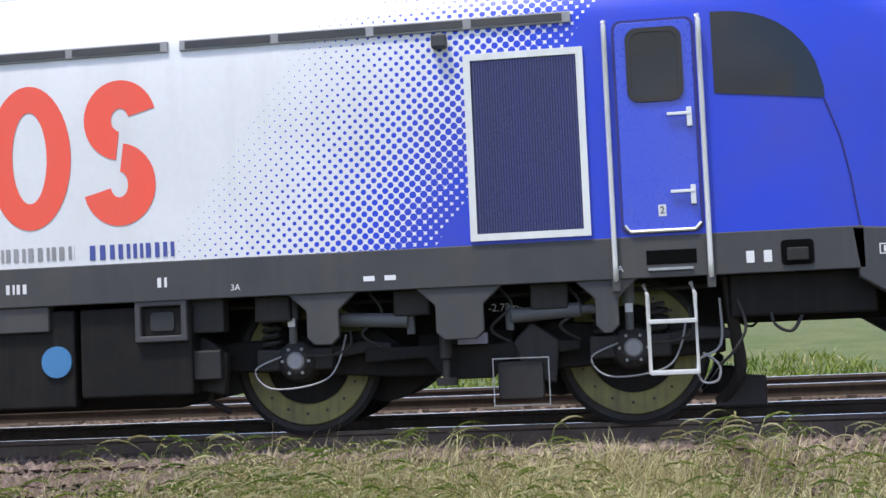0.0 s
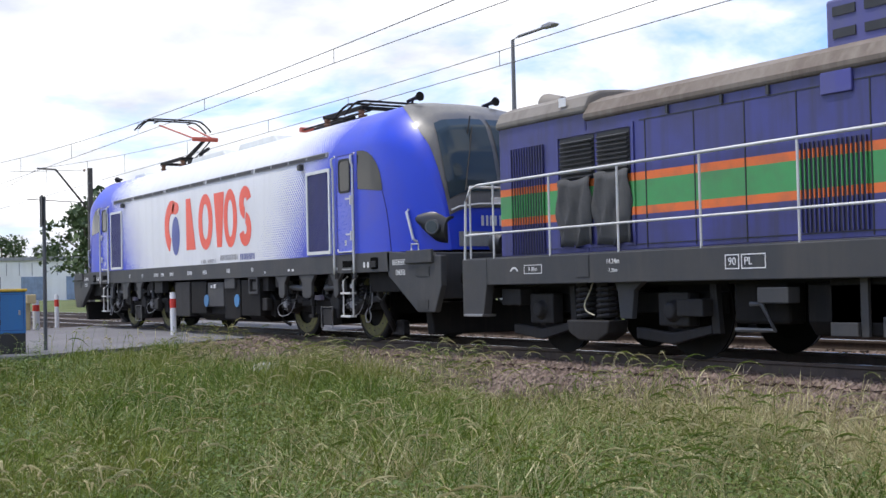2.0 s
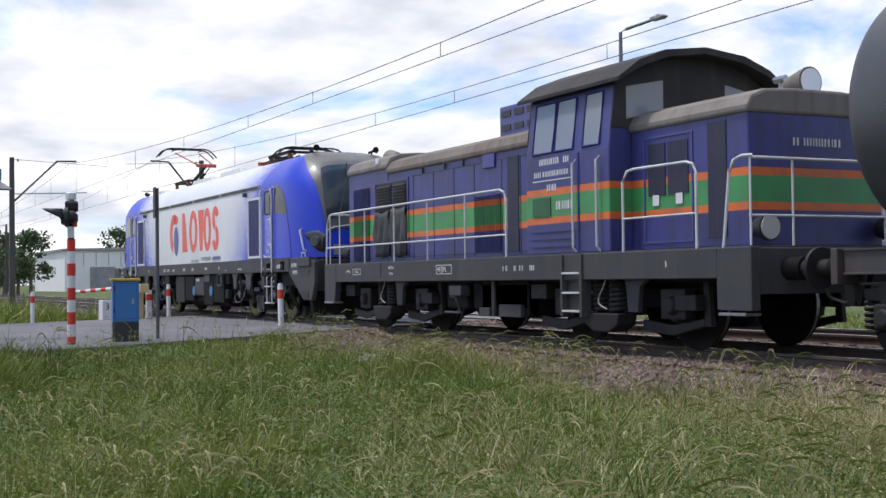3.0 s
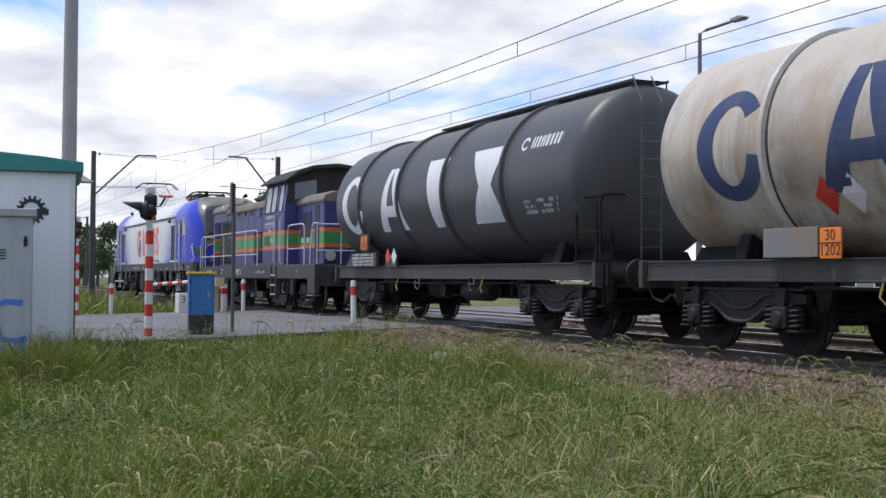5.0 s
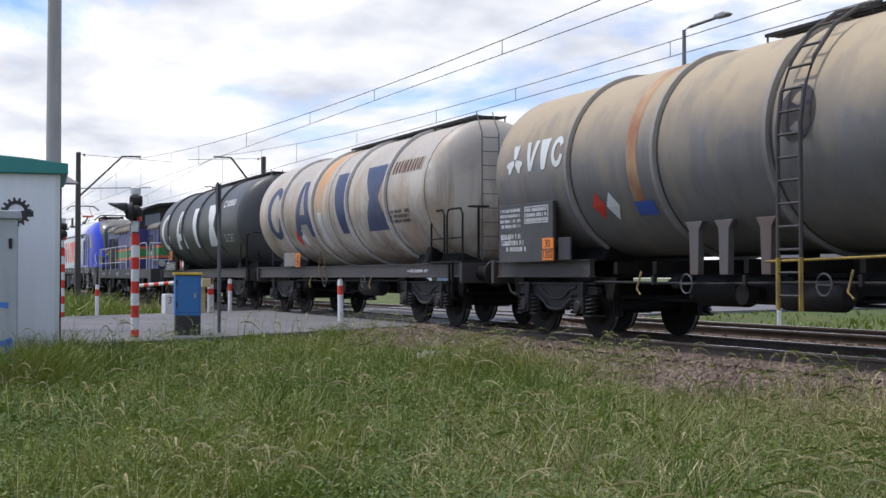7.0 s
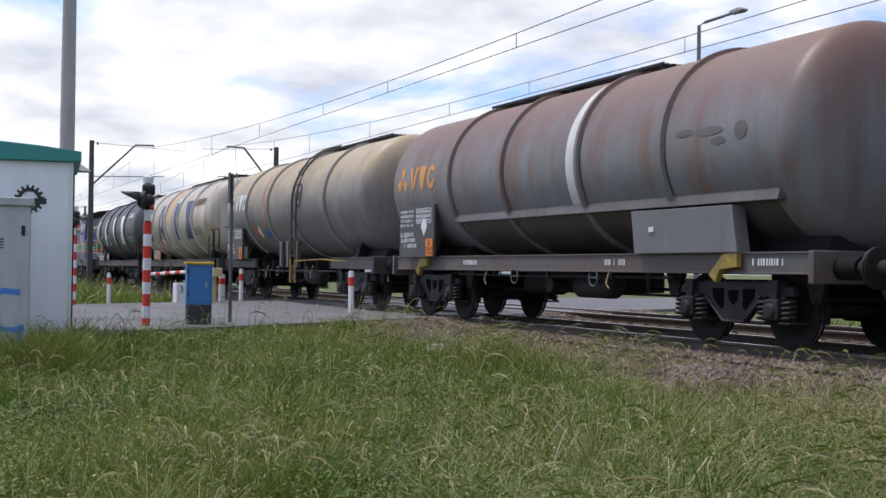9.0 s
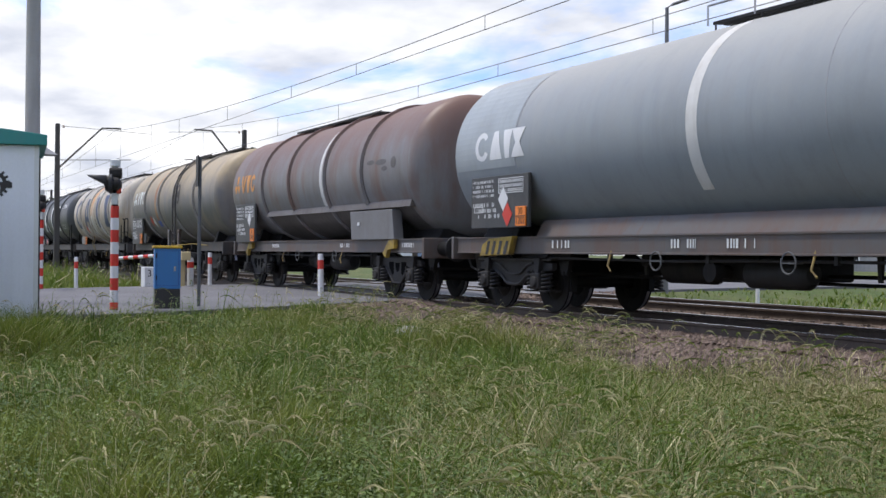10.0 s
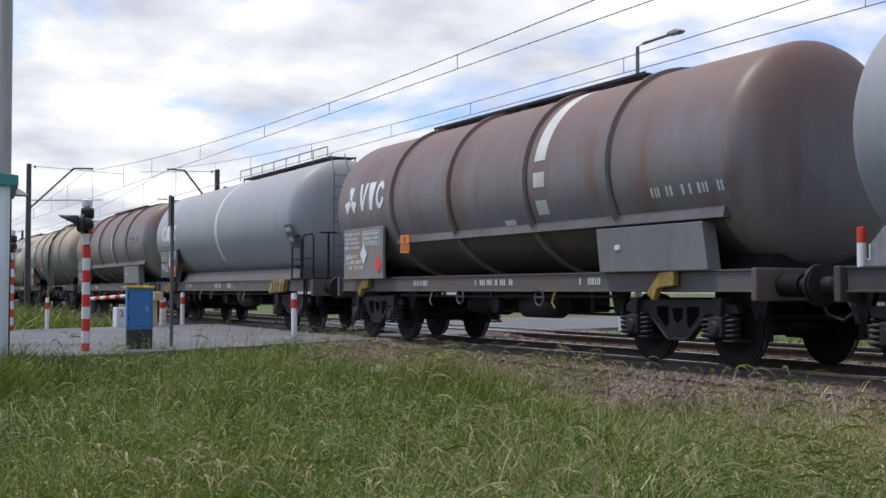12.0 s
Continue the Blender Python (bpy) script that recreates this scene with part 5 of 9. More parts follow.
def loco_bogie(parent, x, way):
    """way: 1 for the front bogie, whose driver's ladder stands at its outer axle."""
    b = part("bogie", Shape().prism([(-2.1, 0.55), (-2.1, 0.78), (-0.7, 0.85), (-0.4, 0.62), (0.4, 0.62), (0.7, 0.85), (2.1, 0.78), (2.1, 0.55), (0.6, 0.45), (-0.6, 0.45)], -1.02, -0.92).prism([(-2.1, 0.55), (-2.1, 0.78), (-0.7, 0.85), (-0.4, 0.62), (0.4, 0.62), (0.7, 0.85), (2.1, 0.78), (2.1, 0.55), (0.6, 0.45), (-0.6, 0.45)], 0.92, 1.02).box(-0.4, 0.4, -0.95, 0.95, 0.5, 0.8), M_UNDER, parent, "dark locomotive bogie with grey dampers", bevel=0.02, at=pose(x, 0, RAIL_Z))
    for ax in (-1.365, 1.365):
        w = wheelset(b, ax, 0.60, M_OLIVE)
        for side in (-1, 1):
            y = side * 0.83
            ring = part("brake_disc", Shape().wheel((0, y, 0), [(0, 0.36), (side * 0.012, 0.37), (side * 0.012, 0.53), (0, 0.54)], 40), M_OLIVE, w, "olive brake ring on the wheel")
            bolts = Shape()
            for i in range(16):
                a = 2 * math.pi * i / 16
                bolts.tube([(0.44 * math.cos(a), y, 0.44 * math.sin(a)), (0.44 * math.cos(a), y + side * 0.02, 0.44 * math.sin(a))], 0.013, 6)
            tagged(part("bolt_circle", bolts, M_BLACK, w), kind="stuff")
            part("tyre_face", Shape().wheel((0, side * 0.832, 0), [(0, 0.545), (side * 0.004, 0.55), (side * 0.004, 0.59), (0, 0.598)], 40), M_UNDER2, w)
        part("traction_motor", Shape().tube([(ax * 0.55, -0.62, 0.66), (ax * 0.55, 0.62, 0.66)], 0.44, 16).box(ax - 0.3, ax + 0.3, -0.6, 0.6, 0.45, 1.12), M_UNDER, b, smooth=True)
        for side in (-1, 1):
            y = side * 1.12
            part("axle_box", Shape().wheel((ax, y, 0.62), [(side * 0.14, 0.001), (side * 0.14, 0.10), (side * 0.10, 0.16), (-side * 0.1, 0.19)], 18).box(ax - 0.34, ax + 0.30, y - 0.09, y + 0.05, 0.54, 0.72), M_UNDER2, b, bevel=0.02)
            part("axle_cable", Shape().tube(bent([(ax - 0.12, y + side * 0.14, 0.66), (ax - 0.33, y + side * 0.16, 0.56), (ax - 0.24, y + side * 0.17, 0.42), (ax - 0.02, y + side * 0.18, 0.40), (ax + 0.25, y + side * 0.17, 0.46), (ax + 0.36, y + side * 0.14, 0.60), (ax + 0.42, y + side * 0.1, 0.82)]), 0.008, 6), M_BAR, b)
            part("axle_cable", Shape().tube(bent([(ax + 0.10, y + side * 0.14, 0.66), (ax + 0.32, y + side * 0.15, 0.66), (ax + 0.46, y + side * 0.12, 0.74), (ax + 0.44, y + side * 0.1, 0.92)]), 0.010, 6), M_RUBBER, b)
            part("hub_cap", Shape().wheel((ax, y, 0.62), [(side * 0.165, 0.001), (side * 0.165, 0.06), (side * 0.14, 0.075)], 18), M_BAR, b)
            for q in range(6):
                part("hub_bolt", Shape().tube([(ax + 0.11 * math.cos(q * 1.047), y + side * 0.12, 0.62 + 0.11 * math.sin(q * 1.047)), (ax + 0.11 * math.cos(q * 1.047), y + side * 0.15, 0.62 + 0.11 * math.sin(q * 1.047))], 0.014, 6), M_BAR, b)
            part("control_arm", Shape().prism([(ax + 0.1, 0.60), (ax + 0.1, 0.70), (ax + 0.55, 0.76), (ax + 0.78, 0.74), (ax + 0.78, 0.66), (ax + 0.55, 0.66)], y - 0.04, y + 0.05), M_UNDER2, b, bevel=0.015)
            part("vertical_damper", Shape().tube([(ax - 0.02, y + side * 0.1, 0.76), (ax - 0.02, y + side * 0.1, 0.95), (ax - 0.02, y + side * 0.1, 0.96), (ax - 0.02, y + side * 0.1, 1.15)], [0.035, 0.035, 0.05, 0.05], 10), M_BAR2, b, "grey upright damper", smooth=True)
            part("damper_label", Shape().box(ax - 0.05, ax + 0.01, y + side * 0.152 - 0.002, y + side * 0.152 + 0.002, 0.90, 0.97), M_WHITE, b)
            for dx in (-0.22, 0.2):
                coil = [(ax + dx + 0.08 * math.cos(2 * math.pi * i / 8), y + 0.08 * math.sin(2 * math.pi * i / 8), 0.72 + 0.24 * i / 31) for i in range(32)]
                part("spring", Shape().tube(coil, 0.02, 5), M_UNDER2, b)
            part("brake_caliper", Shape().prism([(ax - 0.86, 0.42), (ax - 0.62, 0.36), (ax - 0.58, 0.70), (ax - 0.8, 0.86), (ax - 0.95, 0.70)], y - 0.1, y + 0.02), M_UNDER2, b, bevel=0.02)
    for side in (-1, 1):
        y = side * 1.28
        part("stop_plate", Shape().box(-0.02, 0.22, y - 0.03, y + 0.05, 0.70, 0.79), M_LAVENDER, b, "pale lavender stop plate", bevel=0.008)
        part("centre_damper", Shape().tube([(-0.12, y, 0.78), (-0.12, y, 0.60), (-0.12, y, 0.58), (-0.12, y, 0.42)], [0.055, 0.055, 0.035, 0.035], 10).box(-0.2, -0.04, y - 0.05, y + 0.05, 0.38, 0.44), M_UNDER2, b, smooth=True)
        for dx, dz in ((-0.75, 0.0), (0.3, 0.02), (0.85, -0.02)):
            part("air_hose", Shape().tube(bent([(dx, y - side * 0.05, 1.16), (dx + 0.12, y, 0.98 + dz), (dx - 0.05, y, 0.82), (dx + 0.10, y - side * 0.1, 0.70)]), 0.013, 6), M_RUBBER, b)
        sb = part("sensor_box", Shape().box(-way * 2.08 - 0.13, -way * 2.08 + 0.13, y - 0.12, y - 0.0, 0.50, 0.74), M_UNDER2, b, bevel=0.015)
        part("sensor_face", Shape().prism(rounded(-way * 2.08 - 0.06, -way * 2.08 + 0.06, 0.58, 0.69, 0.03), y + side * 0.005 - 0.004, y + side * 0.005 + 0.004), M_OFFWHITE, sb)
        part("upper_box", Shape().box(-way * 2.2 - 0.28, -way * 2.2 + 0.28, y - 0.1, y + 0.06, 0.88, 1.18), M_UNDER2, b, bevel=0.015)
        part("brake_pipe", Shape().tube([(-2.0, y - side * 0.2, 1.08), (2.0, y - side * 0.2, 1.08)], 0.02, 6), M_UNDER2, b)
        for s in (-1, 1):
            part("yaw_damper", Shape().tube([(s * 1.12, y, 0.94), (s * 0.98, y, 0.94), (s * 0.96, y, 0.94), (s * 0.42, y, 0.91)], [0.035, 0.035, 0.058, 0.058], 12).tube([(s * 1.12, y + 0.02, 0.82), (s * 1.12, y + 0.02, 1.06)], 0.035, 8).tube([(s * 0.40, y + 0.02, 0.80), (s * 0.40, y + 0.02, 1.0)], 0.035, 8), M_BAR2, b, "grey yaw damper", smooth=True)
        part("traction_rod", Shape().prism([(-0.8, 0.58), (-0.3, 0.60), (-0.15, 0.42), (0.25, 0.42), (0.35, 0.56), (0.95, 0.62), (0.95, 0.70), (0.25, 0.70), (-0.8, 0.70)], side * 1.16 - 0.04, side * 1.16 + 0.04), M_UNDER, b, bevel=0.015)
        box = part("sand_box", Shape().prism(rounded(0.29, 0.65, 0.25, 0.55, 0.03), side * 1.2 - 0.1, side * 1.2 + 0.1), M_UNDER2, b, "grey steel box", bevel=0.01)
        part("box_guard", outline_frame([(0.25, 0.20), (0.70, 0.20), (0.70, 0.58), (0.25, 0.58)], 0.009, side * 1.31 - 0.01, side * 1.31 + 0.01), M_STEEL, box)
        part("sand_pipe", Shape().tube(bent([(way * 2.12, side * 1.15, 1.15), (way * 2.16, side * 1.14, 0.75), (way * 2.2, side * 1.0, 0.38), (way * 2.05, side * 0.8, 0.14)]), 0.05, 8), M_UNDER2, b)
        part("rail_guard", Shape().prism([(way * 2.0, 0.10), (way * 2.42, 0.10), (way * 2.42, 0.34), (way * 2.2, 0.36)], side * 0.8 - 0.06, side * 0.8 + 0.06), M_UNDER2, b, bevel=0.015)
        part("flange_lubricator", Shape().tube([(-way * 2.1, side * 1.0, 0.55), (-way * 2.2, side * 0.95, 0.30), (-way * 2.05, side * 0.85, 0.20)], 0.03, 8).box(-way * 2.25 - 0.12, -way * 2.25 + 0.12, side * 1.12 - 0.08, side * 1.12 + 0.08, 0.42, 0.72), M_UNDER2, b)
        part("cable_loop", Shape().tube(bent([(way * 2.05, side * 1.24, 0.98), (way * 2.04, side * 1.25, 0.62), (way * 1.86, side * 1.26, 0.50), (way * 1.88, side * 1.27, 0.34), (way * 2.0, side * 1.27, 0.34), (way * 2.02, side * 1.26, 0.46), (way * 1.9, side * 1.25, 0.56)]), 0.011, 6), M_BAR, b)
    return b


def pantograph(loco, u, raised):
    zr = 4.02
    p = part("pantograph", Shape().box(u - 0.75, u + 0.75, -0.55, -0.47, zr + 0.16, zr + 0.22).box(u - 0.75, u + 0.75, 0.47, 0.55, zr + 0.16, zr + 0.22).box(u - 0.8, u - 0.7, -0.55, 0.55, zr + 0.16, zr + 0.22).box(u + 0.7, u + 0.8, -0.55, 0.55, zr + 0.16, zr + 0.22), M_UNDER, loco, "raised pantograph" if raised else "folded pantograph")
    for x in (u - 0.7, u + 0.7):
        for y in (-0.5, 0.5):
            part("insulator", Shape().lathe((x, y, zr - 0.05), [(0.05, 0), (0.075, 0.04), (0.04, 0.07), (0.075, 0.1), (0.04, 0.14), (0.07, 0.18), (0.04, 0.22)], 12), M_RUST, p, "brown ribbed insulator")
    if raised:
        foot, knee, head = Vector((u - 0.6, 0, zr + 0.24)), Vector((u + 0.95, 0, 4.68)), Vector((u - 1.35, 0, 5.40))
    else:
        foot, knee, head = Vector((u - 0.6, 0, zr + 0.22)), Vector((u - 2.3, 0, zr + 0.16)), Vector((u + 0.75, 0, zr + 0.26))
    part("lower_arm", Shape().tube([foot, knee], [0.06, 0.045], 10), M_UNDER, p)
    part("control_rod", Shape().tube([foot + Vector((0.35, 0.12, 0)), knee + Vector((0.05, 0.1, -0.06))], 0.018, 6), M_UNDER, p)
    part("knuckle", Shape().tube([knee + Vector((0, -0.32, 0)), knee + Vector((0, 0.32, 0))], 0.055, 8), M_RUSTRED, p, "red painted knuckle")
    for y in (-1, 1):
        part("upper_arm", Shape().tube([knee + Vector((0, 0.25 * y, 0)), head + Vector((0.1, 0.4 * y, -0.12))], 0.022, 7), M_RUSTRED if raised else M_UNDER, p)
    for dx in (-0.18, 0.18):
        pts = [head + Vector((dx, yy, -0.28 * max(0, (abs(yy) - 0.62) / 0.36) ** 1.6 + 0.03)) for yy in (-0.98, -0.9, -0.8, -0.7, -0.55, 0, 0.55, 0.7, 0.8, 0.9, 0.98)]
        part("contact_strip", Shape().tube(pts, 0.022, 7), M_UNDER, p)
    part("head_frame", Shape().tube([head + Vector((-0.18, -0.45, -0.03)), head + Vector((0.18, -0.45, -0.03))], 0.018, 6).tube([head + Vector((-0.18, 0.45, -0.03)), head + Vector((0.18, 0.45, -0.03))], 0.018, 6), M_UNDER, p)


M_RUSTRED = material("red painted arm", (0.42, 0.07, 0.04), 0.5, amount=0.3)


def electric_locomotive():
    o = train_car("electric_locomotive", "blue and white electric locomotive with halftone dots and red brand shapes", "locomotive", -6.5)
    us = [-u for u, _ in NOSE[::-1]] + [-6.5 + 0.65 * i for i in range(21)] + [u for u, _ in NOSE]
    extra = [(NOSE[i][0] + NOSE[i + 1][0]) / 2 for i in range(len(NOSE) - 1)]
    us = sorted(set(us + extra + [-e for e in extra]))
    s = Shape()
    pts = [[body_point(u, k) for k in range(21)] for u in us]
    s.add([p for row in pts for p in row], [(i * 21 + j, (i + 1) * 21 + j, (i + 1) * 21 + j + 1, i * 21 + j + 1) for i in range(len(us) - 1) for j in range(20)] + [tuple(range(20, -1, -1)), tuple((len(us) - 1) * 21 + j for j in range(21))])
    body = part("body", s, M_LIVERY, o, "white body with blue halftone ends", smooth=True)
    part("floor_pan", Shape().box(-9.3, 9.3, -1.2, 1.2, 1.2, 1.5), M_UNDER, o)
    part("floor_beam", Shape().box(-8.9, 8.9, -0.6, 0.6, 0.80, 1.2), M_UNDER, o, "dark mass of beams and ducts under the floor")
    for side in (-1, 1):
        for c in (-1, 1):
            y0, y1 = sorted((side * 0.95, side * 1.34))
            fb = part("brake_rack", Shape().box(min(c * 7.4, c * 8.5), max(c * 7.4, c * 8.5), y0, y1, 0.86, 1.2), M_UNDER, o, bevel=0.02)
            part("air_hose", Shape().tube(bent([(c * 7.7, side * 1.3, 0.95), (c * 7.72, side * 1.36, 0.80), (c * 7.85, side * 1.34, 0.74), (c * 7.95, side * 1.3, 0.88)]), 0.014, 6).tube(bent([(c * 7.45, side * 1.33, 1.0), (c * 7.5, side * 1.38, 0.78), (c * 7.4, side * 1.36, 0.6), (c * 7.3, side * 1.3, 0.5)]), 0.012, 6), M_RUBBER, fb)
            for dx in (3.6, 4.75, 5.85):
                part("frame_lug", Shape().box(min(c * dx, c * (dx + 0.3)), max(c * dx, c * (dx + 0.3)), y0, y1 - 0.02, 0.98, 1.2), M_UNDER2, o, bevel=0.02)
    # charcoal lower band with hanging brackets
    for side in (-1, 1):
        y0, y1 = (-1.502, -1.40) if side < 0 else (1.40, 1.502)
        part("lower_band", Shape().box(-8.4, 8.4, y0, y1, 1.19, 1.512), M_SKIRT, o, "charcoal lower band", bevel=0.008)
        for c in (-1, 1):
            for ux, uw in ((4.2, 0.26), (5.3, 0.38), (6.45, 0.18)):
                ux = ux if c > 0 else -ux
                part("frame_bracket", Shape().prism([(ux - uw / 2 - 0.16, 1.2), (ux + uw / 2 + 0.16, 1.2), (ux + uw / 2, 1.05), (ux + uw / 2, 0.84), (ux + uw / 2 - 0.06, 0.78), (ux - uw / 2 + 0.06, 0.78), (ux - uw / 2, 0.84), (ux - uw / 2, 1.05)], y0 + 0.02, y1 - 0.02), M_SKIRT, o, bevel=0.01)
            # front valance
            q = [(8.3, 1.512), (9.95, 1.40), (9.95, 0.95), (9.75, 0.55), (9.25, 0.55), (8.35, 1.12)]
            q = [(c * a, z) for a, z in q]
            part("valance", Shape().prism(q, y0 + 0.1 * (side < 0) * 0, y1), M_SKIRT, o, "charcoal front valance", bevel=0.015)
            for ua, ub, za, zb in ((9.22, 9.62, 1.10, 1.24), (9.25, 9.58, 0.60, 0.74)):
                part("step_recess", Shape().box(min(c * ua, c * ub), max(c * ua, c * ub), side * 1.506 - 0.006, side * 1.506 + 0.006, za, zb), M_BLACK, o)
            part("step_flap", Shape().prism([(c * 8.95, 1.30), (c * 9.75, 1.30), (c * 9.75, 1.50), (c * 9.0, 1.50)], side * 1.52 - 0.03, side * 1.52 + 0.02), M_SKIRT, o, bevel=0.01)
    for c in (-1, 1):
        part("end_plate", Shape().box(min(c * 9.55, c * 9.72), max(c * 9.55, c * 9.72), -1.45, 1.45, 0.75, 1.45), M_SKIRT, o, bevel=0.02)
        part("snow_plough", Shape().prism_x([(-1.3, 0.2), (1.3, 0.2), (1.35, 0.7), (-1.35, 0.7)], min(c * 9.2, c * 9.4), max(c * 9.2, c * 9.4)), M_UNDER, o, bevel=0.02)
        buffers(o, c * 9.6, c)
    # roof strip of louvres along the cornice
    for side in (-1, 1):
        y = side * 1.492
        for a, b2 in ((-6.1, -4.55), (-4.45, -2.2), (-2.1, 0.4), (0.5, 3.0), (3.1, 6.28)):
            st = part("louvre_strip", Shape().box(a, b2, y - 0.02, y + 0.02, 3.22, 3.31), M_BAR, o, "grey ventilation strip", bevel=0.006)
            k = max(2, int((b2 - a) / 0.75))
            for i in range(k):
                xa = a + 0.05 + (b2 - a - 0.05) * i / k
                part("louvre", Shape().box(xa, xa + (b2 - a) / k - 0.08, y + side * 0.021, y + side * 0.026, 3.235, 3.295), M_SKIRT, st)
    # side grilles, doors, windows: mirrored on both ends and both sides
    M_DOOR = M_BLUE
    for side in (-1, 1):
        for c in (-1, 1):
            Y = lambda d: side * (1.494 + d)
            X = lambda u: c * u
            def flat_box(u0, u1, z0, z1, d0, d1):
                return Shape().box(min(X(u0), X(u1)), max(X(u0), X(u1)), min(Y(d0), Y(d1)), max(Y(d0), Y(d1)), z0, z1)
            g = part("air_grille", flat_box(5.46, 6.32, 1.58, 2.98, -0.01, 0.012), M_GRILLE, o, "dark blue ribbed air grille with a pale frame")
            ribs = Shape()
            for i in range(38):
                u = 5.50 + 0.79 * i / 37
                q = flat_box(u - 0.005, u + 0.005, 1.6, 2.96, 0.012, 0.024)
                ribs.add(q.v, q.f)
            tagged(part("ribs", ribs, M_RIB, g), kind="stuff")
            part("grille_frame", outline_frame([(X(5.42), 1.54), (X(6.36), 1.54), (X(6.36), 3.02), (X(5.42), 3.02)], 0.055, min(Y(0.0), Y(0.03)), max(Y(0.0), Y(0.03))), M_OFFWHITE, g, "pale riveted frame")
            d = part("cab_door", Shape().prism(rounded(min(X(6.61), X(7.2)), max(X(6.61), X(7.2)), 1.55, 3.18, 0.06), min(Y(-0.005), Y(0.012)), max(Y(-0.005), Y(0.012))), M_BLUE, o, "blue cab door with a rounded window", bevel=0.005)
            part("door_seal", outline_frame(rounded(min(X(6.59), X(7.22)), max(X(6.59), X(7.22)), 1.53, 3.2, 0.07), 0.02, min(Y(0), Y(0.008)), max(Y(0), Y(0.008))), M_NAVYSEAL, d)
            part("door_window", Shape().prism(rounded(min(X(6.72), X(7.09)), max(X(6.72), X(7.09)), 2.58, 3.10, 0.08), min(Y(0.012), Y(0.02)), max(Y(0.012), Y(0.02))), M_GLASS, d)
            part("window_seal", outline_frame(rounded(min(X(6.69), X(7.12)), max(X(6.69), X(7.12)), 2.55, 3.13, 0.09), 0.035, min(Y(0.01), Y(0.028)), max(Y(0.01), Y(0.028))), M_RUBBER, d)
            for z in (2.42, 1.82):
                part("door_handle", flat_box(6.98, 7.16, z + 0.01, z + 0.035, 0.03, 0.05).add(*(lambda q: (q.v, q.f))(flat_box(7.13, 7.17, z - 0.08, z + 0.07, 0.012, 0.045))), M_CHROME, d, bevel=0.004)
            part("door_sill", Shape().tube([(X(6.62), Y(0.015), 1.60), (X(6.66), Y(0.02), 1.55), (X(7.15), Y(0.02), 1.55), (X(7.2), Y(0.015), 1.60)], 0.014, 6), M_CHROME, d)
            lab = part("door_label", flat_box(6.88, 6.94, 1.66, 1.75, 0.012, 0.015), M_WHITE, d)
            if side < 0 and c > 0:
                lettering("door_number", "2", 0.08, side_pose(X(6.91), Y(0.0165), 1.705), M_BLACK, lab)
            for u in (6.53, 7.25):
                part("hand_rail", Shape().tube([(X(u), Y(0.0), 3.2), (X(u), Y(0.07), 3.16), (X(u), Y(0.07), 3.05), (X(u), Y(0.045), 2.98), (X(u), Y(0.045), 1.3), (X(u), Y(0.05), 1.2), (X(u), Y(0.0), 1.14)], 0.021, 8), M_CHROME, o, "bright upright hand rail", smooth=True)
                part("rail_foot", flat_box(u - 0.03, u + 0.03, 1.1, 1.2, 0.0, 0.05), M_SKIRT, o)
            # side window that sweeps down to the front
            us_ = [7.35 + 0.82 * i / 16 for i in range(17)]
            tops = [2.50 + 0.72 * math.sqrt(max(0.0, 1 - ((u - 7.35) / 0.825) ** 2.4)) for u in us_]
            sw = Shape().strip([(X(u), side * (nose_width(u) + 0.006), 2.585 - 0.085 * (u - 7.35) / 0.82) for u in us_], [(X(u), side * (nose_width(u) + 0.006), max(z, 2.5)) for u, z in zip(us_, tops)])
            part("side_window", sw, M_GLASS, o, "dark side window with a curved edge")
            seam = [(X(u), side * (nose_width(u) + 0.002), z) for u, z in [(8.17, 2.49), (8.27, 2.2), (8.33, 1.9), (8.38, 1.52)]]
            part("panel_seam", Shape().tube(seam, 0.008, 5), M_NAVYSEAL, o)
            # nose fittings
            hr = [(X(8.78), side * (nose_width(8.78) - 0.0), 2.15), (X(8.80), side * (nose_width(8.8) + 0.06), 2.12), (X(8.92), side * (nose_width(8.92) + 0.06), 1.68), (X(8.93), side * nose_width(8.93), 1.64)]
            part("nose_rail", Shape().tube(hr, 0.022, 8), M_CHROME, o, smooth=True)
            part("step_rail", Shape().tube([(X(8.98), Y(-0.06), 1.5), (X(8.98), Y(-0.06), 1.6), (X(9.16), Y(-0.08), 1.6), (X(9.16), Y(-0.08), 1.5)], 0.014, 6), M_CHROME, o)
            pod = Shape()
            rows = []
            for i in range(9):
                a = i / 8
                u = 8.97 + 0.44 * a
                zc, hh = 1.99 - 0.20 * a, 0.13 * math.sin(math.pi * min(1.0, 0.15 + 0.6 * a)) + 0.11 * min(1.0, a * 1.6) + 0.03
                rows.append([(X(u), side * (nose_width(u) - 0.08 + 0.15 * math.cos(t)), zc + hh * math.sin(t)) for t in [math.pi * 2 * j / 14 for j in range(14)]])
            pod.add([p for r_ in rows for p in r_], [(i * 14 + j, i * 14 + (j + 1) % 14, (i + 1) * 14 + (j + 1) % 14, (i + 1) * 14 + j) for i in range(8) for j in range(14)] + [tuple(range(14)), tuple(range(125, 111, -1))])
            pd = part("headlight", pod, M_POD, o, "black headlight pod", smooth=True)
            c2 = Vector((X(9.25), side * (nose_width(9.25) + 0.05), 1.86))
            dirv = Vector((c * 0.55, side * 0.83, 0)).normalized()
            part("lamp_ring", Shape().tube([c2 - dirv * 0.02, c2 + dirv * 0.075], 0.115, 22), M_BAR2, pd)
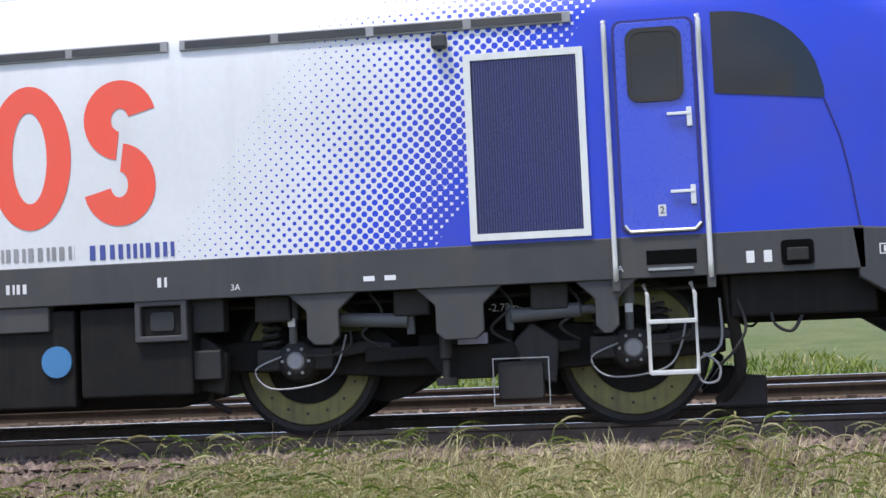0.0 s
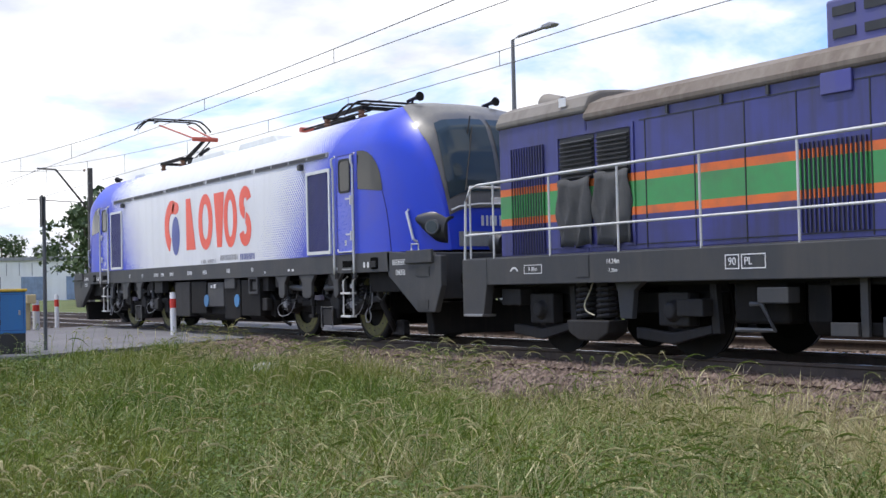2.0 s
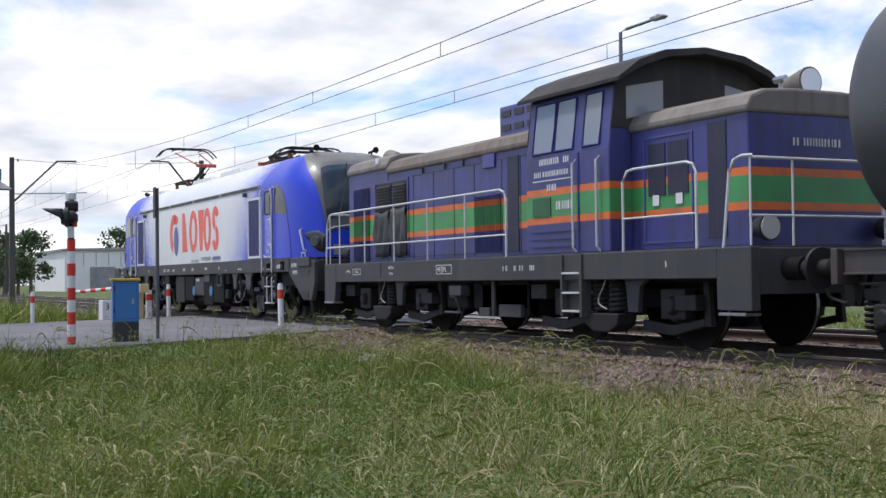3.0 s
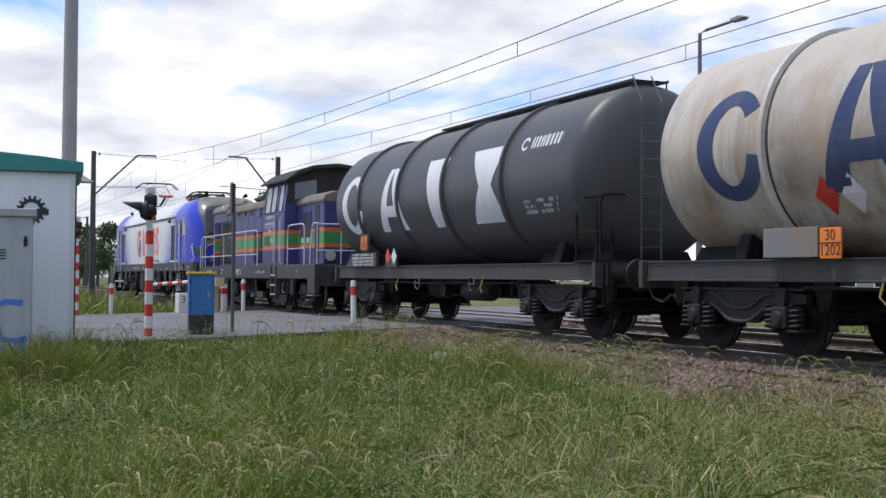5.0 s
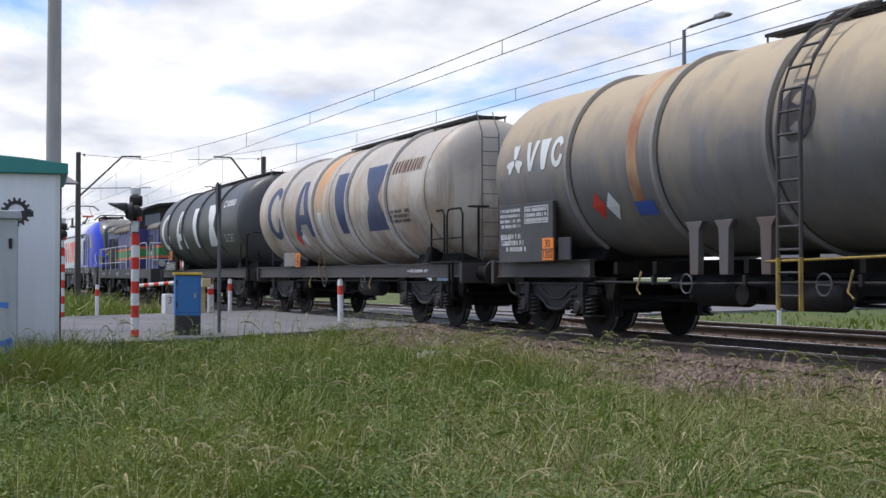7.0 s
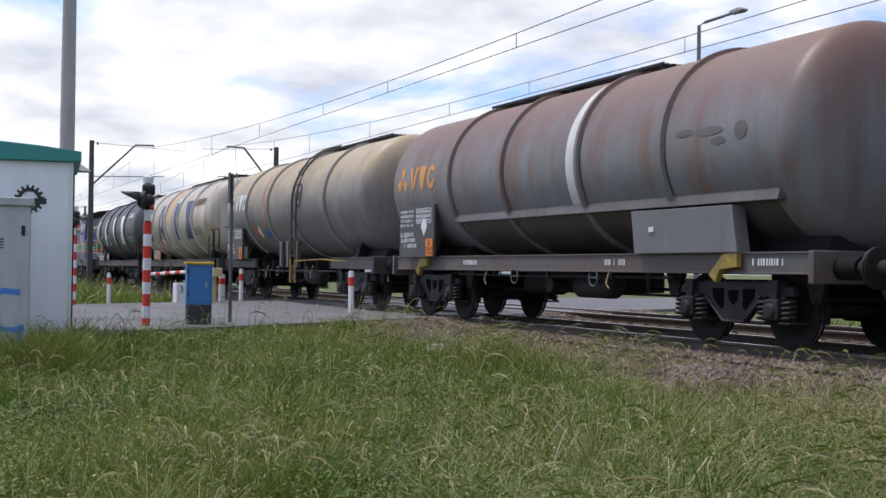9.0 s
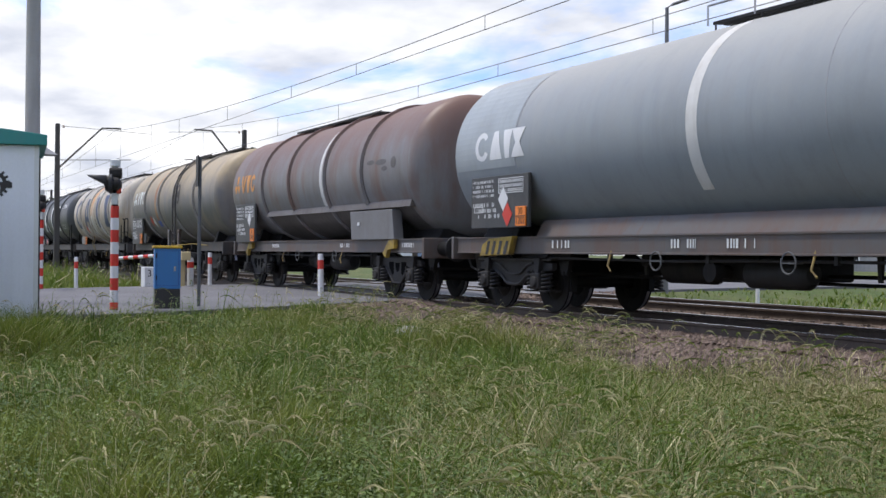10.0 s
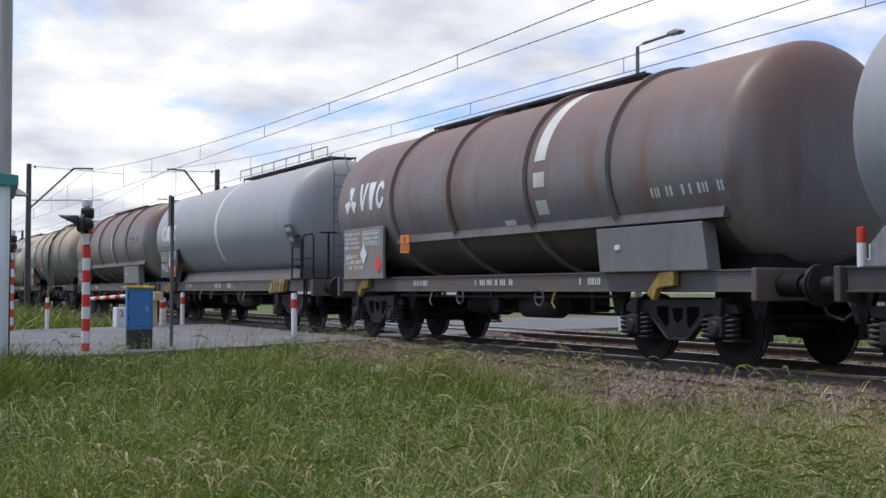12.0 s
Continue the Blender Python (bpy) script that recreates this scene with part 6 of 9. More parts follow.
            part("lamp_lens", Shape().tube([c2 + dirv * 0.03, c2 + dirv * 0.082], 0.088, 22), M_SCREEN, pd)
            part("camera_housing", flat_box(5.18, 5.30, 3.08, 3.19, 0.0, 0.09), M_SKIRT, o, "small black side camera", bevel=0.015)
            # lower band fittings
            part("step_hole", flat_box(6.77, 7.15, 1.29, 1.40, 0.0, 0.011), M_HOLE, o)
            part("step_edge", flat_box(6.78, 7.12, 1.245, 1.265, 0.008, 0.03), M_STEEL, o)
            sk = part("socket", Shape().prism(rounded(min(X(7.78), X(8.02)), max(X(7.78), X(8.02)), 1.24, 1.43, 0.03), min(Y(0.008), Y(0.02)), max(Y(0.008), Y(0.02))), M_HOLE, o)
            part("socket_face", flat_box(7.82, 7.98, 1.27, 1.37, 0.018, 0.04), M_UNDER2, sk, bevel=0.01)
            for u in (7.55, 7.68):
                part("marking", flat_box(u - 0.03, u + 0.03, 1.27, 1.36, 0.009, 0.012), M_WHITE, o)
            for (u0, u1, z) in ((8.5, 8.9, 1.33), (8.6, 8.88, 1.17)):
                mk = part("marking", outline_frame([(X(u0), z - 0.04), (X(u1), z - 0.04), (X(u1), z + 0.04), (X(u0), z + 0.04)], 0.008, min(Y(0.009), Y(0.012)), max(Y(0.009), Y(0.012))), M_WHITE, o)
                part("marking", bars_of_text(at_flat(Y(0.0125)), min(X(u0), X(u1)) + 0.03, max(X(u0), X(u1)) - 0.03, z, 0.045, int(u0 * 10) + c, 0.9), M_WHITE, mk)
            # ladder under the door
            lad = part("step_ladder", Shape().tube([(X(6.74), Y(-0.1), 1.14), (X(6.76), Y(0.0), 1.06), (X(6.76), Y(0.0), 0.46), (X(7.12), Y(0.0), 0.46), (X(7.12), Y(0.0), 1.06), (X(7.10), Y(-0.1), 1.14)], 0.017, 7), M_CHROME, o, "bright step ladder")
            for z in (0.46, 0.85):
                part("tread", flat_box(6.76, 7.12, z - 0.015, z + 0.02, -0.06, 0.06), M_CHROME, lad, bevel=0.006)
    # windscreens, visor and nose dress at both ends
    for c in (-1, 1):
        part("cab_visor", nose_patch(c, 8.02, 9.40, 7.5, 5.0, 20.0, 0.012), M_CABROOF, o, "grey windscreen surround", smooth=True)
        for half in (0, 1):
            part("windscreen", nose_patch(c, 8.88, 9.36, 7.3, 5.7, 9.9, 0.022, half), M_SCREEN, o, "dark windscreen pane", smooth=True)
        for s2 in (-1, 1):
            tip, foot = body_point(c * 9.06, 10 + s2 * 0.9, 0.05), body_point(c * 9.36, 10 + s2 * 2.2, 0.05)
            part("wiper", Shape().tube([foot, tip], 0.014, 6).tube([tip + Vector((0, 0.12 * s2, -0.28)), tip + Vector((0, 0.03 * s2, 0.18))], 0.012, 6), M_RUBBER, o)
        part("nose_grab_rail", Shape().tube([body_point(c * 9.40, 10 + q, 0.07) for q in (-4.4, -3.2, -1.5, 0, 1.5, 3.2, 4.4)], 0.016, 6), M_CHROME, o)
        for s2 in (-1, 1):
            part("marker_lamp", Shape().box(min(c * 9.36, c * 9.45), max(c * 9.36, c * 9.45), s2 * 0.12 - 0.08, s2 * 0.12 + 0.08, 2.22, 2.32), M_LAMP, o, bevel=0.01)
        part("number_strip", Shape().add(*(lambda q: ([(c * 9.478, x, z) for x, y, z in q.v], q.f))(bars_of_text(at_flat(0), -0.45, 0.45, 1.95, 0.16, 9, 1.0))), M_WHITE, o)
        part("nose_stripe", Shape().box(min(c * 9.43, c * 9.475), max(c * 9.43, c * 9.475), -0.85, 0.85, 1.55, 1.78), M_BAR, o, "grey strip across the nose")
        # horns and aerial on the cab roof
        for s2 in (-1, 1):
            hb = part("horn", Shape().tube([(c * 7.95, s2 * 0.75, 3.85), (c * 7.95, s2 * 0.75, 4.03)], 0.02, 6).tube([(c * 7.8, s2 * 0.75, 4.03), (c * 8.02, s2 * 0.75, 4.05), (c * 8.14, s2 * 0.75, 4.06), (c * 8.2, s2 * 0.75, 4.06)], [0.03, 0.03, 0.05, 0.08], 10), M_UNDER, o, "black air horn", smooth=True)
    # roof equipment
    pantograph(o, -4.4, True)
    pantograph(o, 5.0, False)
    for a, b2, hh in ((-2.6, -0.4, 0.10), (0.3, 2.4, 0.12), (-6.9, -5.9, 0.08)):
        part("roof_box", Shape().prism([(a, 3.97), (b2, 3.97), (b2 - 0.15, 3.99 + hh), (a + 0.15, 3.99 + hh)], -0.7, 0.7), M_OFFWHITE, o, "pale roof cover", bevel=0.02)
    part("roof_conductor", Shape().tube([(-3.4, 0.3, 4.2), (-1.0, 0.3, 4.22), (3.9, 0.3, 4.22)], 0.018, 6), M_UNDER, o)
    for x in (-3.0, -1.0, 1.2, 3.0):
        part("insulator", Shape().lathe((x, 0.3, 3.98), [(0.05, 0), (0.07, 0.05), (0.04, 0.09), (0.07, 0.13), (0.03, 0.2)], 12), M_RUST, o)
    part("roof_switch", Shape().tube([(-3.0, -0.4, 4.0), (-2.6, -0.4, 4.25), (-2.2, -0.4, 4.3)], 0.04, 8).box(-3.2, -2.6, -0.55, -0.25, 3.98, 4.12), M_UNDER, o)
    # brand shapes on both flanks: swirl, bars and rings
    for side in (-1, 1):
        at = lambda x, z: (x if side < 0 else -x, side * 1.4985, z)
        X0 = 6.5
        part("brand_shape", ring_on(at, -8.2 + X0, 2.42, 0.52, 0.60, 0.30, 0.30, 70, 250, 24), M_ORANGERED, o, "orange red crescent of the brand sign")
        part("brand_shape", disc_on(at, -7.98 + X0, 2.2, 0.26, 0.44), M_NAVYBRIGHT, o, "blue oval of the brand sign")
        part("brand_shape", disc_on(at, -7.98 + X0, 2.83, 0.22, 0.14), M_ORANGERED, o, "orange red spot of the brand sign")
        part("brand_shape", bar_on(at, -7.3 + X0, -6.72 + X0, 1.85, 2.99, -7.3 + X0, -7.02 + X0), M_ORANGERED, o, "orange red wedge of the brand name")
        part("brand_shape", ring_on(at, -6.12 + X0, 2.42, 0.42, 0.60, 0.24, 0.22), M_ORANGERED, o, "orange red ring of the brand name")
        part("brand_shape", bar_on(at, -5.46 + X0, -5.20 + X0, 1.85, 2.99, -5.62 + X0, -5.04 + X0), M_ORANGERED, o, "orange red tapered block of the brand name")
        part("brand_shape", ring_on(at, -4.72 + X0, 2.42, 0.36, 0.60, 0.21, 0.22), M_ORANGERED, o, "orange red ring of the brand name")
        part("brand_shape", ring_on(at, -3.93 + X0, 2.69, 0.31, 0.33, 0.235, 0.235, 15, 262, 24), M_ORANGERED, o, "orange red upper arc of the brand name")
        part("brand_shape", ring_on(at, -3.95 + X0, 2.16, 0.31, 0.34, 0.235, 0.235, -165, 82, 24), M_ORANGERED, o, "orange red lower arc of the brand name")
        part("number_strip", bars_of_text(at, -5.3 + X0, -4.35 + X0, 1.62, 0.11, 21, 0.95), M_BAR, o)
        part("number_strip", bars_of_text(at, -6.4 + X0, -5.55 + X0, 1.57, 0.08, 22, 0.9), M_BAR, o)
        part("stencil_row", bars_of_text(at, -4.22 + X0, -3.5 + X0, 1.61, 0.12, 23, 1.0), M_NAVYBRIGHT, o)
        atb = lambda x, z: (x if side < 0 else -x, side * 1.505, z)
        for u, tx in ((3.9, "3A"), (6.6, "4A")):
            if side < 0:
                lettering("axle_number", tx, 0.07, side_pose(u - (0.4 if tx == "3A" else 0.05), -1.505, 1.27), M_WHITE, o)
        for u in (4.55, 4.72):
            part("marking", bar_on(atb, u, u + 0.09, 1.27, 1.31, n=1), M_WHITE, o)
        for u, w2 in ((-4.9, 0.10), (-3.9, 0.08), (-3.0, 0.3), (-2.5, 0.2), (-1.9, 0.25), (-0.75, 0.3), (0.2, 0.22), (1.55, 0.18), (2.85, 0.08)):
            part("marking", bars_of_text(atb, u, u + w2, 1.34, 0.08, int(100 + u * 10), 1.0), M_WHITE, o)
        # equipment between the bogies
        for a, b2, z0, z1, mat in ((-1.75, -0.8, 0.38, 1.15, M_UNDER2), (-0.7, 0.2, 0.45, 1.15, M_UNDER), (0.3, 1.2, 0.60, 1.12, M_SKIRT), (1.25, 2.1, 0.35, 1.15, M_UNDER), (2.15, 3.1, 0.42, 1.15, M_UNDER)):
            part("equipment_box", Shape().box(a, b2, side * 1.3 - 0.14, side * 1.3 + 0.12, z0, z1), mat, o, "dark underfloor equipment box", bevel=0.02)
        part("fuel_tank", Shape().prism_x([(side * 1.1, 0.30), (side * 1.32, 0.45), (side * 1.32, 1.1), (0, 1.15), (0, 0.30)], -0.7, 2.9), M_UNDER, o, bevel=0.03)
        for u in (1.95, 0.25):
            part("blue_cap", Shape().tube([(u, side * 1.40, 0.73), (u, side * 1.46, 0.73)], 0.13, 20), M_CAPBLUE, o, "blue round filler cap")
        cab = part("speaker_box", outline_frame([(2.64, 0.86), (3.08, 0.86), (3.08, 1.2), (2.64, 1.2)], 0.05, side * 1.44 - 0.05, side * 1.44 + 0.05), M_SKIRT, o, bevel=0.01)
        part("speaker_socket", Shape().prism(rounded(2.76, 2.96, 0.95, 1.10, 0.03), side * 1.42 - 0.03, side * 1.42 + 0.03), M_BLACK, cab)
        part("gauge_box", Shape().box(1.35, 1.9, side * 1.42 - 0.06, side * 1.42 + 0.06, 0.98, 1.19), M_SKIRT, o, bevel=0.01)
        part("bright_valve", Shape().box(0.55, 0.62, side * 1.43, side * 1.47, 1.0, 1.06), M_WHITE, o)
        part("bright_valve", Shape().box(0.72, 0.8, side * 1.43, side * 1.47, 0.99, 1.08), M_WHITE, o)
        for k in range(2):
            part("stencil_row", bars_of_text(lambda x, z: (x if side < 0 else -x, side * 1.424, z), 0.45, 1.05, 0.80 - 0.09 * k, 0.05, 30 + k), M_WHITE, o)
    fb = loco_bogie(o, 5.275, 1)
    loco_bogie(o, -5.275, -1)
    lettering("wheelbase_mark", "-2.73m-", 0.09, side_pose(0.35, -1.03, 0.98), M_WHITE, fb)
    return o


M_LAVENDER = material("pale lavender plate", (0.24, 0.23, 0.32), 0.5, amount=0.3)
M_GRILLE = material("dark blue grille", (0.018, 0.02, 0.07), 0.5, amount=0.2)
M_RIB = material("blue grille rib", (0.05, 0.055, 0.19), 0.45, amount=0.2)
M_NAVYSEAL = material("dark blue joint", (0.02, 0.02, 0.16), 0.6, amount=0.1)
M_POD = material("gloss black headlight pod", (0.012, 0.012, 0.013), 0.4, amount=0.1, relief=0, coat=0.15)
M_NAVYBRIGHT = material("navy brand paint", (0.05, 0.07, 0.28), 0.4, amount=0.1)
M_CAPBLUE = material("blue cap paint", (0.05, 0.20, 0.42), 0.5, amount=0.3)
electric_locomotive()


# ---------------------------------------------------------------- diesel shunter
def shunter_livery():
    m, n, l, b = nodes_of("faded blue shunter paint with green and orange stripes")
    flat, raw = coords(n, l)
    s = n.new("ShaderNodeSeparateXYZ")
    l.new(raw, s.inputs[0])
    z = s.outputs[2]
    base, fine, _ = weather(n, l, (0.048, 0.052, 0.205), (0.040, 0.038, 0.075), 0.75, True, 1.2)

    def between(lo, hi):
        return math_node(n, l, "MULTIPLY", math_node(n, l, "GREATER_THAN", z, lo), math_node(n, l, "LESS_THAN", z, hi))

    green = mix_node(n, l, ramp_node(n, l, noise_node(n, l, flat, 2, 5), 0.4, 0.75), (0.055, 0.29, 0.09), (0.07, 0.20, 0.08))
    orange = mix_node(n, l, ramp_node(n, l, noise_node(n, l, flat, 3, 5), 0.45, 0.8), (0.70, 0.15, 0.03), (0.40, 0.12, 0.05))
    c = mix_node(n, l, between(1.77, 2.29), base, orange)
    c = mix_node(n, l, between(1.87, 2.19), c, green)
    l.new(c, b.inputs["Base Color"])
    l.new(math_node(n, l, "MULTIPLY_ADD", fine, 0.25, 0.32), b.inputs["Roughness"])
    bump(n, l, noise_node(n, l, flat, 2.2, 3), 0.08, 0.05, b)
    return m


M_SHUNT = shunter_livery()
M_ROOFGREY = material("dusty beige grey hood roof", (0.20, 0.18, 0.155), 0.7, dirt=(0.10, 0.08, 0.065), amount=0.6)
M_ROOFBROWN = material("brown grimy hood roof", (0.12, 0.092, 0.072), 0.75, dirt=(0.21, 0.18, 0.15), amount=0.7, scale=1.6)
M_CABTOP = material("dark dusty cab roof", (0.032, 0.030, 0.029), 0.75, dirt=(0.075, 0.065, 0.056), amount=0.5, shine=0.25)
M_CREAMLINE = material("pale air line", (0.45, 0.42, 0.30), 0.6, amount=0.4)
M_CANVAS = material("dark grey canvas cover", (0.055, 0.056, 0.058), 0.9, dirt=(0.10, 0.10, 0.10), amount=0.5, relief=0.3)
# pale tint: the sky's reflection is put into the glass colour
M_PANE = glass("cab glass with sky reflection in its tint", (0.22, 0.24, 0.26))
M_RAILWHITE = material("off white hand rail paint", (0.62, 0.62, 0.62), 0.5, dirt=(0.35, 0.33, 0.3), amount=0.4)


def shunter_bogie(parent, x):
    b = part("bogie", Shape().box(-0.4, 0.4, -0.9, 0.9, 0.5, 0.8).box(-1.9, 1.9, -0.98, -0.9, 0.52, 0.78).box(-1.9, 1.9, 0.9, 0.98, 0.52, 0.78), M_UNDER, parent, "dark shunter bogie with heavy coil springs", bevel=0.02, at=pose(x, 0, RAIL_Z))
    for ax in (-1.3, 1.3):
        wheelset(b, ax, 0.55)
        for side in (-1, 1):
            y = side * 1.1
            part("axle_box", Shape().wheel((ax, y, 0.56), [(side * 0.2, 0.001), (side * 0.2, 0.09), (side * 0.12, 0.13), (side * 0.10, 0.21), (-side * 0.05, 0.21)], 18).box(ax - 0.26, ax + 0.26, y - 0.12, y + 0.06, 0.38, 0.78), M_UNDER2, b, bevel=0.02)
            part("brake_beam", Shape().prism([(ax - 0.75, 0.22), (ax - 0.1, 0.16), (ax + 0.55, 0.30), (ax + 0.55, 0.40), (ax - 0.1, 0.30), (ax - 0.75, 0.36)], y - 0.05, y + 0.03), M_UNDER2, b, bevel=0.015)
            part("brake_hanger", Shape().prism([(ax + 0.55, 0.3), (ax + 0.68, 0.3), (ax + 0.62, 0.92), (ax + 0.52, 0.92)], y - 0.04, y + 0.04), M_UNDER2, b, bevel=0.01)
    for side in (-1, 1):
        y = side * 1.2
        for dx in (-0.31, 0.10):
            coil = [(dx + 0.13 * math.cos(2 * math.pi * i / 9), y + 0.13 * math.sin(2 * math.pi * i / 9), 0.44 + 0.46 * i / 62) for i in range(63)]
            part("spring", Shape().tube(coil, 0.032, 6), M_UNDER2, b, "heavy grey coil spring")
        part("spring_seat", Shape().prism([(-0.52, 0.44), (0.34, 0.44), (0.3, 0.28), (0.1, 0.18), (-0.28, 0.18), (-0.48, 0.28)], y - 0.2, y + 0.12), M_UNDER2, b, bevel=0.02)
        part("air_line", Shape().tube(bent([(0.0, y - 0.16, 0.92), (-0.06, y - 0.18, 0.78), (-0.14, y - 0.19, 0.66), (-0.12, y - 0.19, 0.56), (0.04, y - 0.18, 0.5)]), 0.010, 6), M_CREAMLINE, b)
        part("tool_box", Shape().box(-2.12, -1.67, y - 0.1, y + 0.16, 0.62, 0.85), M_UNDER2, b, bevel=0.015)
        part("sand_box", Shape().box(1.44, 1.87, y - 0.1, y + 0.12, 0.50, 0.70), M_UNDER2, b, bevel=0.015)
    return b


def shunter():
    o = train_car("diesel_shunter", "faded blue diesel shunting locomotive with green and orange stripes", "locomotive", 3.6)
    # running frame
    for side in (-1, 1):
        y0, y1 = sorted((side * 1.36, side * 1.49))
        part("frame_beam", Shape().box(1.05, 13.2, y0, y1, 0.94, 1.31), M_SKIRT, o, "charcoal frame beam", bevel=0.012)
        for bx in (3.25, 10.68):
            part("frame_bracket", Shape().prism([(bx + 0.38, 0.96), (bx + 0.95, 0.96), (bx + 0.75, 0.84), (bx + 0.70, 0.50), (bx + 0.48, 0.50), (bx + 0.44, 0.84)], side * 1.3 - 0.04, side * 1.3 + 0.04), M_SKIRT, o, bevel=0.01)
        tri = part("safety_hoop", Shape().tube([(5.62, side * 1.28, 0.40), (6.18, side * 1.28, 0.40), (6.0, side * 1.28, 0.68), (5.84, side * 1.28, 0.68)], 0.028, 6, True), M_BAR2, o, "grey triangular safety hoop")
        part("gear_housing", Shape().box(5.5, 6.3, side * 1.05 - 0.14, side * 1.05 + 0.14, 0.46, 0.92), M_UNDER, o, bevel=0.04)
        part("relay_box", Shape().box(6.11, 6.54, side * 1.36 - 0.1, side * 1.36 + 0.08, 0.69, 0.86), M_SKIRT, o, bevel=0.012)
        part("tank_strap", Shape().box(7.33, 7.42, side * 1.29 - 0.02, side * 1.29 + 0.02, 0.36, 0.95), M_SKIRT, o)
        part("tank_step", Shape().box(6.98, 7.32, side * 1.3 - 0.05, side * 1.3 + 0.05, 0.36, 0.50), M_SKIRT, o, bevel=0.01)
        part("tank_step", Shape().box(7.6, 8.3, side * 1.29 - 0.04, side * 1.29 + 0.04, 0.36, 0.56), M_SKIRT, o, bevel=0.01)
        part("battery_box", Shape().box(6.9, 8.4, side * 1.15 - 0.1, side * 1.15 + 0.1, 0.36, 0.95), M_UNDER, o, bevel=0.02)
        for q in ([(0.42, 0.52), (0.42, 1.31), (1.05, 1.31), (1.05, 0.98), (0.95, 0.52)], [(13.2, 0.56), (13.2, 1.31), (13.82, 1.31), (13.82, 0.56)]):
            part("corner_plate", Shape().prism(q, y0 - 0.002, y1 + 0.002), M_SKIRT, o, "charcoal corner step plate", bevel=0.012)
        for a in (0.5, 13.28):
            part("corner_step", Shape().box(a, a + 0.48, min(side * 1.3, side * 1.54), max(side * 1.3, side * 1.54), 0.50, 0.535), M_STEEL, o, bevel=0.006)
        part("deck", Shape().box(0.5, 13.75, min(0, side * 1.47), max(0, side * 1.47), 1.27, 1.325), M_SKIRT, o, bevel=0.006)
        # cab steps
        st = part("cab_steps", Shape().box(9.75, 9.80, y0 - 0.03, y1, 0.42, 1.3), M_SKIRT, o, "steel cab steps")
        part("step_stringer", Shape().box(10.25, 10.30, y0 - 0.03, y1, 0.42, 1.3), M_SKIRT, st)
        for z in (0.48, 0.74, 1.02):
            part("tread", Shape().box(9.8, 10.25, min(side * 1.2, side * 1.53), max(side * 1.2, side * 1.53), z, z + 0.03), M_CHROME, st, bevel=0.005)
        for a, b2 in ((9.8, 10.25),):
            part("step_shadow", Shape().box(a, b2, side * 1.42 - 0.02, side * 1.42 + 0.02, 0.5, 1.28), M_BLACK, st)
    part("underframe", Shape().box(0.6, 13.6, -1.2, 1.2, 0.9, 1.28), M_UNDER, o)
    part("fuel_tank", Shape().prism_x([(-1.15, 0.35), (1.15, 0.35), (1.25, 0.5), (1.25, 0.9), (-1.25, 0.9), (-1.25, 0.5)], 6.6, 8.4), M_UNDER, o, bevel=0.03)
    for c, x in ((-1, 0.55), (1, 13.7)):
        part("buffer_beam", Shape().box(x - 0.08, x + 0.08, -1.4, 1.4, 0.75, 1.3), M_SKIRT, o, bevel=0.015)
        buffers(o, x, c)
    # hoods
    def hood(a, b2, ztop, zroof, label):
        h = part("hood", Shape().prism_x([(-1.10, 1.32), (1.10, 1.32), (1.10, ztop), (-1.10, ztop)], a, b2), M_SHUNT, o, label, bevel=0.03)
        prof = [(-1.14, ztop - 0.03), (-1.14, ztop + 0.06), (-1.06, ztop + (zroof - ztop) * 0.62), (-0.85, ztop + (zroof - ztop) * 0.9), (-0.4, zroof), (0.4, zroof), (0.85, ztop + (zroof - ztop) * 0.9), (1.06, ztop + (zroof - ztop) * 0.62), (1.14, ztop + 0.06), (1.14, ztop - 0.03)]
        part("hood_roof", Shape().prism_x(prof, a - 0.03, b2 + 0.03), M_ROOFBROWN if a > 2 and a < 5 else M_ROOFGREY, h, "dusty rounded roof", bevel=0.04)
        return h
    hood(0.85, 2.85, 3.18, 3.50, "taller blue radiator end of the hood")
    front = hood(2.85, 8.75, 3.07, 3.39, "long blue engine hood")
    rear = hood(10.95, 13.35, 2.98, 3.28, "short blue rear hood")
    part("silencer", Shape().box(6.38, 8.6, -0.58, 0.58, 3.34, 3.93), M_SHUNTPLAIN, o, "blue louvred box on the hood", bevel=0.03)
    for i in range(5):
        for z in (3.50, 3.74):
            part("louvre", Shape().box(6.48 + 0.42 * i, 6.78 + 0.42 * i, -0.595, -0.575, z, z + 0.1), M_BLACK, o)
    for side in (-1, 1):
        Y = lambda d: side * (1.10 + d)
        def plate(x0, x1, z0, z1, d0, d1):
            return Shape().box(x0, x1, min(Y(d0), Y(d1)), max(Y(d0), Y(d1)), z0, z1)
        # front ribbed grille beside the nose
        for x0, x1, z0, z1, mat in ((1.18, 1.92, 1.36, 2.84, M_GRILLEDARK), (6.45, 7.3, 1.42, 2.36, M_GRILLEDARK)):
            g = part("radiator_grille", plate(x0, x1, z0, z1, -0.005, 0.012), mat, front, "dark ribbed radiator grille")
            k = int((x1 - x0) / 0.06)
            ribs = Shape()
            for i in range(k + 1):
                q = plate(x0 + (x1 - x0) * i / k - 0.006, x0 + (x1 - x0) * i / k + 0.006, z0, z1, 0.012, 0.032)
                ribs.add(q.v, q.f)
            tagged(part("ribs", ribs, M_SHUNT, g), kind="stuff")
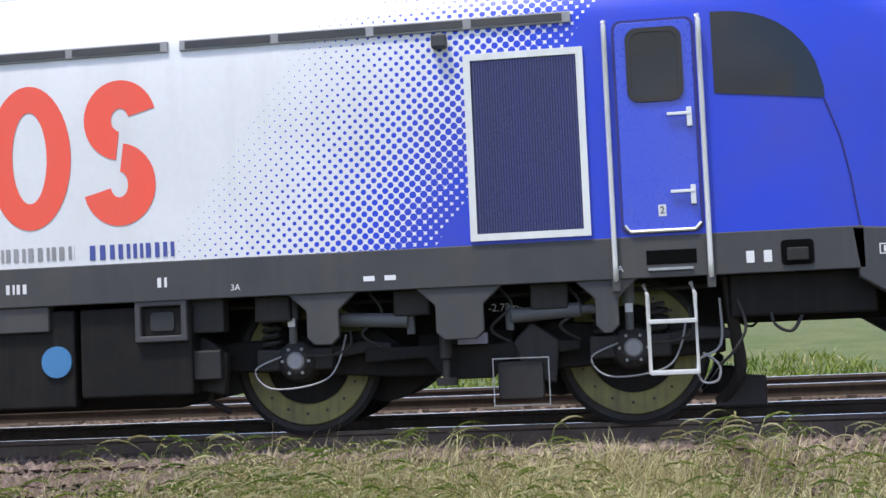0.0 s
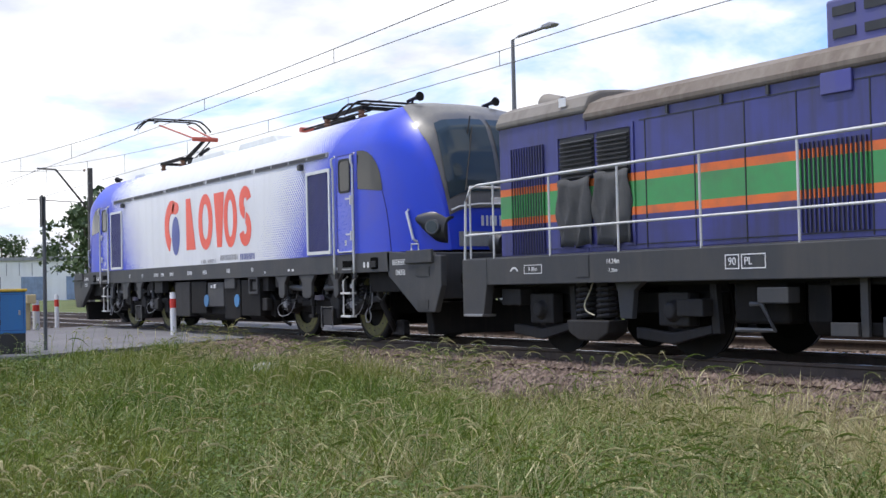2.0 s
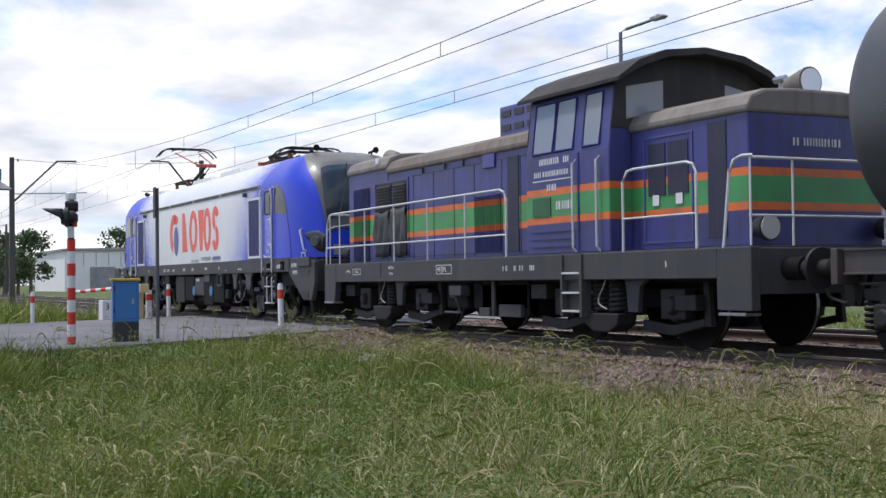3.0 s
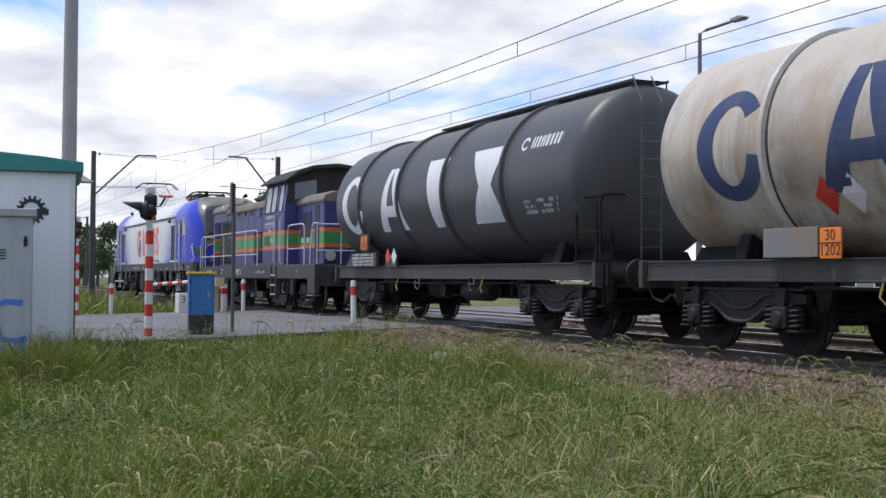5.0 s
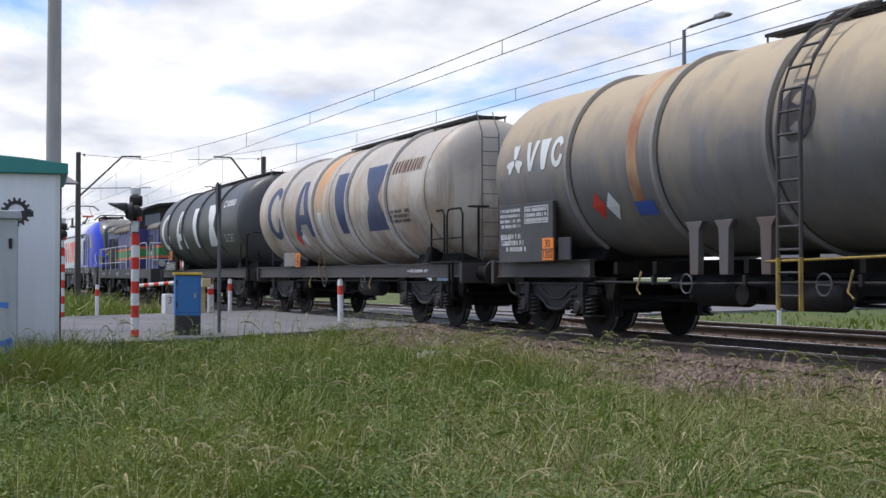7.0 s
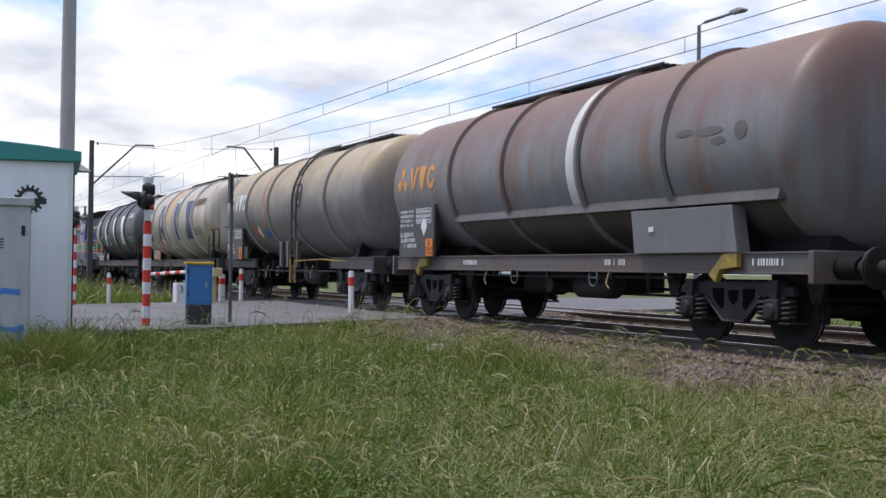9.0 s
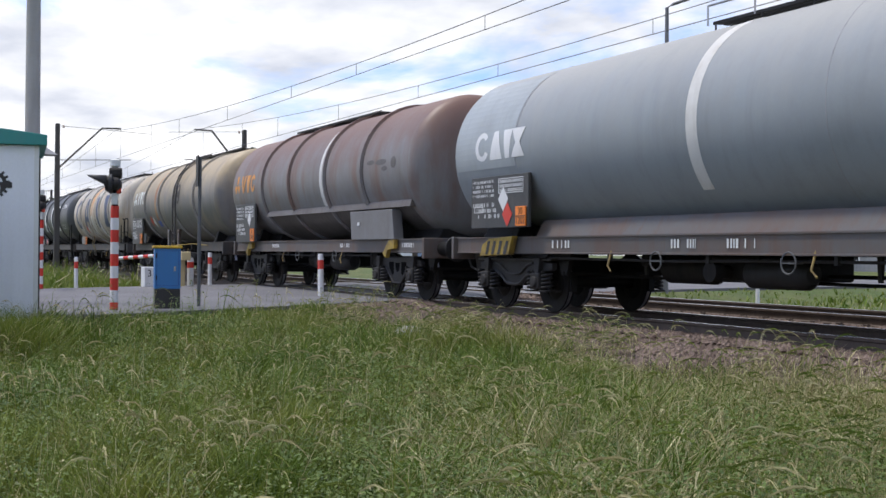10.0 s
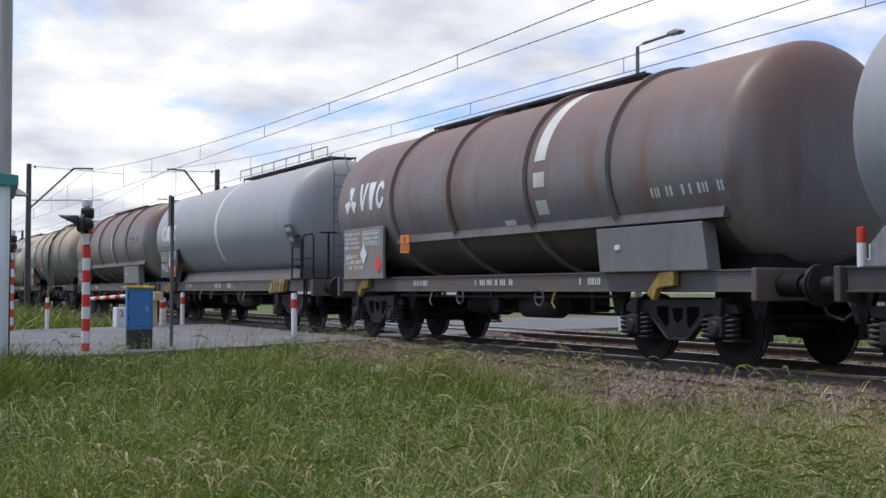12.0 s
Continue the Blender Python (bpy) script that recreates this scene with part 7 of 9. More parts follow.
        for x0, x1 in ((2.3, 3.02), (3.08, 3.72)):
            v = part("louvre_panel", plate(x0, x1, 2.30, 2.86, -0.005, 0.008), M_BLACK, front, "black louvred vent")
            for i in range(9):
                part("slat", Shape().prism_x([(Y(0.0), 2.33 + 0.058 * i), (Y(0.045), 2.31 + 0.058 * i), (Y(0.05), 2.325 + 0.058 * i), (Y(0.0), 2.35 + 0.058 * i)], x0 + 0.02, x1 - 0.02), M_SKIRT, v)
        part("door_frame", outline_frame([(2.22, 1.4), (3.8, 1.4), (3.8, 2.92), (2.22, 2.92)], 0.05, min(Y(0), Y(0.02)), max(Y(0), Y(0.02))), M_SHUNT, front)
        # canvas covers hung on the doors, with folds
        r = random.Random(7 + side)
        for x0, x1, z1 in ((2.28, 2.98, 2.3), (3.05, 3.74, 2.34)):
            nx_, nz_ = 10, 9
            vs, fs = [], []
            for i in range(nx_ + 1):
                for j in range(nz_ + 1):
                    x = x0 + (x1 - x0) * i / nx_ + 0.03 * math.sin(j * 1.1 + i)
                    z = z1 - (z1 - 1.42) * j / nz_ + 0.02 * math.sin(i * 0.9)
                    d = 0.05 + 0.035 * math.sin(i * 1.5 + j * 0.5) * (0.3 + j / nz_) + r.uniform(0, 0.012)
                    vs.append((x, Y(d), z))
            fs = [(i * (nz_ + 1) + j, i * (nz_ + 1) + j + 1, (i + 1) * (nz_ + 1) + j + 1, (i + 1) * (nz_ + 1) + j) for i in range(nx_) for j in range(nz_)]
            cv = part("canvas_cover", Shape().add(vs, fs), M_CANVAS, front, "creased dark canvas cover", smooth=True)
            k = cv.modifiers.new("thick", "SOLIDIFY")
            k.thickness = 0.012
        for x in (4.0, 4.85, 5.65, 6.4, 7.35, 7.95, 8.3):
            part("panel_seam", plate(x - 0.008, x + 0.008, 1.36, 2.92, -0.002, 0.006), M_BLACK, front)
        part("panel_seam", plate(3.9, 8.6, 2.92, 2.932, -0.002, 0.006), M_BLACK, front)
        part("panel_seam", plate(1.1, 8.7, 1.40, 1.412, -0.002, 0.006), M_BLACK, front)
        part("narrow_door", plate(7.55, 7.9, 1.4, 2.95, 0.0, 0.015), M_GRILLEDARK, front, bevel=0.004)
        for x in (4.4, 5.3, 6.0):
            part("latch", plate(x, x + 0.04, 2.94, 3.04, 0.0, 0.03), M_SKIRT, front)
        part("warning_label", Shape().box(2.35, 2.50, Y(0.045) - 0.003, Y(0.045) + 0.003, 3.28, 3.40), M_WHITE, front)
        part("blue_plate", plate(6.75, 7.15, 2.82, 3.05, 0.0, 0.03), M_SHUNTPLAIN, front, bevel=0.01)
        # rear hood doors
        for x0, x1, z0, z1 in ((11.35, 11.72, 2.05, 2.75), (11.78, 12.2, 2.05, 2.75)):
            part("hood_window", plate(x0, x1, z0, z1, 0.0, 0.012), M_GRILLEDARK, rear)
        part("door_frame", outline_frame([(11.25, 1.42), (12.3, 1.42), (12.3, 2.85), (11.25, 2.85)], 0.025, min(Y(0), Y(0.015)), max(Y(0), Y(0.015))), M_SHUNTPLAIN, rear)
        part("rear_vent", plate(12.6, 12.95, 1.45, 2.9, 0.0, 0.012), M_GRILLEDARK, rear)
        for x in (11.45, 11.95):
            part("warning_label", plate(x, x + 0.14, 1.92, 2.06, 0.013, 0.017), M_WHITE, rear)
        # hand rails along the walkway
        y = side * 1.46
        rl = part("hand_rail", Shape().tube([(0.45, y, 1.3), (0.5, y, 2.15), (0.62, y, 2.32), (0.8, y, 2.36), (7.9, y, 2.38), (8.05, y, 2.33), (8.1, y, 2.2), (8.1, y, 1.3)], 0.019, 8), M_RAILWHITE, o, "off white tubular hand rail", smooth=True)
        part("mid_rail", Shape().tube([(0.47, y, 1.66), (8.1, y, 1.66)], 0.016, 7), M_RAILWHITE, rl)
        for x in (1.2, 2.5, 3.88, 5.3, 6.72):
            part("rail_post", Shape().tube([(x, y, 1.3), (x, y, 2.37)], 0.015, 7), M_RAILWHITE, rl)
        part("hand_rail", Shape().tube([(11.25, y, 1.3), (11.25, y, 2.25), (11.35, y, 2.38), (11.5, y, 2.40), (12.6, y, 2.40), (12.75, y, 2.36), (12.8, y, 2.25), (12.8, y, 1.3)], 0.019, 8).tube([(11.25, y, 1.75), (12.8, y, 1.75)], 0.015, 7), M_RAILWHITE, o, "off white tubular hand rail", smooth=True)
        part("hand_rail", Shape().tube([(13.3, y, 1.3), (13.42, y, 2.2), (13.5, y, 2.34), (13.65, y, 2.38), (13.75, y * 0.95, 2.38)], 0.019, 8), M_RAILWHITE, o, smooth=True)
    # railings across both ends
    for x in (0.52, 13.72):
        rr = part("end_rail", Shape().tube([(x, -1.40, 2.36), (x, 1.40, 2.36)], 0.019, 8).tube([(x, -1.42, 1.68), (x, 1.42, 1.68)], 0.015, 7), M_RAILWHITE, o, "off white end railing")
        for y in (-1.4, -0.75, 0.75, 1.4):
            part("rail_post", Shape().tube([(x, y, 1.3), (x, y, 2.36)], 0.015, 7), M_RAILWHITE, rr)
    for x, c in ((0.82, -1), (13.4, 1)):
        for y in (-1.0, 1.0):
            lp = part("headlight", Shape().tube([(x, y, 1.55), (x + c * 0.16, y, 1.55), (x + c * 0.2, y, 1.55)], [0.12, 0.17, 0.17], 18), M_BLACK, o, "round headlight", smooth=True)
            part("lens", Shape().tube([(x + c * 0.19, y, 1.55), (x + c * 0.215, y, 1.55)], 0.145, 18), M_LAMP, lp)
        zt = 3.5 if c < 0 else 3.30
        x = x if c < 0 else x - 0.38
        lp = part("top_headlight", Shape().tube([(x - c * 0.15, 0, zt + 0.1), (x + c * 0.2, 0, zt + 0.1), (x + c * 0.24, 0, zt + 0.1)], [0.10, 0.19, 0.19], 20), M_ROOFGREY, o, "large round roof headlight", smooth=True)
        part("lens", Shape().tube([(x + c * 0.235, 0, zt + 0.1), (x + c * 0.255, 0, zt + 0.1)], 0.165, 20), M_LAMP, lp)
    part("whistle", Shape().tube([(12.5, 0.2, 3.2), (12.5, 0.2, 3.55)], 0.03, 8).tube([(12.4, 0.2, 3.55), (12.6, 0.2, 3.55)], 0.05, 8), M_STEEL, o)
    part("number_strip", Shape().add(*(lambda q: ([(13.36, x, z) for x, y, z in q.v], q.f))(bars_of_text(at_flat(0), -0.4, 0.4, 2.62, 0.1, 19, 0.9))), M_RAILWHITE, o)
    # cab: walls with window openings set in as panes, arched roof
    prof = [(-1.47, 1.32), (1.47, 1.32), (1.47, 2.75), (1.36, 3.66), (0.9, 3.98), (0, 4.1), (-0.9, 3.98), (-1.36, 3.66), (-1.47, 2.75)]
    cab = part("cab", Shape().prism_x(prof, 8.75, 10.95), M_SHUNT, o, "blue driver's cab with sloping upper walls", bevel=0.02)
    arch = [(-1.5, 3.62), (-1.5, 3.68), (-1.15, 3.93), (-0.7, 4.10), (0, 4.18), (0.7, 4.10), (1.15, 3.93), (1.5, 3.68), (1.5, 3.62), (1.1, 3.84), (0.65, 4.0), (0, 4.08), (-0.65, 4.0), (-1.1, 3.84)]
    part("cab_roof", Shape().prism_x(arch, 8.55, 11.25), M_CABTOP, cab, "dark arched cab roof", bevel=0.01)
    for side in (-1, 1):
        def slope(z, d=0.0):
            return side * (1.47 - 0.11 * max(0, z - 2.75) / 0.91 + d)
        for x0, x1 in ((8.95, 9.5), (9.56, 10.05), (10.3, 10.72)):
            z0, z1 = 2.82, 3.56
            w = part("cab_window", Shape().add([(x0, slope(z0, 0.008), z0), (x1, slope(z0, 0.008), z0), (x1, slope(z1, 0.008), z1), (x0, slope(z1, 0.008), z1)], [(0, 1, 2, 3)]), M_PANE, cab, "cab window tinted pale with sky reflection")
            part("window_frame", Shape().tube([(x0, slope(z0, 0.01), z0), (x1, slope(z0, 0.01), z0), (x1, slope(z1, 0.01), z1), (x0, slope(z1, 0.01), z1), (x0, slope(z0, 0.01), z0)], 0.02, 6), M_NAVYSEAL, w)
        part("door_edge", Shape().box(10.18, 10.21, side * 1.475 - 0.006, side * 1.475 + 0.006, 1.36, 2.75), M_NAVYSEAL, cab)
        part("cab_rail", Shape().tube([(10.12, side * 1.47, 2.65), (10.12, side * 1.53, 2.6), (10.12, side * 1.53, 1.4), (10.12, side * 1.47, 1.34)], 0.018, 7), M_RAILWHITE, cab)
        part("cab_rail", Shape().tube([(10.72, side * 1.47, 2.65), (10.72, side * 1.53, 2.6), (10.72, side * 1.53, 1.4), (10.72, side * 1.47, 1.34)], 0.018, 7), M_RAILWHITE, cab)
        at = lambda x, z: (x if side < 0 else 19.7 - x, side * 1.478, z)
        part("number_strip", bars_of_text(at, 9.15, 9.95, 2.69, 0.095, 61, 0.95), M_WHITE, cab)
        part("number_strip", bars_of_text(at, 9.0, 10.05, 2.51, 0.08, 62, 0.95), M_WHITE, cab)
        part("number_line", bar_on(at, 8.95, 10.05, 2.405, 2.42, n=1), M_WHITE, cab)
        part("stencil_row", bars_of_text(at, 9.6, 10.05, 2.03, 0.12, 63, 1.0), M_WHITE, cab)
        part("stencil_row", bars_of_text(at, 9.35, 9.6, 2.3, 0.1, 64, 1.0), M_WHITE, cab)
        part("vent_panel", Shape().box(8.95, 9.45, side * 1.478 - 0.006, side * 1.478 + 0.006, 1.88, 2.16), M_GREENVENT, cab)
        for k in range(3):
            part("wall_rib", Shape().box(8.9, 10.1, side * 1.477 - 0.008, side * 1.477 + 0.008, 1.42 + 0.11 * k, 1.435 + 0.11 * k), M_NAVYSEAL, cab)
    gable = [(-1.44, 3.02), (1.44, 3.02), (1.35, 3.66), (0.88, 3.97), (0, 4.08), (-0.88, 3.97), (-1.35, 3.66)]
    for x in (8.74, 10.952):
        part("gable", Shape().prism_x(gable, x, x + 0.01), M_CABTOP, cab, "dark cab gable")
        x = x - 0.004 if x < 9 else x + 0.014
        for y in (-1, 1):
            part("end_window", Shape().add([(x, y * 1.18, 3.15), (x, y * 0.55, 3.3), (x, y * 0.55, 3.72), (x, y * 1.18, 3.6)], [(0, 1, 2, 3)]), M_PANE, cab)
    # frame markings
    yb = -1.4935
    part("marking", outline_frame([(1.95, 1.08), (2.35, 1.08), (2.35, 1.2), (1.95, 1.2)], 0.01, yb - 0.001, yb + 0.002), M_WHITE, o)
    lettering("marking", "R 80m", 0.075, side_pose(2.15, yb, 1.14), M_WHITE, o)
    part("marking", ring_on(at_flat(yb), 1.72, 1.09, 0.1, 0.09, 0.025, 0.025, 20, 160, 10), M_WHITE, o)
    lettering("length_mark", "14,24m", 0.085, side_pose(3.8, yb, 1.2), M_WHITE, o)
    lettering("length_mark", "-7,20m-", 0.065, side_pose(3.8, yb, 1.09), M_WHITE, o)
    part("marking", outline_frame([(5.69, 1.06), (5.90, 1.06), (5.90, 1.22), (5.69, 1.22)], 0.012, yb - 0.001, yb + 0.002), M_WHITE, o)
    lettering("marking", "90", 0.12, side_pose(5.795, yb, 1.14), M_WHITE, o)
    part("marking", outline_frame([(5.93, 1.06), (6.28, 1.06), (6.28, 1.22), (5.93, 1.22)], 0.012, yb - 0.001, yb + 0.002), M_WHITE, o)
    lettering("marking", "PL", 0.12, side_pose(6.03, yb, 1.14), M_WHITE, o)
    for x, w2 in ((8.03, 0.15), (8.33, 0.12), (8.55, 0.12), (8.85, 0.15), (12.2, 0.08)):
        part("marking", bars_of_text(at_flat(yb), x, x + w2, 1.13, 0.08, int(x * 10)), M_WHITE, o)
    part("lifting_plate", Shape().box(3.08, 3.34, yb - 0.008, yb + 0.004, 1.02, 1.3), M_SKIRT, o, bevel=0.004)
    shunter_bogie(o, 3.25)
    shunter_bogie(o, 10.68)
    return o


M_SHUNTPLAIN = material("faded blue sheet", (0.07, 0.07, 0.27), 0.5, dirt=(0.10, 0.10, 0.18), amount=0.6)
M_GRILLEDARK = material("dark blue grille back", (0.022, 0.023, 0.05), 0.6, dirt=(0.06, 0.05, 0.05), amount=0.4)
M_GREENVENT = material("dark green vent", (0.03, 0.13, 0.05), 0.6, amount=0.4)
shunter()


# ---------------------------------------------------------------- level crossing
def foot_z(x, y):
    return float(ground_height(np.array([x]), np.array([y]))[0])


def striped_post(parent, r, z0, z1, bands, name="post"):
    """A round post whose red and white bands are separate sleeves."""
    h = (z1 - z0) / bands
    for i in range(bands):
        part("band", Shape().lathe((0, 0, z0 + h * i), [(0.001, 0), (r, 0), (r, h), (0.001, h)], 20), M_RED if i % 2 == 0 else M_WHITE, parent, smooth=True)


M_LENSDARK = glass("dark signal lens", (0.06, 0.01, 0.01))


def crossing_signal(x, y, turn, label):
    t = thing("crossing_signal", label, "road signal", pose(x, y, foot_z(x, y), 0, 0, turn), "crossing signals")
    striped_post(t, 0.066, 0.0, 1.76, 9)
    part("base_plate", Shape().lathe((0, 0, 0), [(0.20, 0), (0.20, 0.03), (0.08, 0.05), (0.068, 0.09)], 16), M_RUST, t)
    part("stem", Shape().lathe((0, 0, 1.76), [(0.05, 0), (0.05, 0.36), (0.001, 0.37)], 14), M_UNDER2, t)
    part("junction_box", Shape().box(-0.15, -0.07, -0.05, 0.05, 1.78, 1.96), M_OFFWHITE, t, "small pale junction box", bevel=0.01)
    head = part("lamp_head", Shape().prism(rounded(-0.36, 0.36, 1.96, 2.26, 0.12), 0.03, 0.09), M_BLACK, t, "dark oval backing board", bevel=0.01)
    for lx in (-0.19, 0.19):
        body = part("lamp", Shape().tube([(lx, -0.10, 2.11), (lx, -0.06, 2.11), (lx, 0.10, 2.11), (lx, 0.14, 2.11)], [0.05, 0.10, 0.12, 0.115], 18), M_UNDER2, head, "dark grey lamp drum", smooth=True)
        hood = Shape()
        rows = [[(lx + 0.13 * math.cos(a), 0.12 + d * max(0.12, math.sin(a) + 0.15), 2.11 + 0.13 * math.sin(a)) for a in [math.pi * (-0.10 + 1.2 * j / 12) for j in range(13)]] for d in (0, 0.27)]
        hood.strip(rows[0], rows[1])
        hd = part("hood", hood, M_BLACK, body, "long black hood", smooth=True)
        k = hd.modifiers.new("thick", "SOLIDIFY")
        k.thickness = 0.008
        part("lens", Shape().tube([(lx, 0.135, 2.11), (lx, 0.145, 2.11)], 0.10, 18), M_LENSDARK, body, "dark red lens")
    part("repeater", Shape().tube([(-0.06, -0.03, 2.0), (-0.06, -0.09, 2.0), (-0.06, -0.10, 2.0)], [0.045, 0.045, 0.03], 14), M_ORANGERED, t, "small orange red repeater lens", smooth=True)
    part("housing", Shape().prism(rounded(-0.13, 0.13, 2.20, 2.38, 0.06), -0.11, 0.09), M_UNDER2, t, "grey bell housing", bevel=0.03)
    part("bell", Shape().lathe((0, 0, 2.37), [(0.05, 0), (0.05, 0.03), (0.085, 0.03), (0.085, 0.13), (0.05, 0.15), (0.001, 0.155)], 16), M_OFFWHITE, t, "pale bell cap")
    return t


def marker_post(x, y, h, r, label, tilt=0.0, red_top=True):
    t = thing("marker_post", label, "post", pose(x, y, foot_z(x, y), 0, tilt, 0), "crossing posts")
    part("shaft", Shape().lathe((0, 0, -0.1), [(0.001, 0), (r, 0), (r, h + 0.02), (r * 0.8, h + 0.1), (0.001, h + 0.1)], 14), M_WHITE, t, smooth=True)
    if red_top:
        part("red_band", Shape().lathe((0, 0, h * 0.66), [(r + 0.003, 0), (r + 0.003, h * 0.2)], 14), M_RED, t)
    return t


def crossing():
    crossing_signal(-20.49, 3.70, 167, "red and white striped crossing signal with dark hooded lamps")
    crossing_signal(-31.65, 3.94, 167, "red and white striped crossing signal beyond the road")
    marker_post(-32.79, 4.96, 0.86, 0.05, "white marker post with a red band")
    marker_post(-35.57, 9.16, 1.0, 0.06, "white marker post with a red band")
    marker_post(-26.16, 9.25, 1.0, 0.065, "leaning white marker post with a red band", -2)
    marker_post(-34.58, 8.35, 0.85, 0.09, "stout cream marker post with a red band")
    # barrier drive cabinet
    z = foot_z(-20.9, 4.65)
    c = thing("control_cabinet", "blue steel control cabinet with a black base and yellow lid", "cabinet", pose(-20.95, 4.66, z, 0, 0, -9))
    part("base", Shape().box(-0.19, 0.19, -0.21, 0.21, -0.05, 0.40), M_BLACK, c, bevel=0.01)
    part("housing", Shape().box(-0.19, 0.19, -0.215, 0.215, 0.40, 1.08), material("blue cabinet paint", (0.025, 0.17, 0.45), 0.45, dirt=(0.05, 0.17, 0.34), amount=0.4), c, bevel=0.012)
    part("lid", Shape().box(-0.22, 0.22, -0.24, 0.24, 1.08, 1.125), M_YELLOW, c, bevel=0.012)
    for a, b2, q0, q1 in ((-0.18, 0.18, 1.035, 1.041), (-0.18, 0.18, 0.45, 0.456), (-0.183, -0.177, 0.45, 1.041), (0.177, 0.183, 0.45, 1.041)):
        part("door_gap", Shape().box(0.190, 0.1925, a, b2, q0, q1), M_NAVYSEAL, c, "dark gap round the door")
    for q in (0.55, 0.92):
        part("hinge", Shape().tube([(0.195, -0.185, q), (0.195, -0.185, q + 0.08)], 0.012, 8), M_UNDER2, c)
    part("lock", Shape().box(0.19, 0.215, 0.10, 0.13, 0.70, 0.78), M_STEEL, c)
    # boom barrier
    z = foot_z(-34.2, 7.6)
    b = thing("boom_barrier", "lowered red and white boom barrier with a cream drive box", "barrier", pose(-34.2, 7.75, z, 0, 0, 0))
    part("drive_box", Shape().box(-0.28, 0.28, -0.3, 0.3, 0, 1.0), M_CREAM, b, bevel=0.03)
    d = Vector((-0.85, -0.53, 0))
    for i in range(9):
        p0, p1 = d * (0.3 + 0.2 * i), d * (0.5 + 0.2 * i)
        part("boom_section", Shape().tube([(p0.x, p0.y, 0.92 - 0.012 * i), (p1.x, p1.y, 0.908 - 0.012 * i)], 0.05, 10), M_RED if i % 2 else M_WHITE, b)
    part("counterweight", Shape().box(0.3, 0.7, 0.1, 0.35, 0.78, 1.02), M_CREAM, b, bevel=0.02)
    # numbered box
    z = foot_z(-33.79, 7.07)
    k = thing("numbered_marker", "white concrete marker with a black figure 3", "marker", pose(-33.6, 6.95, z, 0, 0, 14))
    part("block", Shape().box(-0.12, 0.12, -0.14, 0.14, -0.05, 0.60), M_WHITE, k, bevel=0.02)
    lettering("figure", "3", 0.26, pose(0.124, 0.0, 0.42, 90, 0, 90), M_BLACK, k)
    # thin sign post seen from the side
    z = foot_z(-21.61, 5.37)
    p = thing("sign_post", "thin grey steel sign post with narrow plates", "sign post", pose(-21.61, 5.37, z))
    part("pole", Shape().tube([(0, 0, -0.1), (0, 0, 2.7)], 0.032, 10), M_BAR2, p, smooth=True)
    part("sign_plate", Shape().box(-0.2, 0.2, -0.05, -0.035, 2.18, 2.72), M_UNDER2, p, bevel=0.004, at=pose(0, 0, 0, 0, 0, -8))
    # signalman's cabin
    z = foot_z(-17.4, 2.0)
    h = thing("crossing_cabin", "pale prefabricated cabin with a teal roof edge", "cabin", pose(-17.35, 2.13, z, 0, 0, -6))
    zt = 2.52 - z
    part("wall", Shape().box(-2.4, 0, -3.4, 0, -0.1, zt - 0.16), M_CABIN, h, "pale grey cabin wall", bevel=0.015)
    part("roof_edge", Shape().prism_x([(-3.5, zt - 0.16), (0.1, zt - 0.16), (0.1, zt - 0.02), (-0.4, zt + 0.04), (-1.7, zt + 0.14), (-3.5, zt + 0.02)], -2.5, 0.1), M_TEAL, h, "teal roof fascia", bevel=0.01)
    part("corner_trim", Shape().box(0.0, 0.012, -0.06, 0.0, -0.1, zt - 0.16), M_OFFWHITE, h)
    gear = ring_on(lambda a, b2: (0.008, a, b2), -0.56, zt - 0.68, 0.155, 0.155, 0.05, 0.05, 0, 360, 40)
    part("painted_sign", gear, M_BLACK, h, "black gear sign")
    for i in range(16):
        a = radians(8 + 22.5 * i)
        part("gear_tooth", Shape().add([(0.008, -0.56 + q * math.cos(a) - w * math.sin(a), zt - 0.68 + q * math.sin(a) + w * math.cos(a)) for q, w in ((0.15, -0.018), (0.195, -0.014), (0.195, 0.014), (0.15, 0.018))], [(0, 1, 2, 3)]), M_BLACK, h)
    part("sign_bar", Shape().add([(0.010, -0.78, zt - 0.74), (0.010, -0.34, zt - 0.74), (0.010, -0.34, zt - 0.66), (0.010, -0.78, zt - 0.66)], [(0, 1, 2, 3)]), M_BLACK, h)
    part("sign_bar", Shape().add([(0.008, -1.1, zt - 0.80), (0.008, -0.93, zt - 0.80), (0.008, -0.93, zt - 0.74), (0.008, -1.1, zt - 0.74)], [(0, 1, 2, 3)]), M_BLACK, h)
    # little hipped cap beside it
    z2 = 2.40
    cp = thing("lamp_shade", "grey hipped lamp shade on a bracket", "lamp", pose(-19.6, 2.50, 0))
    part("shade", Shape().add([(-0.2, -0.25, z2), (0.2, -0.25, z2), (0.2, 0.15, z2), (-0.2, 0.15, z2), (0, -0.15, z2 + 0.22)], [(3, 2, 1, 0), (0, 1, 4), (1, 2, 4), (2, 3, 4), (3, 0, 4)]), M_BAR, cp)
    part("bracket", Shape().tube([(0, -0.1, foot_z(-19.6, 2.5)), (0, -0.1, z2 + 0.3)], 0.03, 8), M_UNDER2, cp)
    # grey switch cabinet with graffiti
    z = foot_z(-15.9, 1.2)
    g = thing("switch_cabinet", "grey steel switch cabinet sprayed with blue graffiti", "cabinet", pose(-15.85, 1.45, z, 0, 0, -6))
    zz = 1.78 - z
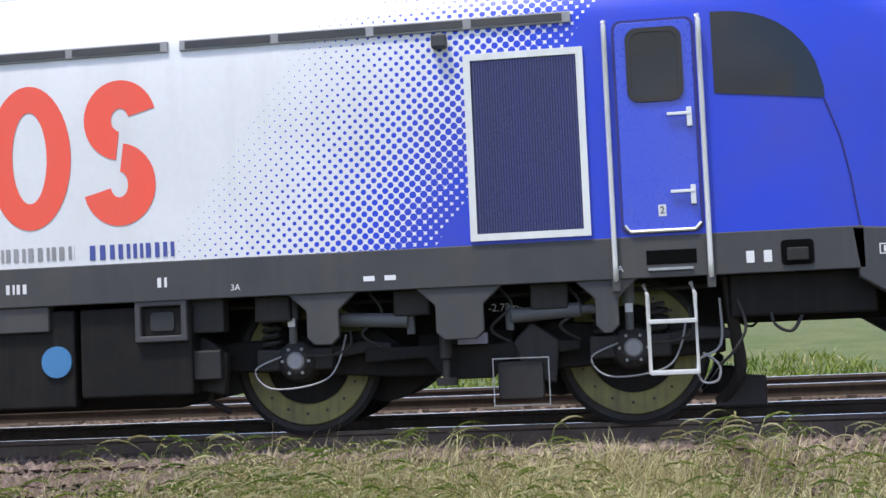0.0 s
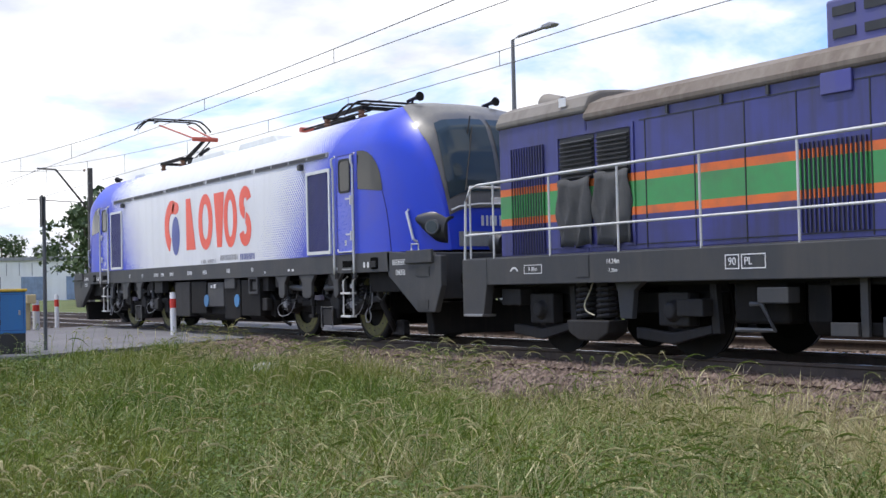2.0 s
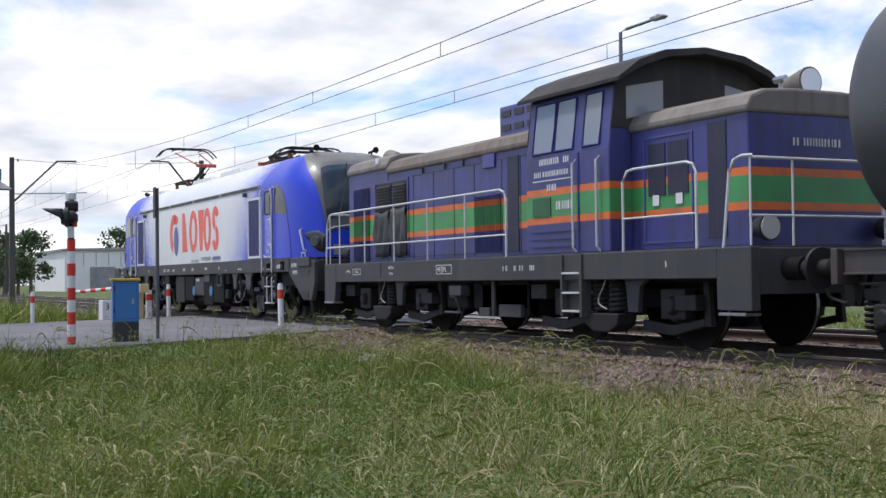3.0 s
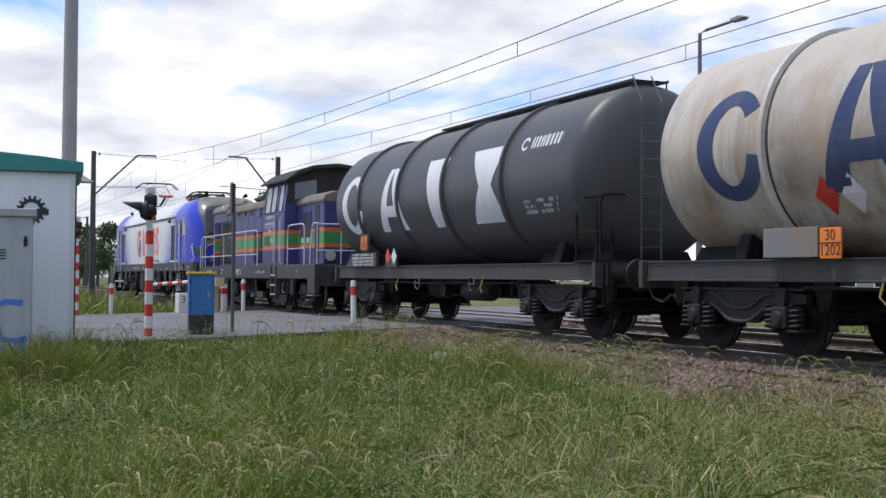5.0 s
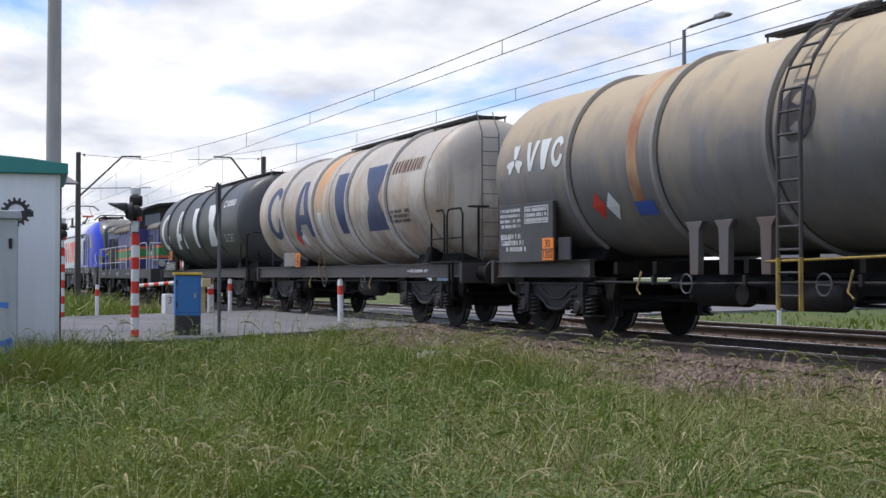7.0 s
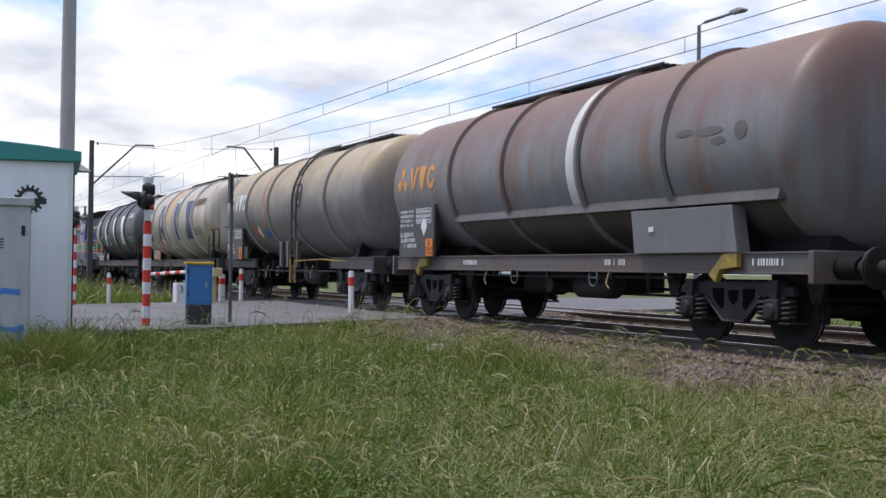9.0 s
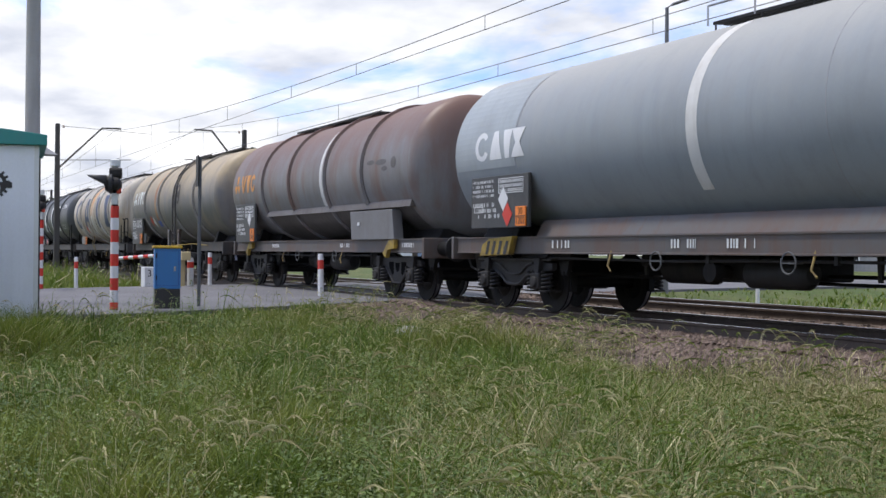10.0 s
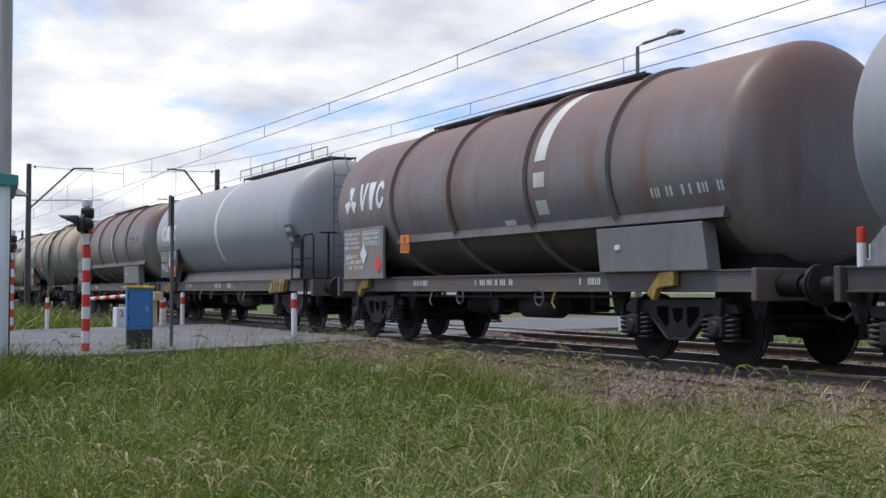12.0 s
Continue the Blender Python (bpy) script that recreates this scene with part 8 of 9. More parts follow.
    part("housing", Shape().box(-0.6, 0, -1.4, 0, -0.05, zz - 0.1), M_GREYBOX, g, bevel=0.012)
    part("lid", Shape().box(-0.65, 0.04, -1.45, 0.04, zz - 0.1, zz), M_GREYBOX, g, bevel=0.012)
    for i in range(4):
        part("vent_slot", Shape().box(-0.001, 0.006, -1.0, -0.30, zz - 0.62 + 0.035 * i, zz - 0.605 + 0.035 * i), M_BLACK, g)
    part("lock", Shape().box(0.0, 0.03, -0.10, -0.06, zz - 0.46, zz - 0.34), M_UNDER2, g, bevel=0.005)
    M_SPRAY = material("blue spray paint", (0.06, 0.20, 0.62), 0.6, amount=0.2)
    strokes = [[(-0.10, 0.98), (-0.30, 1.00), (-0.42, 0.93), (-0.36, 0.55), (-0.16, 0.52), (-0.05, 0.56)], [(-0.10, 0.56), (-0.11, 0.30), (-0.10, 0.12)], [(-0.62, 1.02), (-0.5, 1.0), (-0.52, 0.6), (-0.53, 0.3)]]
    for st in strokes:
        L, R = [], []
        for i, (yy, q) in enumerate(st):
            a, c2 = Vector(st[max(i - 1, 0)]), Vector(st[min(i + 1, len(st) - 1)])
            dv = (c2 - a).normalized()
            nv = Vector((-dv.y, dv.x)) * 0.035
            L.append((0.008, yy + nv.x, q + nv.y))
            R.append((0.008, yy - nv.x, q - nv.y))
        part("graffiti_stroke", Shape().strip(L, R), M_SPRAY, g, "blue sprayed stroke")
    # tall pole
    z = foot_z(-23.8, 2.8)
    t = thing("utility_pole", "tall tapered grey concrete pole", "pole", pose(-23.8, 2.80, z))
    part("shaft", Shape().lathe((0, 0, -0.2), [(0.15, 0), (0.10, 11.5), (0.001, 11.52)], 18), M_CONCRETE, t, smooth=True)
    # street lamp on the far side
    z = foot_z(-28.3, 20.0)
    t = thing("street_lamp", "grey steel street lamp with a bent arm", "street lamp", pose(-28.3, 20.0, z))
    part("pole", Shape().tube([(0, 0, -0.2), (0, 0, 3), (0, 0, 7.78 - z), (0.15, 0.1, 7.86 - z), (0.85, 0.5, 8.02 - z)], [0.10, 0.085, 0.05, 0.045, 0.04], 12), M_LAMPPOST, t, smooth=True)
    part("lamp_head", Shape().prism([(0.7, 8.0 - z), (0.78, 8.10 - z), (1.15, 8.12 - z), (1.35, 8.04 - z), (1.2, 7.98 - z)], 0.42, 0.66), M_BAR, t, "grey lantern", bevel=0.03)
    # stone by the road
    tagged(part("boulder", Shape().ball((-17.3, 7.55, -0.28), (0.26, 0.26, 0.14), 12, 7), M_CONCRETE, smooth=True), "pale flat boulder on the gravel edge", "stone")
    # far marker posts
    for x, y in ((-28.0, 19.2), (-25.0, 20.5), (-21.0, 22.0)):
        t = marker_post(x, y, 0.75, 0.05, "low grey post beyond the tracks", 0, False)


M_LAMPPOST = material("weathered galvanised steel", (0.17, 0.17, 0.175), 0.55, 0.3, dirt=(0.11, 0.105, 0.10), amount=0.4)
M_SHED = material("white sheet cladding", (0.84, 0.84, 0.83), 0.5, dirt=(0.62, 0.61, 0.58), amount=0.3, scale=0.2)
M_CREAM = material("cream steel paint", (0.52, 0.42, 0.22), 0.55, dirt=(0.3, 0.24, 0.14), amount=0.4)
M_CABIN = material("pale cabin panel", (0.74, 0.77, 0.80), 0.5, dirt=(0.60, 0.62, 0.62), amount=0.35)
M_TEAL = material("teal fascia paint", (0.015, 0.22, 0.20), 0.5, dirt=(0.06, 0.22, 0.2), amount=0.4)
M_GREYBOX = material("grey cabinet paint", (0.40, 0.425, 0.45), 0.55, dirt=(0.22, 0.23, 0.24), amount=0.5)
crossing()


# ---------------------------------------------------------------- distance: warehouse, houses, trees
M_PALEBLUE = material("pale blue door paint", (0.25, 0.33, 0.46), 0.5, amount=0.3)


def warehouse():
    w = thing("warehouse", "long low white warehouse with a blue grey loading side", "warehouse", pose(-205, 36, -0.3))
    part("wall", Shape().box(-30, 0, 0, 70, 0, 6.6), M_SHED, w, "white ribbed wall")
    part("roof", Shape().prism_x([(-0.4, 6.6), (70.4, 6.6), (70.4, 6.95), (35, 7.6), (-0.4, 6.95)], -30.4, 0.4), M_BAR, w)
    for i in range(9):
        part("loading_door", Shape().box(0.0, 0.15, 4 + 7.2 * i, 8 + 7.2 * i, 0.2, 4.0), M_PALEBLUE if i % 3 else M_BAR, w)
    for i in range(34):
        part("wall_rib", Shape().box(0.0, 0.08, 2 * i + 0.9, 2 * i + 1.0, 4.2, 6.2), M_BAR, w)


def office(x, y, w, d, floors, mat, turn, label):
    o = thing("building", label, "building", pose(x, y, -0.3, 0, 0, turn))
    h = 3.0 * floors
    part("wall", Shape().box(-w / 2, w / 2, -d / 2, d / 2, 0, h), mat, o)
    part("roof", Shape().box(-w / 2 - 0.3, w / 2 + 0.3, -d / 2 - 0.3, d / 2 + 0.3, h, h + 0.4), M_BAR, o)
    for f in range(floors):
        for i in range(int(w / 3)):
            xx = -w / 2 + 1.5 + 3 * i
            win = part("window", Shape().box(xx - 0.8, xx + 0.8, -d / 2 - 0.03, -d / 2 + 0.05, 3 * f + 0.9, 3 * f + 2.4), M_GLASS, o)
            part("frame", outline_frame([(xx - 0.85, 3 * f + 0.85), (xx + 0.85, 3 * f + 0.85), (xx + 0.85, 3 * f + 2.45), (xx - 0.85, 3 * f + 2.45)], 0.1, -d / 2 - 0.08, -d / 2 - 0.02), M_WHITE, win)
    part("red_fascia", Shape().box(-w / 2, w / 2, -d / 2 - 0.06, -d / 2 - 0.031, 2.5, 2.85), M_RED, o)


warehouse()
office(-72, 82, 34, 14, 4, M_BAR, 38, "grey office block with rows of windows and a red fascia")

m, n, l, b = nodes_of("leaf green")
geo = n.new("ShaderNodeNewGeometry")
l.new(mix_node(n, l, geo.outputs["Random Per Island"], (0.028, 0.055, 0.018), (0.075, 0.115, 0.035)), b.inputs["Base Color"])
b.inputs["Roughness"].default_value = 0.7
M_LEAF = m
M_BARK = material("grey brown bark", (0.12, 0.095, 0.075), 0.9, amount=0.5, scale=3, relief=0.4)


def leaf_cloud(name, centres, count, size, seed, parent=None, label=""):
    g = np.random.default_rng(seed)
    c = np.array(centres, float)
    pick = g.integers(0, len(c), count)
    d = g.normal(size=(count, 3))
    d /= np.linalg.norm(d, axis=1)[:, None]
    p = c[pick, :3] + d * (c[pick, 3:4] * g.uniform(0.55, 1.05, (count, 1))) * np.array([1, 1, 0.85])
    a, e = g.normal(size=(count, 3)), g.normal(size=(count, 3))
    a /= np.linalg.norm(a, axis=1)[:, None]
    e = np.cross(a, e)
    e /= np.linalg.norm(e, axis=1)[:, None]
    s = size * g.uniform(0.6, 1.4, (count, 1))
    v = np.stack([p - a * s, p - e * s * 0.6, p + a * s, p + e * s * 0.6], 1).reshape(-1, 3)
    me = bpy.data.meshes.new(name)
    me.from_pydata(v.tolist(), [], np.arange(4 * count).reshape(-1, 4).tolist())
    me.materials.append(M_LEAF)
    o = new(name, me)
    if parent is not None:
        o.parent = parent
    return o


def tree(x, y, h, spread, seed):
    r = random.Random(seed)
    t = thing("tree", "dark green leafy tree with an uneven crown", "tree", pose(x, y, -0.4), "trees beyond the line")
    tr = Shape().tube([(0, 0, 0), (0.1, 0.05, h * 0.3), (0.0, 0.1, h * 0.6), (0.1, 0, h * 0.85)], [h * 0.03, h * 0.024, h * 0.015, h * 0.004], 8)
    cs = []
    for i in range(11):
        a, q = r.uniform(0, 6.28), r.uniform(0.15, 1.0)
        z = h * (0.32 + 0.58 * r.random())
        k = spread * q * (1.1 - abs(z / h - 0.55))
        c = (k * math.cos(a), k * math.sin(a), z)
        tr.tube([(0.05, 0.05, z * 0.7), c], [h * 0.01, h * 0.003], 5)
        cs.append((*c, spread * r.uniform(0.28, 0.5)))
    cs.append((0, 0, h * 0.9, spread * 0.3))
    part("trunk", tr, M_BARK, t)
    leaf_cloud("crown", cs, 1500, h * 0.028, seed, t)


for i, (x, y, h) in enumerate(((-112, 33, 11), (-120, 41, 12), (-128, 36, 10.5), (-118, 52, 11), (-230, 14, 9), (-215, 22, 9.5), (-200, 30, 10), (-240, 32, 11), (-180, 9, 7.5), (-190, 16, 8.5), (-150, 19.5, 5.2), (-157, 22, 5.8), (-166, 21, 5.6), (-174, 24.5, 6.4), (-183, 22, 6.6), (-192, 26, 7.2), (-255, 55, 13), (-262, 66, 12), (-258, 78, 12.5))):
    tree(x, y, h, h * 0.38, 20 + i)
hedge = []
hr = random.Random(5)
for i in range(260):
    hedge.append((-330 + hr.uniform(-8, 8), -110 + 1.2 * i, hr.uniform(1.5, 6.5), hr.uniform(2.0, 3.6)))
tagged(leaf_cloud("far_woods", hedge, 16000, 0.55, 77), "low dark line of distant woods", "woods", kind="stuff")
hedge = [(-80 + 1.1 * i + hr.uniform(-2, 2), 190 + hr.uniform(-6, 6) , hr.uniform(0.3, 2.2), hr.uniform(1.2, 2.2)) for i in range(160)]
tagged(leaf_cloud("far_woods", hedge, 9000, 0.55, 78), "low dark line of distant woods", "woods", kind="stuff")


# ---------------------------------------------------------------- meadow grass
def grass_material():
    m, n, l, b = nodes_of("meadow grass")
    geo = n.new("ShaderNodeNewGeometry")
    at = n.new("ShaderNodeAttribute")
    at.attribute_name = "dry"
    r = geo.outputs["Random Per Island"]
    flat, raw = coords(n, l)
    lush = mix_node(n, l, r, (0.052, 0.100, 0.009), (0.150, 0.218, 0.030))
    warm = mix_node(n, l, r, (0.092, 0.122, 0.014), (0.240, 0.270, 0.050))
    green = mix_node(n, l, ramp_node(n, l, noise_node(n, l, flat, 0.55, 4), 0.42, 0.62), lush, warm)
    green = mix_node(n, l, math_node(n, l, "MULTIPLY", ramp_node(n, l, noise_node(n, l, coords(n, l, (0.7, 1.6, 0.3))[0], 0.8, 4), 0.54, 0.70), 0.45), green, mix_node(n, l, r, (0.085, 0.070, 0.028), (0.22, 0.17, 0.085)))
    dry = mix_node(n, l, r, (0.27, 0.23, 0.10), (0.60, 0.55, 0.32))
    k = math_node(n, l, "GREATER_THAN", at.outputs["Fac"], math_node(n, l, "FRACT", math_node(n, l, "MULTIPLY", r, 17.3)))
    l.new(mix_node(n, l, k, green, dry), b.inputs["Base Color"])
    b.inputs["Roughness"].default_value = 0.55
    b.inputs["Specular IOR Level"].default_value = 0.3
    tr = n.new("ShaderNodeBsdfTranslucent")
    l.new(mix_node(n, l, k, green, dry), tr.inputs[0])
    mx = n.new("ShaderNodeMixShader")
    mx.inputs[0].default_value = 0.3
    l.new(b.outputs[0], mx.inputs[1])
    l.new(tr.outputs[0], mx.inputs[2])
    l.new(mx.outputs[0], n["Material Output"].inputs[0])
    return m


M_GRASS = grass_material()


def dryness(x, y):
    """Paler, drier stalks towards the ballast and along the near stretch of the bank."""
    d = 0.03 + 0.54 * smooth01(-13, -5, x) * smooth01(1.5, 5.0, y) + 0.42 * smooth01(6.2, 8.2, y) * smooth01(-17, -5, x) + 0.30 * smooth01(7.0, 8.8, y)
    return np.where(y > 12, 0.05, d) + 0.16 * np.sin(x * 1.3 + y * 0.7) * np.sin(y * 1.9 - x * 0.4)


def grass_field(name, count, seed, x0, x1, y0, y1, tall, width, label, far=60, all_round=False):
    g = np.random.default_rng(seed)
    x, y = g.uniform(x0, x1, count * 3), g.uniform(y0, y1, count * 3)
    az, dist = np.degrees(np.arctan2(-x, y)), np.hypot(x, y)
    keep = (all_round | ((az > -16) & (az < 89) & (dist > 3.6))) & (dist > 0.5) & (dist < far) & (road_distance(x, y) > ROAD_HALF + 0.25)
    keep &= g.random(count * 3) < np.clip(7.5 / dist, 0.12, 1)
    edge = 8.95 + 0.35 * smooth01(-15, -6, x) + 0.25 * smooth01(-6, -1, x) + 0.2 * np.sin(x * 1.1) * np.sin(x * 0.37)
    keep &= (y > 12) | (y < edge - 0.6) | (g.random(count * 3) < np.clip((edge - y) / 0.9, 0, 1))
    clump = 0.5 + 0.5 * np.sin(x * 2.1 + 1.7 * np.sin(y * 1.3)) * np.sin(y * 2.7 + 1.3 * np.sin(x * 0.9))
    keep &= g.random(count * 3) < 0.40 + 0.60 * clump
    x, y = x[keep][:count], y[keep][:count]
    k = len(x)
    z = ground_height(x, y) - 0.02
    short = 1 - 0.25 * smooth01(7.8, 9.2, y) * (y < 12) - 0.45 * (1 - smooth01(ROAD_HALF + 0.3, ROAD_HALF + 3.5, road_distance(x, y)))
    h = tall * g.uniform(0.35, 1.15, k) * short * (0.84 + 0.30 * np.sin(x * 0.8 + y) * np.sin(y * 0.9) + 0.26 * np.sin(x * 3.1 + 1.4 * np.sin(y * 2.3)) * np.sin(y * 3.7 + 1.1 * np.sin(x * 1.9)))
    lean = g.normal(0.0, 0.6, k) + 0.45
    yaw = g.normal(0.2, 1.9, k)
    dx, dy = np.cos(yaw), np.sin(yaw)
    bend = h * np.clip(0.45 + 0.42 * lean, 0.08, 1.3)
    wd = width * g.uniform(0.6, 1.5, k) * (0.8 + 0.03 * np.hypot(x, y))
    sx, sy = -np.sin(g.uniform(0, 6.28, k)), np.cos(g.uniform(0, 6.28, k))
    rows = []
    for f, ww in ((0, 1.0), (0.5, 0.8), (0.85, 0.45)):
        cx, cy, cz = x + dx * bend * f * f, y + dy * bend * f * f, z + h * (f - 0.18 * f * f * np.clip(bend / h, 0, 1))
        rows.append(np.stack([cx - sx * wd * ww, cy - sy * wd * ww, cz], -1))
        rows.append(np.stack([cx + sx * wd * ww, cy + sy * wd * ww, cz], -1))
    rows.append(np.stack([x + dx * bend, y + dy * bend, z + h * (1 - 0.25 * np.clip(bend / h, 0, 1))], -1))
    v = np.stack(rows, 1)
    o = 7 * np.arange(k)[:, None]
    quads = np.concatenate([o + np.array([[0, 1, 3, 2]]), o + np.array([[2, 3, 5, 4]])], 0)
    tris = o + np.array([[4, 5, 6]])
    me = bpy.data.meshes.new(name)
    me.vertices.add(7 * k)
    me.vertices.foreach_set("co", v.reshape(-1))
    loops = np.concatenate([quads.reshape(-1), tris.reshape(-1)])
    me.loops.add(len(loops))
    me.loops.foreach_set("vertex_index", loops.astype(np.int32))
    me.polygons.add(3 * k)
    starts = np.concatenate([np.arange(2 * k) * 4, 8 * k + np.arange(k) * 3])
    me.polygons.foreach_set("loop_start", starts.astype(np.int32))
    me.update(calc_edges=True)
    a = me.attributes.new("dry", "FLOAT", "POINT")
    a.data.foreach_set("value", np.repeat(np.clip(dryness(x, y), 0, 0.95), 7).astype(np.float32))
    me.materials.append(M_GRASS)
    return tagged(new(name, me), label, "grass", kind="stuff")


def seed_heads(count, seed):
    """Tall stalks that arch over into pale feathery panicles of small spikelets."""
    g = random.Random(seed)
    s = Shape()
    made = 0
    dry = []
    while made < count:
        x, y = g.uniform(-24, 3.5), g.uniform(1.0, 9.0)
        d = math.hypot(x, y)
        az = math.degrees(math.atan2(-x, y))
        bank = float(smooth01(5.0, 8.0, np.array([y]))[0])
        drift = 0.5 + 0.5 * math.sin(x * 1.1 + 1.3 * math.sin(y * 0.9)) * math.sin(y * 1.5 + 0.6 * x)
        if not (-16 < az < 88 and 4.6 < d < 26) or g.random() > min(1, 9 / d) * (0.35 + 0.65 * bank) * (0.08 + 0.92 * drift ** 2.5):
            continue
        if float(road_distance(np.array([x]), np.array([y]))[0]) < ROAD_HALF + 0.5:
            continue
        made += 1
        z = foot_z(x, y)
        h = g.uniform(0.38, 0.60) * (0.85 if y > 8.4 else 1)
        a = g.gauss(0.2, 0.55)
        lean = g.uniform(0.05, 0.18)
        fwd = Vector((math.cos(a), math.sin(a), 0))
        foot = Vector((x, y, z))
        pts = [foot + fwd * (lean * f * f) + Vector((0, 0, h * f)) for f in (0, 0.5, 1.0)]
        reach, drop = g.uniform(0.14, 0.32), g.uniform(-0.02, 0.14)
        arch = [pts[2] + fwd * (reach * f) + Vector((0, 0, 0.05 * math.sin(math.pi * 0.8 * f) - drop * f * f)) for f in (0.25, 0.5, 0.75, 1.0)]
        line = pts + arch
        w = 0.0013 + 0.00009 * d
        q = Vector((-math.sin(a + 1), math.cos(a + 1), 0)) * w
        n0 = len(s.v)
        s.strip([p - q for p in line], [p + q for p in line])
        ride = [pts[2]] + arch
        fat = g.uniform(0.5, 1.0)
        rib = [0.0025 * fat, 0.008 * fat, 0.009 * fat, 0.006 * fat, 0.001]
        for across in (Vector((-math.sin(a), math.cos(a), 0)), Vector((0, 0, 1))):
            s.strip([p - across * r for p, r in zip(ride, rib)], [p + across * r for p, r in zip(ride, rib)])
        dense = 14
        for j in range(dense):
            f = 4 * j / (dense - 1)
            i = min(3, int(f))
            c = ride[i].lerp(ride[i + 1], f - i)
            e = Vector((g.gauss(0, 1), g.gauss(0, 1), g.gauss(0, 0.8))).normalized() * 0.006
            t = (fwd * 0.9 + Vector((g.gauss(0, 0.35), g.gauss(0, 0.35), -0.25 + g.gauss(0, 0.25)))).normalized() * g.uniform(0.018, 0.032)
            s.add([c, c + t * 0.5 + e, c + t, c + t * 0.5 - e], [(0, 1, 2, 3)])
        dry += [0.15 + 0.70 * g.random()] * (len(s.v) - n0)
    me = s.mesh("seed_heads", M_GRASS)
    a = me.attributes.new("dry", "FLOAT", "POINT")
    a.data.foreach_set("value", np.array(dry, dtype=np.float32))
    return tagged(new("seed_heads", me), "pale nodding seed heads above the meadow", "grass", kind="stuff")


def leaf_material():
    m, n, l, b = nodes_of("meadow herb leaf")
    geo = n.new("ShaderNodeNewGeometry")
    r = geo.outputs["Random Per Island"]
    flat, raw = coords(n, l)
    c = mix_node(n, l, r, (0.046, 0.095, 0.012), (0.155, 0.222, 0.040))
    c = mix_node(n, l, ramp_node(n, l, noise_node(n, l, flat, 0.9, 4), 0.50, 0.68), c, mix_node(n, l, r, (0.10, 0.13, 0.03), (0.22, 0.25, 0.07)))
    l.new(c, b.inputs["Base Color"])
    b.inputs["Roughness"].default_value = 0.5
    tr = n.new("ShaderNodeBsdfTranslucent")
    l.new(c, tr.inputs[0])
    mx = n.new("ShaderNodeMixShader")
    mx.inputs[0].default_value = 0.3
    l.new(b.outputs[0], mx.inputs[1])
    l.new(tr.outputs[0], mx.inputs[2])
    l.new(mx.outputs[0], n["Material Output"].inputs[0])
    return m


def quads_mesh(name, v, mat, label, dry=None):
    """One mesh of loose four-cornered leaves; v has the shape (count, 4, 3)."""
    k = len(v)
    me = bpy.data.meshes.new(name)
    me.vertices.add(4 * k)
    me.vertices.foreach_set("co", v.reshape(-1))
    me.loops.add(4 * k)
    me.loops.foreach_set("vertex_index", np.arange(4 * k, dtype=np.int32))
    me.polygons.add(k)
    me.polygons.foreach_set("loop_start", (4 * np.arange(k)).astype(np.int32))
    me.update(calc_edges=True)
    if dry is not None:
        a = me.attributes.new("dry", "FLOAT", "POINT")
        a.data.foreach_set("value", np.repeat(dry, 4).astype(np.float32))
    me.materials.append(mat)
    return tagged(new(name, me), label, "grass", kind="stuff")


def meadow_spots(g, count, reach, y_hi):
    """Places in the meadow, thinner with distance from where one stands."""
    x, y = g.uniform(-26, 4, count * 4), g.uniform(-1.5, y_hi, count * 4)
    az, dist = np.degrees(np.arctan2(-x, y)), np.hypot(x, y)
    keep = (az > -16) & (az < 89) & (dist > 3.7) & (dist < reach) & (road_distance(x, y) > ROAD_HALF + 0.4)
    keep &= g.random(count * 4) < np.clip(7.0 / dist, 0.1, 1)
    return x[keep], y[keep]


def herbs(plants, seed):
    """Broad-leaved weeds: stems with pairs of small pointed leaves, in drifts."""
    g = np.random.default_rng(seed)
    x, y = meadow_spots(g, plants, 20, 8.2)
    drift = 0.5 + 0.5 * np.sin(x * 0.9 + 1.1 * np.sin(y * 0.8)) * np.sin(y * 1.2 - 0.5 * x)
    keep = g.random(len(x)) < (0.25 + 0.75 * drift) * (1 - 0.75 * smooth01(5.5, 8.0, y))
    x, y = x[keep][:plants], y[keep][:plants]
    k, n = len(x), 16
    h = g.uniform(0.22, 0.46, k)[:, None]
    f = np.linspace(0.25, 1.0, n)[None] * g.uniform(0.9, 1.1, (k, n))
    a = g.uniform(0, 6.28, (k, n))
    out = g.uniform(0.01, 0.06, (k, n))
    px = x[:, None] + np.cos(a) * out + 0.05 * f * h * 2
    py = y[:, None] + np.sin(a) * out
    pz = ground_height(x, y)[:, None] + h * f
    size = g.uniform(0.014, 0.030, (k, n)) * (1.25 - 0.5 * f)
    d = np.stack([np.cos(a), np.sin(a), g.uniform(-0.35, 0.5, (k, n))], -1)
    q = np.stack([-np.sin(a), np.cos(a), g.uniform(-0.4, 0.4, (k, n))], -1)
    p = np.stack([px, py, pz], -1)
    s1 = size[..., None]
    v = np.stack([p, p + d * s1 + q * s1 * 0.45, p + d * s1 * 2.1, p + d * s1 - q * s1 * 0.45], 2).reshape(-1, 4, 3)
    quads_mesh("meadow_herbs", v, leaf_material(), "leafy green weeds among the meadow grass")


